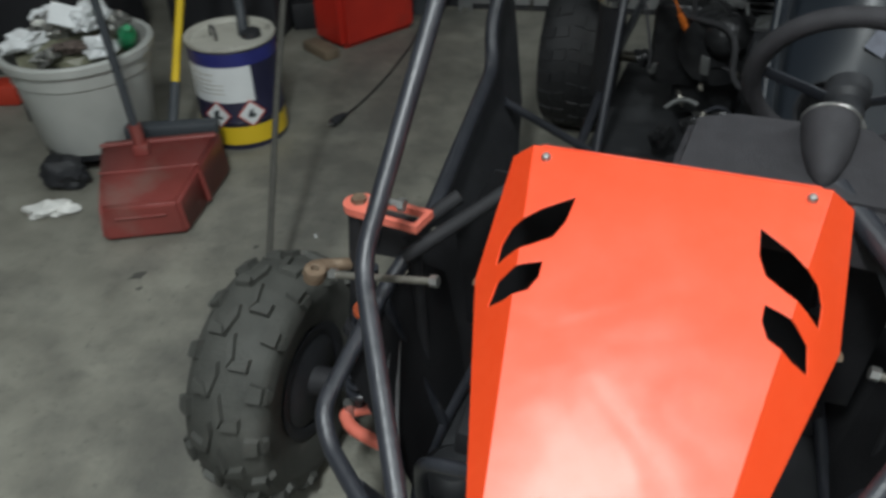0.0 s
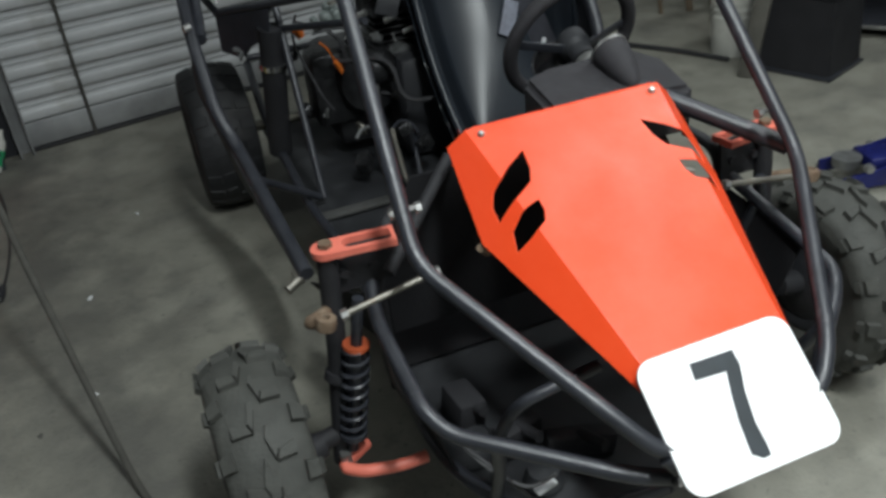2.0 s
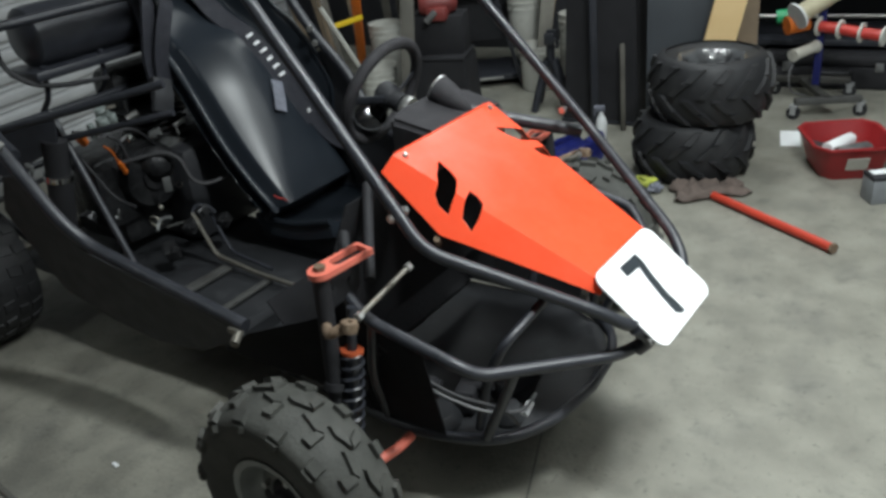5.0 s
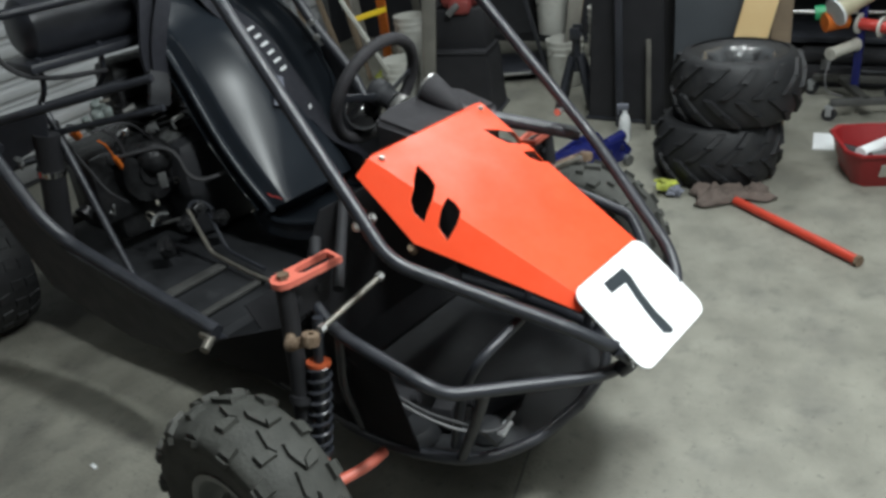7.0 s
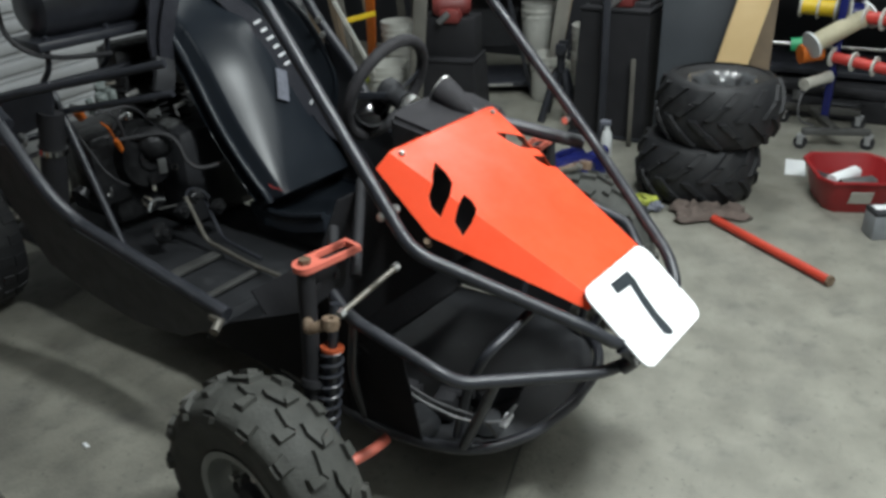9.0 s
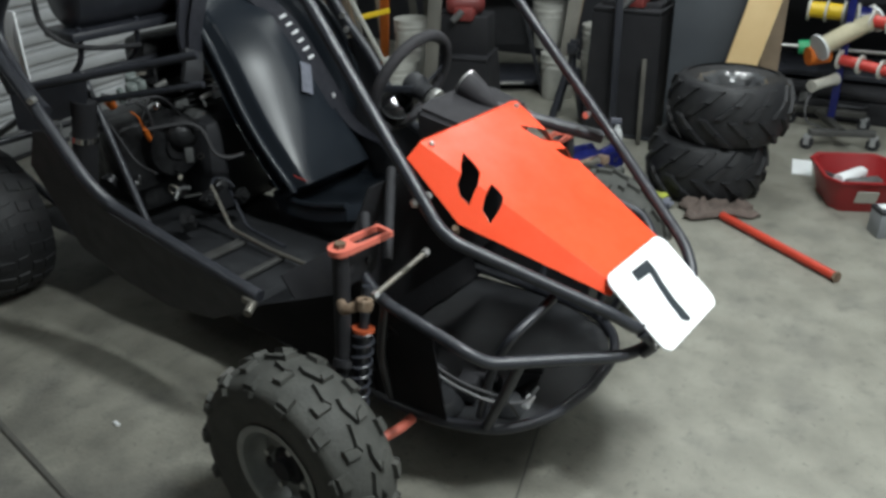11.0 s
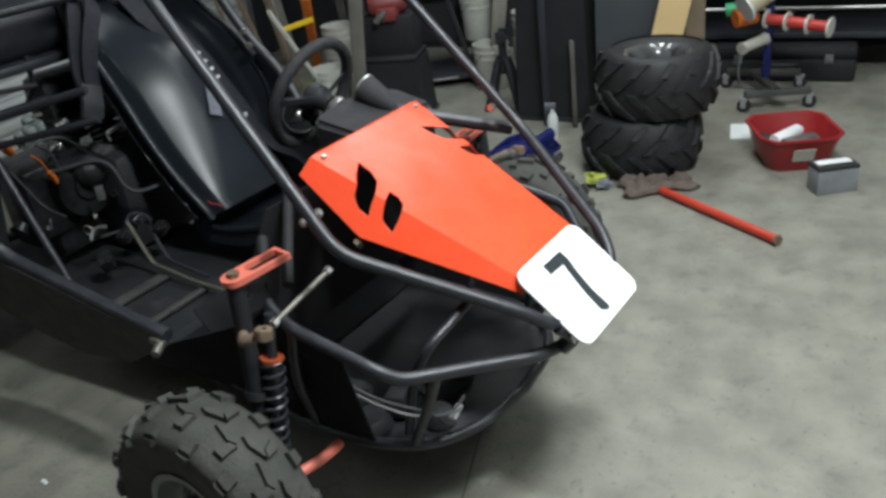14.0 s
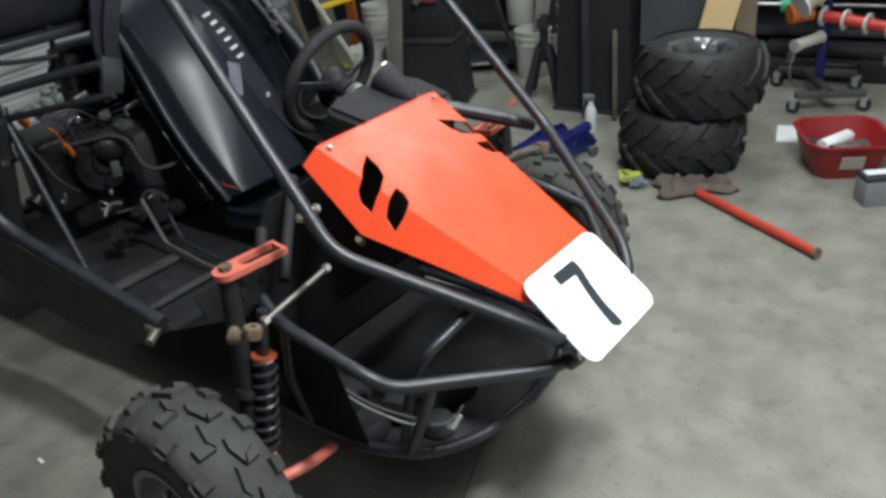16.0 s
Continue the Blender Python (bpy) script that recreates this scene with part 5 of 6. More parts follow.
for k, (x, y, r, st) in enumerate(((-1.40, 0.40, 0.02, 1.4), (-1.36, 0.35, 0.010, 1.2), (-1.47, 0.95, 0.012, 1.0), (-1.16, 0.62, 0.011, 1.0))):
    blot(x, y, r, 11 + k, st, 50 + 20 * k, M_JOINT)
for k, (x, y, r) in enumerate(((-1.017, 1.227, 0.011), (-0.679, 0.703, 0.012), (-0.83, 1.75, 0.008), (-1.02, 0.72, 0.007))):
    bm = nb()
    box(bm, (0, 0, 0.003), (r * 1.9, r * 0.9, 0.006), pose(x, y, 0, 0, 0, 60 + 25 * k), 0.0015)
    solid("paint_chip", bm, M_PAPER, "small white chip lying on the concrete floor", "debris")


# ---------------------------------------------------------------- rubbish bin, broom, dustpan
def at(x, y, z=0.0, turn=0.0):
    return pose(x, y, z, 0, 0, turn)


binn = thing("rubbish_bin", "grey plastic bin on black castors, overfull with rubbish", "rubbish bin", at(-1.963, 0.965))
BZ, BT, RB, RT = 0.075, 0.395, 0.18, 0.225
bm = nb()
lathe(bm, [(0, BZ), (RB, BZ), (RB + 0.004, BZ + 0.01), (RB + (RT - RB) * 0.72, BZ + (BT - BZ) * 0.72), (RB + (RT - RB) * 0.72 + 0.007, BZ + (BT - BZ) * 0.74), (RT, BT - 0.035), (RT + 0.014, BT - 0.03), (RT + 0.016, BT - 0.006), (RT + 0.01, BT), (RT - 0.004, BT - 0.002), (RT - 0.01, BT - 0.03), (RB - 0.01, BZ + 0.02), (0, BZ + 0.02)], None, 44)
part("body", bm, M_PLASTICGREY, binn)
bm = nb()
lathe(bm, [(0, 0.05), (0.175, 0.05), (0.18, 0.06), (0.18, 0.07), (0, 0.075)], None, 30)
part("dolly", bm, M_DARK, binn, "black bin dolly")
for a in (-95, -20, 55, 130, 205):
    bm = nb()
    x, y = 0.16 * math.cos(radians(a)), 0.16 * math.sin(radians(a))
    cyl(bm, (x - 0.012, y, 0.032), (x + 0.012, y, 0.032), 0.032, seg=16)
    part("castor", bm, M_DARK, binn)
bm = nb()
a = radians(232)
box(bm, (0, 0, 0), (0.05, 0.006, 0.05), Matrix.Translation((0.20 * math.cos(a), 0.20 * math.sin(a), 0.20)) @ Matrix.Rotation(a + radians(90), 4, "Z"), 0.002)
part("sticker", bm, M_DARK, binn, "dark square sticker")


def crumple(name, x, y, z, s, seed, material, label, category="rubbish", folds=1.0, turn=0):
    bm = nb()
    bmesh.ops.create_icosphere(bm, subdivisions=3, radius=1.0)
    for v in bm.verts:
        q = v.co.copy()
        k = 0.75 + 0.5 * folds * noise.noise(q * 1.6 + Vector((seed, 0, 0))) + 0.22 * folds * noise.noise(q * 4.1 + Vector((0, seed, 0)))
        v.co = Vector((q.x * s[0], q.y * s[1], q.z * s[2])) * k
    return solid(name, bm, material, label, category, pose(x, y, z, 20 * math.sin(seed), 15 * math.cos(seed * 2), turn), sharp=22)


BX, BY = -1.963, 0.965
for i, (dx, dy, dz, s, ma, lab, nm) in enumerate((
    (0.0, 0.0, 0.34, (0.20, 0.20, 0.06), M_OLIVE, "dark crumpled rubbish filling the bin", "rubbish"),
    (-0.10, 0.02, 0.42, (0.09, 0.06, 0.06), M_FOIL, "crumpled silver wrapper on top of the bin", "wrapper"),
    (-0.12, -0.09, 0.41, (0.09, 0.06, 0.04), M_PAPER, "crumpled white paper in the bin", "paper"),
    (0.02, 0.06, 0.46, (0.11, 0.075, 0.05), M_PAPER, "crumpled white and blue packaging in the bin", "packaging"),
    (0.10, 0.10, 0.43, (0.06, 0.05, 0.04), M_FOIL, "crumpled drink can in the bin", "can"),
    (0.03, -0.06, 0.40, (0.09, 0.05, 0.025), M_RAG, "brownish rag in the bin", "rag"),
    (-0.05, 0.11, 0.42, (0.06, 0.06, 0.05), M_PAPER, "crumpled white carton in the bin", "carton"),
    (0.12, -0.03, 0.40, (0.06, 0.07, 0.035), M_PAPER, "white paper scrap in the bin", "paper"),
    (0.00, -0.13, 0.39, (0.08, 0.05, 0.03), M_FOIL, "crumpled foil at the front of the bin", "wrapper"),
    (-0.15, 0.06, 0.43, (0.06, 0.06, 0.05), M_PAPER, "crumpled white cup in the bin", "cup"),
)):
    crumple(nm, BX + dx, BY + dy, dz, s, 1.7 * i + 0.4, ma, lab, nm, turn=37 * i)
bm = nb()
lathe(bm, [(0, 0), (0.026, 0.002), (0.028, 0.02), (0.028, 0.075), (0.018, 0.095), (0.011, 0.105), (0.011, 0.12), (0, 0.121)], None, 18)
solid("bottle", bm, M_GREEN, "green plastic bottle lying in the bin", "bottle", pose(BX + 0.17, BY + 0.04, 0.39, 40, 30, 20))
bm = nb()
box(bm, (0, 0, 0), (0.11, 0.07, 0.003), None, 0.001)
solid("packet", bm, M_PAPER, "torn white packet sticking out of the bin", "packet", pose(BX - 0.0, BY + 0.0, 0.475, 50, 20, 30))
bm = nb()
box(bm, (0, 0, 0), (0.14, 0.10, 0.08), None, 0.01)
solid("carton", bm, M_REDBAR, "orange-red carton beside the bin", "carton", pose(-2.60, 1.17, 0.04, 0, 0, 20))

crumple("cap", -1.93, 0.735, 0.045, (0.105, 0.085, 0.065), 3.3, M_DARK, "black cloth cap lying on the floor", "cap", folds=0.5)
crumple("glove", -1.85, 0.575, 0.02, (0.085, 0.042, 0.026), 7.1, M_CLOTH, "soiled white work glove lying on the floor", "glove", turn=35)

# long-handled dustpan
pan = thing("dustpan", "dusty red plastic lobby dustpan with a long grey handle", "dustpan")
BL, BR, OL, OR = Vector((-1.591, 0.493, 0.004)), Vector((-1.378, 0.612, 0.004)), Vector((-1.79, 0.765, 0.004)), Vector((-1.455, 0.955, 0.004))
up = Vector((0, 0, 1))
bm = nb()


ins = (BR - BL).normalized() * 0.012
cols = []
for base, rim, hb in ((BL, 1, 0.115), (BR, -1, 0.115), (OR, -1, 0.155), (OL, 1, 0.155)):
    cols.append((bm.verts.new(base), bm.verts.new(base + ins * rim + up * hb)))
for i in (0, 1, 3):
    j = (i + 1) % 4
    bm.faces.new((cols[i][0], cols[j][0], cols[j][1], cols[i][1]))
bm.faces.new([c[0] for c in cols])
bm.faces.new([c[1] for c in cols])
bmesh.ops.bevel(bm, geom=[e for e in bm.edges if len(e.link_faces) == 2], offset=0.012, segments=3, affect="EDGES")
body = part("hopper", bm, M_REDPAN, pan, "", 50)
sol = body.modifiers.new("wall", "SOLIDIFY")
sol.thickness, sol.offset = 0.005, -1
bm = nb()
mid = (BL + BR) / 2 + up * 0.075 + (BL - OL).normalized() * 0.002
tube(bm, [mid - ins * 6, mid + ins * 6], 0.004, 0)
part("rib", bm, M_REDPAN, body)
for k, w in ((0.93, 0.012), (0.5, 0.006)):
    bm = nb()
    l, r = BL.lerp(OL, k) + ins + up * (0.115 + 0.04 * k), BR.lerp(OR, k) - ins + up * (0.115 + 0.04 * k)
    tube(bm, [l, r], w * 0.7, 0)
    part("lip", bm, M_REDPAN, body)
bm = nb()
l, r = BR.lerp(OR, 0.45) + up * 0.02 + ins * 0.3, BR.lerp(OR, 0.45) + up * 0.12 - ins * 0.6
tube(bm, [l, r], 0.008, 0)
part("rib", bm, M_REDPAN, body)
hb, ht = Vector((-1.628, 0.775, 0.15)), Vector((-1.70, 0.80, 0.98))
bm = nb()
box(bm, (0, 0, 0), (0.05, 0.05, 0.06), Matrix.Translation(hb) @ Matrix.Rotation(radians(30), 4, "Z"), 0.01)
cyl(bm, hb, hb + (ht - hb).normalized() * 0.09, 0.019, seg=14)
part("socket", bm, M_REDPAN, pan)
bm = nb()
cyl(bm, hb, ht, 0.0125, seg=14)
part("handle", bm, M_SLATE, pan, "grey-blue tubular handle")

# broom leaning back
broom = thing("broom", "broom with a yellow handle leaning into the corner", "broom")
yd = Vector((-0.265, 0.703, 0.66)).normalized()
y0 = Vector((-1.69, 1.068, 0.25))
bm = nb()
cyl(bm, y0 - yd * 0.03, y0 + yd * 1.35, 0.0135, seg=14)
part("handle", bm, M_YELLOW, broom, "bright yellow handle")
bm = nb()
cyl(bm, y0 - yd * 0.16, y0 - yd * 0.01, 0.016, seg=14)
part("socket", bm, M_SLATE, broom)
bm = nb()
bc = y0 - yd * 0.17
box(bm, (0, 0, 0), (0.30, 0.055, 0.05), Matrix.Translation(bc) @ Matrix.Rotation(radians(25), 4, "Z"), 0.012)
part("head_block", bm, M_SLATE, broom)
bm = nb()
lo = [(-0.16, -0.05), (0.16, -0.05), (0.15, 0.03), (-0.15, 0.03)]
hi = [(-0.14, -0.022), (0.14, -0.022), (0.14, 0.022), (-0.14, 0.022)]
BM = Matrix.Translation(bc) @ Matrix.Rotation(radians(25), 4, "Z")
va, vb = [bm.verts.new(BM @ Vector((*p, 0.006 - bc.z))) for p in lo], [bm.verts.new(BM @ Vector((*p, -0.02))) for p in hi]
bm.faces.new(va[::-1])
bm.faces.new(vb)
for i in range(4):
    bm.faces.new((va[i], va[(i + 1) % 4], vb[(i + 1) % 4], vb[i]))
part("bristles", bm, M_HOSE, broom, "black bristles")

# navy pail with a dispensing hose
pail = thing("steel_pail", "navy steel pail with yellow base band, white label and hazard diamonds", "pail", at(-1.57, 1.24))
PR, PH = 0.145, 0.36


def band(z0, z1, r, m, name, a0=0.0, a1=360.0, label="", n=48, parent=None):
    bm = nb()
    full = abs(a1 - a0) >= 360
    k = n if full else n + 1
    rows = []
    for i in range(k):
        a = radians(a0 + (a1 - a0) * i / n)
        c, s = math.cos(a), math.sin(a)
        rows.append([bm.verts.new((q * c, q * s, z)) for q, z in ((r - 0.004, z0), (r, z0), (r, z1), (r - 0.004, z1))])
    for i in range(n):
        A, B = rows[i], rows[(i + 1) % k]
        for j in range(3):
            bm.faces.new((A[j], B[j], B[j + 1], A[j + 1]))
    return part(name, bm, m, parent, label)


bm = nb()
lathe(bm, [(0, 0.004), (PR - 0.006, 0.004), (PR - 0.002, 0.0), (PR, 0.006), (PR, 0.10), (PR + 0.002, 0.103), (PR, 0.106), (PR, 0.335), (PR - 0.003, PH - 0.012), (0, PH - 0.012)], None, 48)
part("body", bm, M_NAVY, pail)
band(0.02, 0.085, PR + 0.0012, M_YELLOW, "base_band", parent=pail, label="yellow band")
band(0.298, 0.342, PR + 0.0012, M_BLUEBAND, "top_band", parent=pail, label="blue band")
LB = band(0.175, 0.298, PR + 0.0016, M_PAPER, "label", 226, 324, "white label with faint grey lines", 24, pail)
for z in (0.27, 0.25, 0.235, 0.22, 0.205):
    band(z, z + 0.004, PR + 0.0022, M_LID, "print_line", 236, 274 if z > 0.24 else 286, "", 12, LB)
bm = nb()
lathe(bm, [(0, PH - 0.010), (PR - 0.016, PH - 0.008), (PR - 0.010, PH + 0.004), (PR + 0.004, PH + 0.006), (PR + 0.006, PH - 0.004), (PR + 0.001, PH - 0.012)], None, 48)
lid = part("lid", bm, M_LID, pail, "dirty pale steel lid with a crimped edge")
bm = nb()
lathe(bm, [(0.0, PH + 0.012), (0.032, PH + 0.012), (0.034, PH - 0.008)], pose(0.07, 0.02, 0), 20)
part("spout", bm, M_DARK, lid)
bm = nb()
tube(bm, [(-0.06, -0.02, PH - 0.008), (-0.06, -0.02, PH + 0.03), (-0.02, -0.05, PH + 0.035), (-0.02, -0.05, PH - 0.008)], 0.004, 0.02, 8)
part("lid_handle", bm, M_DARK, lid)
for ang in (272, 316):
    a = radians(ang)
    M = Matrix.Translation(((PR + 0.0015) * math.cos(a), (PR + 0.0015) * math.sin(a), 0.132)) @ Matrix.Rotation(a + radians(90), 4, "Z") @ Matrix.Rotation(radians(90), 4, "X")
    for s, ma, t, nm in ((0.049, M_REDBAR, 0.0022, "hazard_border"), (0.043, M_PAPER, 0.0028, "hazard_diamond")):
        bm = nb()
        prism(bm, [(s, 0), (0, s), (-s, 0), (0, -s)], t, M)
        dia = part(nm, bm, ma, pail)
    bm = nb()
    shp = [(-0.012, -0.014), (0.012, -0.014), (0.016, -0.004), (0.004, 0.002), (0.008, 0.016), (-0.004, 0.012), (-0.012, 0.0)] if ang == 316 else [(-0.016, -0.014), (0.014, -0.016), (0.018, -0.006), (0.004, -0.003), (0.002, 0.006), (0.010, 0.014), (-0.006, 0.018), (-0.014, 0.006)]
    prism(bm, shp, 0.0034, M)
    part("symbol", bm, M_DIGIT, dia)
pump = thing("funnel_hose", "grey drain hose with a pale funnel standing in the pail lid", "hose")
bm = nb()
tube(bm, [(-1.53, 1.26, 0.35), (-1.54, 1.28, 0.42), (-1.60, 1.36, 0.52), (-1.70, 1.50, 0.60)], 0.017, 0.06, 12)
part("hose", bm, M_SLATE, pump)
bm = nb()
lathe(bm, [(0.014, 0.0), (0.02, 0.03), (0.055, 0.085), (0.058, 0.09), (0.053, 0.09), (0.016, 0.03)], frame_axes((-1.69, 1.49, 0.59), (1, 0.2, 0), (0.1, -0.7, 0.7)), 24)
part("funnel", bm, M_LID, pump, "dirty pale funnel")

# red fuel can
gas = thing("fuel_can", "red plastic fuel can with a moulded handle", "fuel can", frame_axes((-1.553, 1.992, 0), (0.463, 0.886, 0), (-0.886, 0.463, 0)))
bm = nb()
prism(bm, [(0, 0.0), (0.40, 0.0), (0.40, 0.22), (0.37, 0.285), (0.30, 0.30), (0.27, 0.345), (0.12, 0.355), (0.05, 0.30), (0.0, 0.27)], 0.22, Matrix.Rotation(radians(90), 4, "X") @ pose(0, 0, -0.22))
bmesh.ops.bevel(bm, geom=list(bm.edges), offset=0.024, segments=4, affect="EDGES")
part("body", bm, M_REDCAN, gas, "", 60)
# solid body has no gap here; its shade is a black block
bm = nb()
box(bm, (0.195, 0.11, 0.318), (0.10, 0.224, 0.016), None, 0.007, 3)
part("grip_shade", bm, M_HOSE, gas, "black block for the shade in the gap under the handle")
bm = nb()
cyl(bm, (0.045, 0.11, 0.285), (0.015, 0.11, 0.335), 0.03, 0.028, seg=20)
part("cap", bm, M_REDCAN, gas)
bm = nb()
tube(bm, [(0.33, 0.13, 0.26), (0.34, 0.15, 0.36), (0.40, 0.17, 0.43)], 0.012, 0.05, 10)
part("spout", bm, M_HOSE, gas)

# things in the corner behind the fuel can
bm = nb()
box(bm, (0, 0, 0.9), (0.66, 0.13, 1.8), None, 0.01)
cab = thing("cabinet", "slate-blue steel cabinet standing in the corner", "cabinet", ROOM @ at(-1.16, 2.765))
part("body", bm, M_SLATE, cab)
for x in (-0.163, 0.163):
    bm = nb()
    box(bm, (x, -0.069, 0.92), (0.318, 0.012, 1.70), None, 0.004)
    cdoor = part("door", bm, M_SLATE, cab)
    bm = nb()
    box(bm, (x * 0.2, -0.082, 0.95), (0.018, 0.016, 0.12), None, 0.004)
    part("handle", bm, M_DARK, cdoor)
bm = nb()
box(bm, (0, 0, 0.65), (0.13, 0.022, 1.3), None, 0.003)
solid("pine_plank", bm, M_PINE, "pale pine plank leaning against the cabinet", "plank", pose(-1.70, 2.34, 0.0, -6, 0, 12))
bm = nb()
box(bm, (0, 0, 0.06), (0.16, 0.12, 0.12), None, 0.006)
solid("black_box", bm, M_DARK, "small black box beside the fuel can", "box", at(-1.84, 2.24, 0, 30))
bm = nb()
box(bm, (0, 0, 0.02), (0.18, 0.07, 0.04), None, 0.004)
solid("timber_offcut", bm, M_OLDWOOD, "brown timber offcut lying by the fuel can", "timber", at(-1.64, 1.95, 0, -30))
bot = thing("spray_bottle", "white bottle with a green label leaning at the door post", "bottle", pose(-1.36, 2.50, 0.0, -22, 25, 0))
bm = nb()
lathe(bm, [(0, 0), (0.026, 0.002), (0.028, 0.02), (0.028, 0.13), (0.012, 0.165), (0.012, 0.185), (0, 0.186)], None, 20)
part("bottle", bm, M_PALE, bot)
bm = nb()
lathe(bm, [(0.0288, 0.03), (0.0292, 0.032), (0.0292, 0.095), (0.0288, 0.097)], None, 20)
part("label", bm, M_GREEN, bot, "green label")
crate = thing("storage_crate", "black plastic storage crate standing by the wall", "crate", ROOM @ at(-1.72, 2.45))
bm = nb()
box(bm, (0, 0, 0.32), (0.5, 0.3, 0.64), None, 0.02)
part("body", bm, M_DARKWALL, crate)
bm = nb()
box(bm, (0, 0, 0.665), (0.52, 0.32, 0.05), None, 0.012)
part("lid", bm, M_DARKWALL, crate)
for x in (-0.255, 0.255):
    bm = nb()
    box(bm, (x, 0, 0.52), (0.02, 0.12, 0.04), None, 0.006)
    part("handle", bm, M_DARK, crate)
bm = nb()
box(bm, (0, 0, 0.45), (0.6, 0.5, 0.9), None, 0.01)
solid("storage_box", bm, M_DARKWALL, "black storage box standing by the wall", "box", ROOM @ at(-2.4, 2.1))

# power cord ending in a plug
bm = nb()
tube(bm, [(-1.42, 2.60, 0.006), (-1.388, 2.489, 0.006), (-1.31, 2.19, 0.006), (-1.27, 1.79, 0.006), (-1.268, 1.566, 0.006), (-1.278, 1.43, 0.008)], 0.004, 0.15, 8)
lead = solid("power_cord", bm, M_HOSE, "thin dark power cord lying on the floor with a black plug", "cord")
bm = nb()
cyl(bm, (-1.277, 1.435, 0.013), (-1.283, 1.385, 0.016), 0.010, 0.017, seg=14)
cyl(bm, (-1.283, 1.385, 0.016), (-1.286, 1.355, 0.016), 0.017, 0.015, seg=14)
part("plug", bm, M_DARK, lead, "black rubber plug")
for q in (-0.006, 0.006):
    bm = nb()
    cyl(bm, (-1.286 + q, 1.355, 0.017), (-1.288 + q, 1.337, 0.017), 0.0025, seg=8)
    part("pin", bm, M_STEEL, lead, "bright plug pin")

# taut cord down to the floor
bm = nb()
tube(bm, [(-0.87, 0.06, 0.0075), (-0.906, 0.2, 0.0075), (-0.944, 0.313, 0.012), (-1.053, 0.683, 0.46), (-1.113, 0.929, 0.766), (-1.45, 2.15, 3.18)], 0.0085, 0.10, 8)
solid("hanging_cord", bm, M_DIRTYCORD, "dusty grey cord running from the floor up to the ceiling", "cord")

# ---------------------------------------------------------------- east side: tyres, boards, spools
for k in range(2):
    tw = thing("spare_wheel", "chunky black tractor-tread tyre lying flat in a stack of two" if k == 0 else "chunky black tractor-tread tyre on top of the stack", "tyre", pose(1.825 + 0.025 * k, 0.075 - 0.055 * k, 0.128 + 0.252 * k, 0, -90, 40 * k), group="stacked tyres")
    w = wheel("wheel", 0.256, 0.258, 0.088, BAR, 13, 0.015, M_TYRE2, Matrix(), "deep-lugged tyre", bolts=0, drop=0.135)
    for ch in list(w.children):
        ch.parent = tw
    bpy.data.objects.remove(w)
# wrinkled film lining the upper tyre's opening
bm = nb()
NW, rows = 72, []
for r, z in ((0.136, 0.0), (0.122, -0.008), (0.108, -0.022), (0.096, -0.042), (0.088, -0.068), (0.084, -0.10)):
    row = []
    for i in range(NW):
        a = 2 * math.pi * i / NW
        c, q = math.cos(a), math.sin(a)
        f = noise.noise(Vector((c * 2.6, q * 2.6, r * 9.0))) * 0.011 + noise.noise(Vector((c * 7.0, q * 7.0, r * 20.0))) * 0.006
        k = r + f * (1.4 if r > 0.09 else 0.8)
        row.append(bm.verts.new((k * c, k * q, z + 0.5 * f)))
    rows.append(row)
for A, B in zip(rows, rows[1:]):
    for i in range(NW):
        bm.faces.new((A[i], A[(i + 1) % NW], B[(i + 1) % NW], B[i]))
solid("plastic_wrap", bm, M_CLEARFOIL, "crumpled shiny dark film lining the tyre's opening", "plastic wrap", pose(1.85, 0.02, 0.487), sharp=180)
bm = nb()
box(bm, (0, 0, 0.6), (0.34, 0.02, 1.2), None, 0.003)
solid("slate_board", bm, M_SLATE, "slate-blue sheet board leaning behind the tyres", "board", pose(2.27, 0.29, 0.0, -6, 0, -66))
bm = nb()
box(bm, (0, 0, 0.65), (0.135, 0.03, 1.3), None, 0.003)
solid("pine_plank", bm, M_PINE, "pale pine plank leaning behind the stacked tyres", "plank", pose(2.166, 0.20, 0.0, -6, 13, -68))
bm = nb()
box(bm, (0, 0, 0.6), (0.085, 0.06, 1.2), None, 0.004)
solid("timber_post", bm, M_OLDWOOD, "brown weathered timber post standing by the tyres", "timber", pose(2.37, 0.035, 0.0, -3, 0, -68))

# spool trolley
tro = thing("spool_trolley", "blue-grey steel trolley on castors carrying cable and tape spools", "trolley")
for a, b in (((2.594, -0.14), (2.741, -0.407)), ((2.66, -0.28), (2.95, -0.09)), ((2.95, 0.05), (3.02, -0.30))):
    bm = nb()
    d = Vector((b[0] - a[0], b[1] - a[1], 0))
    box(bm, (d.length / 2, 0, 0), (d.length, 0.04, 0.03), frame_axes((*a, 0.085), d, (-d.y, d.x, 0)), 0.004)
    part("base_bar", bm, M_STRIP if a[0] < 2.6 else M_STANDLEG, tro)
for x, y in ((2.594, -0.14), (2.741, -0.407), (2.95, 0.05), (3.02, -0.30)):
    bm = nb()
    cyl(bm, (x - 0.011, y, 0.031), (x + 0.011, y, 0.031), 0.031, seg=18)
    c = part("castor", bm, M_DARK, tro, "dark castor wheel")
    bm = nb()
    box(bm, (x, y, 0.064), (0.042, 0.036, 0.014), None, 0.003)
    for q in (-0.018, 0.018):
        box(bm, (x + q, y, 0.045), (0.005, 0.026, 0.045), None, 0.002)
    part("fork", bm, M_RAILZ, c)
bm = nb()
box(bm, (2.86, -0.17, 0.45), (0.035, 0.035, 0.75), None, 0.004)
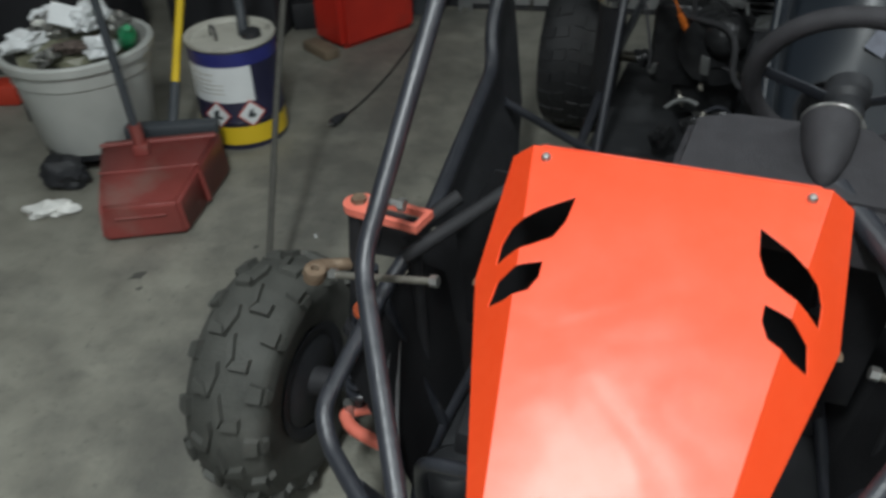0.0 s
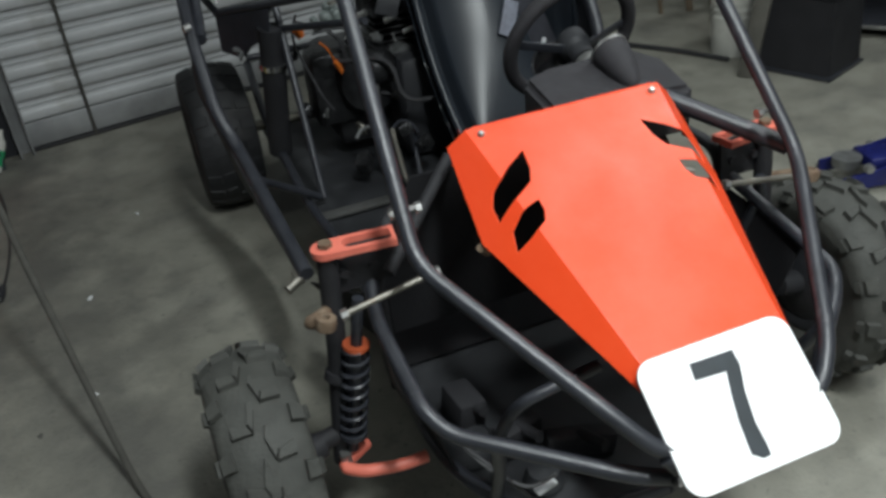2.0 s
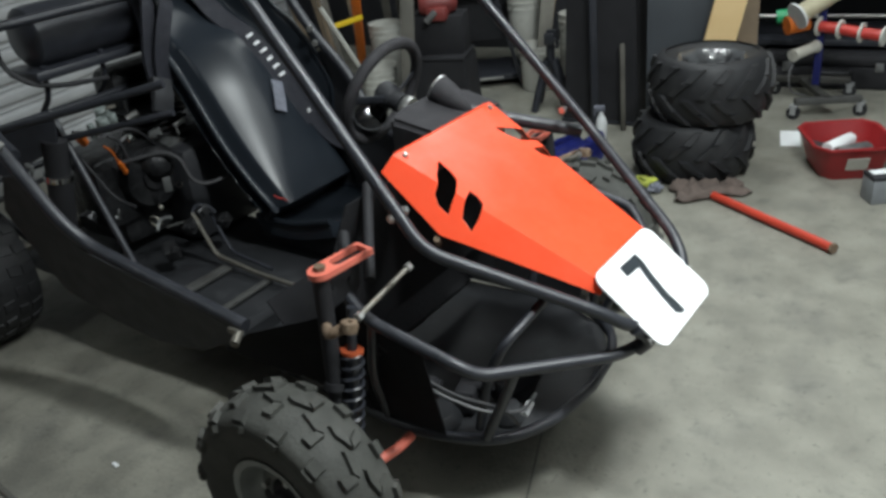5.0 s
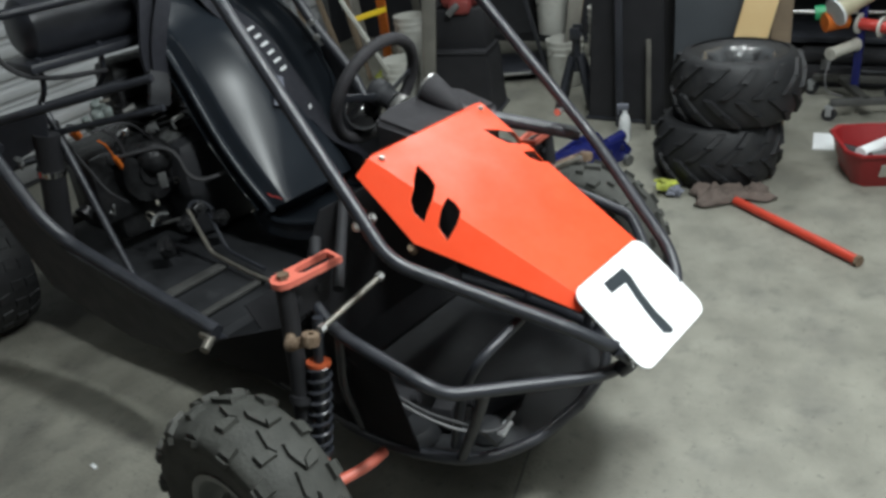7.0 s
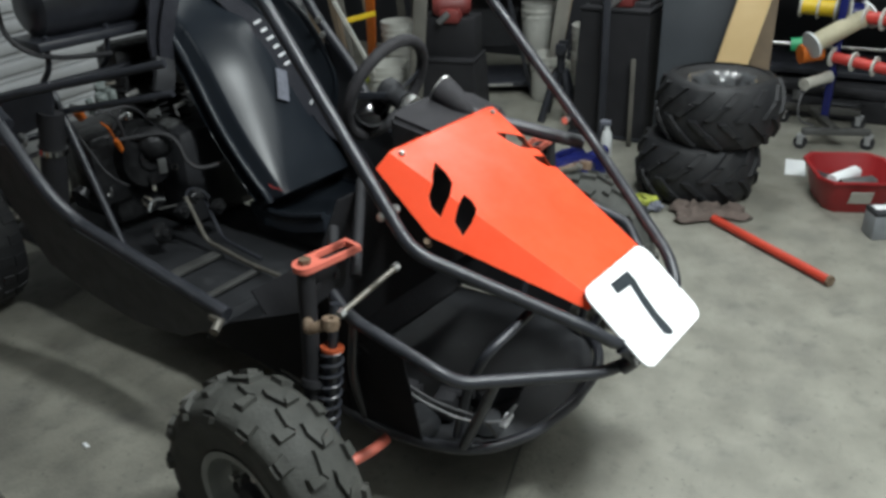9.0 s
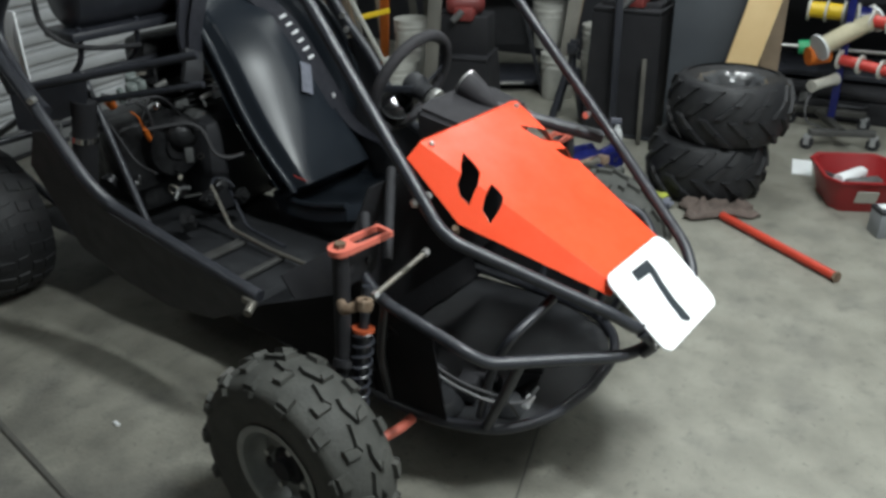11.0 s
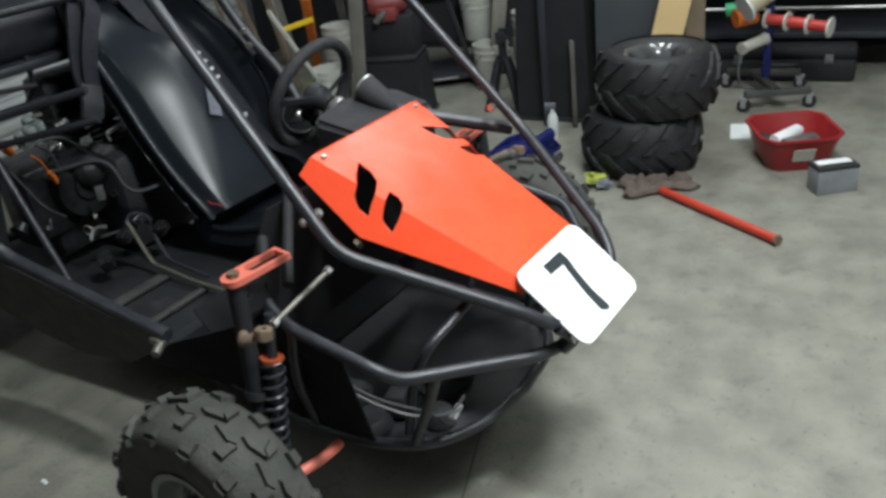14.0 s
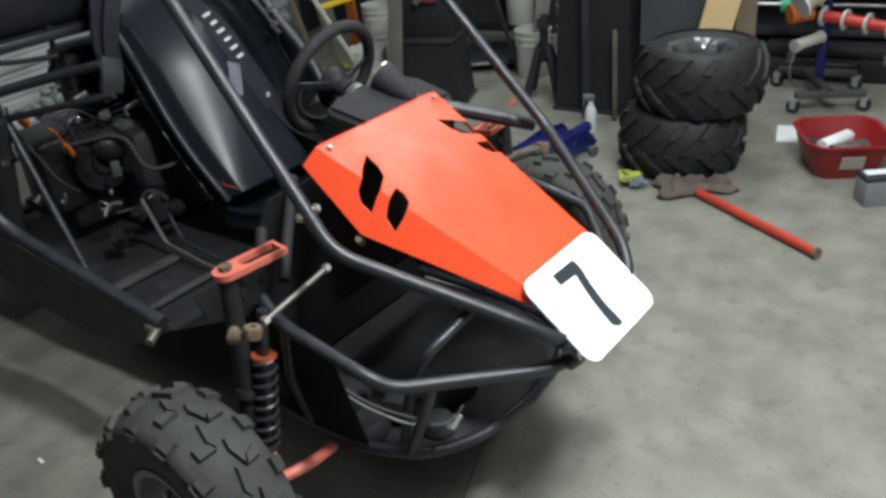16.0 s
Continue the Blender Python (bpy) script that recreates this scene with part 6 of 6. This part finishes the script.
part("post", bm, M_BLUE, tro, "blue square post")


def spool(p, q, r, core, n_flange, core_mat, flange_mat, rod=None, name="spool", label="tape spool on a rod"):
    p, q = Vector(p), Vector(q)
    bm = nb()
    cyl(bm, p, q, core, seg=20)
    s = part(name, bm, core_mat, tro, label)
    for i in range(n_flange):
        c = p.lerp(q, i / max(1, n_flange - 1))
        bm = nb()
        d = (q - p).normalized() * 0.005
        cyl(bm, c - d, c + d, r, seg=24)
        part("flange", bm, flange_mat, s)
    return s


spool((2.83, -0.165, 0.393), (2.78, -0.46, 0.372), 0.046, 0.026, 4, M_PINKTAPE, M_PALE, label="red tape spools with white flanges")
spool((2.73, -0.085, 0.46), (2.95, -0.26, 0.58), 0.066, 0.044, 2, M_CREAM, M_PAPER, label="large cream cable spool")
spool((2.68, -0.095, 0.284), (2.83, -0.16, 0.295), 0.030, 0.026, 2, M_LID, M_LID, label="small grey cable spool")
spool((2.78, -0.03, 0.40), (2.84, -0.10, 0.41), 0.045, 0.045, 2, M_CORD, M_CORD, label="orange cable spool")
spool((2.93, 0.06, 0.405), (2.95, 0.0, 0.41), 0.035, 0.035, 2, M_GREEN, M_GREEN, label="green cable spool")
spool((3.0, 0.06, 0.585), (3.02, -0.10, 0.58), 0.055, 0.04, 3, M_YELLOW, M_PALE, label="yellow cable spool")
spool((2.93, -0.18, 0.585), (2.95, -0.24, 0.583), 0.062, 0.05, 2, M_BLUE, M_PALE, label="blue cable spool")
spool((2.92, -0.26, 0.575), (2.88, -0.50, 0.57), 0.052, 0.03, 4, M_PINKTAPE, M_PALE, label="red cable spools")
bm = nb()
tube(bm, [(2.69, -0.10, 0.26), (2.63, -0.09, 0.20), (2.62, -0.11, 0.12), (2.66, -0.17, 0.10)], 0.0035, 0.05, 8)
part("loose_cable", bm, M_WIRE, tro)
# black shelf behind, with bright rods
shelf = thing("shelf_rack", "black steel shelving with bright rods against the wall", "shelving", ROOM @ at(3.32, -0.55))
for z in (0.22, 0.62, 1.05):
    bm = nb()
    box(bm, (0, -0.2, z), (0.42, 2.1, 0.03), None, 0.004)
    part("shelf", bm, M_BLACK, shelf)
for y in (-1.22, 0.82):
    for x in (-0.19, 0.19):
        bm = nb()
        box(bm, (x, y, 0.75), (0.04, 0.04, 1.5), None, 0.003)
        part("upright", bm, M_BLACK, shelf)
for z in (0.37, 0.66):
    bm = nb()
    cyl(bm, (-0.25, -1.2, z), (-0.25, 0.8, z), 0.009, seg=12)
    part("rod", bm, M_STEEL, shelf, "bright steel rod")
case = thing("black_case", "black tool case on the floor under the shelving", "case", ROOM @ at(3.2, -0.75))
bm = nb()
box(bm, (0, 0, 0.06), (0.36, 0.7, 0.12), None, 0.02)
part("body", bm, M_MATT, case)
bm = nb()
box(bm, (0, 0, 0.152), (0.36, 0.7, 0.06), None, 0.02)
part("lid", bm, M_MATT, case)
bm = nb()
tube(bm, [(-0.18, -0.09, 0.10), (-0.215, -0.08, 0.10), (-0.215, 0.08, 0.10), (-0.18, 0.09, 0.10)], 0.009, 0.02, 8)
part("handle", bm, M_DARK, case)
for y in (-0.22, 0.22):
    bm = nb()
    box(bm, (-0.184, y, 0.12), (0.012, 0.04, 0.05), None, 0.003)
    part("latch", bm, M_ALU, case)

# red tub with cans, paper, battery
tub = thing("red_tub", "dark red plastic tub holding tins, with a paper sticker", "tub", pose(2.06, -0.485, 0.0, 0, 0, 30) @ Matrix.Scale(0.93, 4))
bm = nb()
oct_lo = [(-0.135, -0.09), (-0.09, -0.125), (0.09, -0.125), (0.135, -0.09), (0.135, 0.09), (0.09, 0.125), (-0.09, 0.125), (-0.135, 0.09)]
rings = []
for k, z in ((1.0, 0.0), (1.02, 0.005), (1.32, 0.145), (1.40, 0.147), (1.40, 0.157), (1.28, 0.155), (1.0, 0.014)):
    rings.append([bm.verts.new((x * k, y * k, z)) for x, y in oct_lo])
bm.faces.new(rings[0][::-1])
bm.faces.new(rings[-1])
for a, b in zip(rings, rings[1:]):
    for i in range(8):
        bm.faces.new((a[i], a[(i + 1) % 8], b[(i + 1) % 8], b[i]))
part("body", bm, M_REDTUB, tub, "", 50)
bm = nb()
slab(bm, [(-0.152, -0.045, 0.05), (-0.152, 0.045, 0.05), (-0.178, 0.045, 0.11), (-0.178, -0.045, 0.11)], 0.003)
part("sticker", bm, M_LID, tub, "pale printed sticker")
for x, y, z, tn, r, ln, ma in ((2.07, -0.46, 0.098, 70, 0.027, 0.17, M_PAPER), (2.03, -0.52, 0.088, 50, 0.03, 0.15, M_ALU), (2.10, -0.40, 0.05, -20, 0.03, 0.15, M_DARK)):
    bm = nb()
    lathe(bm, [(0, -ln / 2), (r * 0.92, -ln / 2), (r, -ln / 2 + 0.006), (r, ln / 2 - 0.01), (r * 0.6, ln / 2 + 0.01), (0, ln / 2 + 0.012)], None, 20)
    solid("spray_can", bm, ma, "spray can lying in the red tub", "spray can", pose(x, y, z, 90, 0, tn))
bm = nb()
box(bm, (0, 0, 0), (0.20, 0.085, 0.003))
solid("paper_sheet", bm, M_PAPER, "white sheet of card lying on the floor beside the red tub", "card", pose(2.315, -0.205, 0.003, 0, 0, 16))
bat = thing("battery", "grey sealed lead battery with a dark top on the floor", "battery", pose(1.80, -0.695, 0, 0, 0, -52) @ Matrix.Scale(0.86, 4))
bm = nb()
box(bm, (0, 0, 0.055), (0.18, 0.10, 0.11), None, 0.004)
part("case", bm, M_BATT, bat)
bm = nb()
box(bm, (0, 0, 0.119), (0.182, 0.102, 0.018), None, 0.003)
part("top", bm, M_DARK, bat)
bm = nb()
box(bm, (0, 0.01, 0.130), (0.15, 0.045, 0.004), None, 0.001)
part("sticker", bm, M_PAPER, bat)

# red bar and rag
bm = nb()
b0, b1 = Vector((1.545, -0.12, 0.019)), Vector((1.278, -0.622, 0.019))
cyl(bm, b0, b1, 0.0165, seg=18)
bar = solid("steel_bar", bm, M_REDBAR, "red painted steel tube lying on the floor", "bar")
bm = nb()
d = (b1 - b0).normalized()
cyl(bm, b1, b1 + d * 0.012, 0.02, seg=6)
part("end_nut", bm, M_RUST, bar)
bm = nb()
NR = 26
gr = []
for j in range(NR + 1):
    row = []
    for i in range(NR + 1):
        a, b = -1 + 2 * i / NR, -1 + 2 * j / NR
        k = math.sqrt(1 - 0.4 * a * a) * (1 + 0.25 * noise.noise(Vector((a * 2, b * 2, 5))))
        h = 0.006 + 0.055 * abs(noise.noise(Vector((a * 2.3, b * 2.6, 1.5)))) + 0.03 * abs(noise.noise(Vector((a * 6, b * 6, 3.5))))
        h *= max(0.0, 1 - max(abs(a), abs(b)) ** 4)
        row.append(bm.verts.new((a * 0.18 * k, b * (0.082 - 0.035 * math.exp(-((a - 0.15) / 0.28) ** 2)) * k, 0.003 + h)))
    gr.append(row)
for j in range(NR):
    for i in range(NR):
        bm.faces.new((gr[j][i], gr[j][i + 1], gr[j + 1][i + 1], gr[j + 1][i]))
rag = solid("rag", bm, M_RAG, "brown oily rag dropped over the end of the bar", "rag", pose(1.60, -0.085, 0.008, 0, 0, -52), sharp=60)
sol = rag.modifiers.new("cloth", "SOLIDIFY")
sol.thickness = 0.004
crumple("glove", 1.545, 0.155, 0.035, (0.075, 0.05, 0.03), 9.3, M_LIME, "lime and grey work glove lying on the floor", "glove", turn=-30)
crumple("glove", 1.52, 0.115, 0.025, (0.04, 0.035, 0.025), 2.3, M_PADGREY, "grey cuff of a work glove on the floor", "glove", turn=-30)

# trolley jack with a bottle on it
jack = thing("trolley_jack", "low blue steel trolley jack with a bare metal saddle", "trolley jack", frame_axes((1.33, 0.63, 0), (0.97, -0.25, 0), (0.25, 0.97, 0)) @ Matrix.Diagonal((0.85, 0.85, 0.85, 1)))
for y in (-0.09, 0.09):
    bm = nb()
    prism(bm, [(0.0, 0.03), (0.10, 0.025), (0.52, 0.035), (0.56, 0.07), (0.50, 0.14), (0.36, 0.15), (0.10, 0.085), (0.0, 0.075)], 0.012, Matrix.Rotation(radians(90), 4, "X") @ pose(0, 0, -y))
    part("side_plate", bm, M_BLUE, jack)
bm = nb()
box(bm, (0.30, 0, 0.10), (0.36, 0.14, 0.05), None, 0.012)
part("lift_arm", bm, M_BLUE, jack)
bm = nb()
cyl(bm, (0.06, 0, 0.08), (0.06, 0, 0.12), 0.05, 0.055, seg=20)
part("saddle", bm, M_ALU, jack, "bare metal saddle")
bm = nb()
cyl(bm, (0.48, 0, 0.10), (0.60, 0, 0.115), 0.028, seg=16)
part("handle_socket", bm, M_BLUE, jack)
for x in (0.04, 0.52):
    for y in (-0.11, 0.11):
        bm = nb()
        cyl(bm, (x, y - 0.012, 0.028), (x, y + 0.012, 0.028), 0.028, seg=16)
        part("wheel", bm, M_ALU, jack)
for x, y in ((0.10, -0.09), (0.22, -0.09), (0.40, -0.09), (0.49, -0.09), (0.22, 0.10), (0.45, 0.10)):
    bm = nb()
    cyl(bm, (x, y - 0.012, 0.10), (x, y + 0.012, 0.10), 0.017, seg=12)
    part("pin", bm, M_STEEL, jack)
sb = thing("spray_bottle", "white spray bottle with a grey trigger standing by the jack", "bottle", pose(1.99, 0.58, 0.0, 0, 0, 20) @ Matrix.Scale(0.74, 4))
bm = nb()
lathe(bm, [(0, 0), (0.033, 0.0), (0.036, 0.01), (0.036, 0.12), (0.028, 0.16), (0.015, 0.18), (0.015, 0.20), (0, 0.20)], None, 22)
part("bottle", bm, M_PAPER, sb)
bm = nb()
box(bm, (0, 0.012, 0.222), (0.028, 0.07, 0.04), None, 0.008)
box(bm, (0, 0.04, 0.195), (0.012, 0.012, 0.05), None, 0.004)
part("trigger", bm, M_PADGREY, sb)

# ---------------------------------------------------------------- machine stands, buckets and timbers


def bucket(x, y, z=0.0, label="white plastic bucket standing on the floor"):
    b = thing("bucket", label, "bucket", at(x, y, z) @ Matrix.Scale(0.70, 4), group="white buckets")
    bm = nb()
    lathe(bm, [(0, 0.002), (0.125, 0.0), (0.128, 0.008), (0.140, 0.25), (0.146, 0.252), (0.146, 0.27), (0.141, 0.272), (0.142, 0.305), (0.150, 0.307), (0.150, 0.32), (0.143, 0.322), (0.145, 0.355), (0.150, 0.357), (0.150, 0.37), (0.141, 0.37), (0.122, 0.02), (0, 0.018)], None, 36)
    part("body", bm, M_PALE, b, "", 45)
    bm = nb()
    tube(bm, [(0.15 * math.cos(k), 0.15 * math.sin(k), 0.30 - 0.13 * math.sin(k) if k <= math.pi else 0.3) for k in (math.pi * i / 14 for i in range(15))], 0.003, 0, 7)
    part("bail_handle", bm, M_RODGREY, b, "thin wire handle")
    return b


bucket(1.935, 1.885, 0.03, "white plastic bucket with a pipe standing in it")
bucket(1.935, 1.885, 0.0, "white plastic bucket nested under another on the floor")
bucket(2.67, 1.31, label="white plastic bucket holding timber offcuts")
bucket(2.41, 2.20, 0.14, "white plastic bucket nested on another bucket")
bucket(2.41, 2.20, 0.0, "white plastic bucket beside the brooms")
bucket(2.87, 1.50, 0.235, "white plastic bucket on the low shelf of the bench")
bucket(2.84, 1.14, 0.0, "white plastic bucket standing under another by the wall")
bucket(2.84, 1.14, 0.15, "white plastic bucket stacked by the wall")


def leaning(x0, y0, x1, y1, z1, w, t, ma, name, label, cat="timber", z0=0.0):
    a, b = Vector((x0, y0, z0)), Vector((x1, y1, z1))
    d = b - a
    bm = nb()
    box(bm, (d.length / 2, 0, 0), (d.length, w, t), frame_axes(a, d, d.cross(Vector((0.85, 0.5, 0)))), 0.003)
    return solid(name, bm, ma, label, cat)


def machine_stand(x, y, turn, w, d, h, head, label):
    """A sheet-steel pedestal with a small red machine head."""
    s = thing("machine_stand", label, "machine stand", at(x, y, 0, turn), group="machine stands")
    bm = nb()
    lo, hi = [(-w / 2, -d / 2), (w / 2, -d / 2), (w / 2, d / 2), (-w / 2, d / 2)], 0.90
    a = [bm.verts.new((p, q, 0.012)) for p, q in lo]
    b = [bm.verts.new((p * hi, q * hi, h)) for p, q in lo]
    bm.faces.new(a[::-1])
    bm.faces.new(b)
    for i in range(4):
        bm.faces.new((a[i], a[(i + 1) % 4], b[(i + 1) % 4], b[i]))
    bmesh.ops.bevel(bm, geom=list(bm.edges), offset=0.008, segments=2, affect="EDGES")
    part("pedestal", bm, M_MATT, s, "black sheet-steel pedestal")
    bm = nb()
    box(bm, (0, 0, 0.010), (w * 1.06, d * 1.06, 0.018), None, 0.003)
    part("base_plate", bm, M_BLACK, s)
    bm = nb()
    box(bm, (0, 0, h + 0.008), (w * 0.90, d * 0.90, 0.016), None, 0.004)
    part("table", bm, M_MATT, s)
    bm = nb()
    box(bm, (0, d * 0.1, (h + head) / 2), (w * 0.8, d * 0.6, head - h), None, 0.01)
    part("column", bm, M_MATT, s)
    bm = nb()
    lathe(bm, [(0, -0.10), (0.04, -0.098), (0.055, -0.08), (0.06, -0.05), (0.06, 0.05), (0.052, 0.085), (0.035, 0.10), (0, 0.10)], pose(0.01, 0, head + 0.055, 0, 90, 20), 20)
    box(bm, (0.02, -0.03, head + 0.01), (0.11, 0.12, 0.07), None, 0.018)
    m = part("motor_head", bm, M_MAROON, s, "dull maroon motor housing")
    bm = nb()
    cyl(bm, (-0.03, -0.10, head - 0.02), (0.02, -0.085, head + 0.03), 0.018, seg=14)
    part("knob", bm, M_ALU, m)
    return s


machine_stand(2.07, 1.555, -69, 0.364, 0.30, 0.335, 0.55, "black pedestal machine stand with a maroon motor head")
machine_stand(2.36, 0.72, -82, 0.38, 0.28, 0.62, 0.66, "black pedestal machine stand with a maroon head behind the tyres")
# black bench with pale edge strip between them
bench = thing("steel_bench", "black steel bench with a pale strip along its low shelf", "bench", at(2.74, 1.74, 0, -54))
for z, t in ((0.055, 0.03), (0.66, 0.04)):
    bm = nb()
    box(bm, (0, 0, z), (0.85, 0.42, t), None, 0.004)
    part("shelf" if z < 0.5 else "top", bm, M_BLACK, bench)
for x in (-0.40, 0.40):
    for y in (-0.18, 0.18):
        bm = nb()
        box(bm, (x, y, 0.33), (0.045, 0.045, 0.66), None, 0.003)
        part("leg", bm, M_MATT, bench)
bm = nb()
box(bm, (-0.01, -0.215, 0.055), (0.25, 0.008, 0.014), None, 0.002)
part("edge_strip", bm, M_STEEL, bench, "bright edge strip")
bm = nb()
box(bm, (0, 0.17, 0.42), (0.82, 0.02, 0.44))
part("back_panel", bm, M_DARK, bench)
leaning(1.775, 1.58, 1.935, 1.63, 0.68, 0.07, 0.03, M_DIMWOOD, "grey_timber", "grey timber prop leaning on the machine stand")
leaning(2.68, 1.30, 2.78, 1.24, 0.85, 0.075, 0.03, M_GREYWOOD, "timber_offcut", "grey timber offcut standing in a bucket", z0=0.02)
leaning(2.66, 1.29, 2.84, 1.24, 0.80, 0.05, 0.02, M_OLDWOOD, "timber_offcut", "brown timber offcut standing in a bucket", z0=0.02)
leaning(2.656, 1.40, 2.44, 1.44, 0.62, 0.022, 0.022, M_BLACK, "prop_bar", "black steel bar leaning against the bench", "bar")
leaning(1.93, 1.86, 1.63, 1.95, 0.66, 0.02, 0.02, M_PALE, "white_pipe", "thin white pipe standing in a bucket", "pipe", z0=0.06)
leaning(2.20, 2.55, 2.15, 2.95, 1.2, 0.03, 0.03, M_OLDWOOD, "broom", "brown broom handle leaning against the door frame", "broom")
leaning(2.33, 2.52, 2.42, 2.9, 1.2, 0.025, 0.025, M_OLDWOOD, "broom", "brown broom handle leaning against the door frame", "broom")
leaning(2.05, 2.60, 1.98, 2.92, 1.2, 0.02, 0.02, M_OLDWOOD, "broom", "thin brown broom handle leaning against the door", "broom")
leaning(2.47, 2.48, 2.10, 2.13, 0.62, 0.05, 0.03, M_CORD, "orange_handle", "orange tool handle leaning in the corner", "tool")
leaning(1.898, 2.152, 2.10, 2.10, 0.505, 0.028, 0.02, M_YELLOW, "yellow_handle", "yellow tool handle lying across the brooms", "tool", z0=0.49)
leaning(2.62, 2.2, 2.75, 2.4, 1.2, 0.05, 0.04, M_DIMWOOD, "timber_post", "grey timber post standing in the corner")
leaning(2.17, 0.55, 2.20, 0.57, 0.42, 0.022, 0.022, M_DIMWOOD, "timber_prop", "grey timber prop beside the machine stand")
leaning(2.165, 0.70, 2.17, 0.71, 0.85, 0.034, 0.034, M_BLACK, "steel_post", "black steel post standing before the machine stand", "post")
leaning(2.78, 2.98, 2.76, 3.22, 1.3, 0.09, 0.025, M_GREYWOOD, "grey_plank", "grey plank leaning beside the door guide", "plank")
leaning(2.56, 2.80, 2.60, 3.15, 1.25, 0.022, 0.022, M_OLDWOOD, "broom", "dark broom handle leaning in the corner", "broom")
leaning(2.70, 2.66, 2.86, 2.98, 1.25, 0.04, 0.03, M_OLDWOOD, "brown_board", "dark brown board leaning in the corner", "board")
leaning(2.90, 2.55, 3.05, 2.80, 1.2, 0.05, 0.03, M_DIMWOOD, "brown_board", "dusty brown board leaning in the corner", "board")
leaning(2.48, 2.66, 2.52, 2.98, 1.2, 0.012, 0.012, M_STEEL, "steel_rod", "thin bright steel rod leaning in the corner", "rod")
leaning(3.02, 2.30, 3.12, 2.48, 1.2, 0.06, 0.03, M_OLDWOOD, "brown_board", "dark brown board leaning in the corner", "board")
crumple("glove", 2.35, 2.44, 0.03, (0.07, 0.05, 0.03), 5.2, M_LIME, "lime work glove on the floor by the buckets", "glove", turn=20)
# jack stand in front of the bucket
js = thing("jack_stand", "dark steel jack stand with a forked saddle", "jack stand", at(2.38, 1.06, 0, 20))
for a in (45, 135, 225, 315):
    bm = nb()
    cyl(bm, (0.12 * math.cos(radians(a)), 0.12 * math.sin(radians(a)), 0.0), (0.03 * math.cos(radians(a)), 0.03 * math.sin(radians(a)), 0.26), 0.02, seg=10)
    part("leg", bm, M_BLACK, js)
bm = nb()
cyl(bm, (0, 0, 0.18), (0, 0, 0.36), 0.022, seg=14)
part("post", bm, M_BLACK, js)
bm = nb()
box(bm, (0, 0, 0.36), (0.10, 0.05, 0.02), None, 0.004)
box(bm, (-0.045, 0, 0.385), (0.015, 0.05, 0.05), None, 0.004)
box(bm, (0.045, 0, 0.385), (0.015, 0.05, 0.05), None, 0.004)
part("saddle", bm, M_BLACK, js)
bm = nb()
tube(bm, [(1.50, 2.38, 0.012), (1.62, 2.22, 0.012), (1.74, 2.02, 0.012), (1.84, 1.78, 0.012)], 0.012, 0.1, 8)
solid("air_hose", bm, M_HOSE, "dark air hose lying on the floor", "hose")
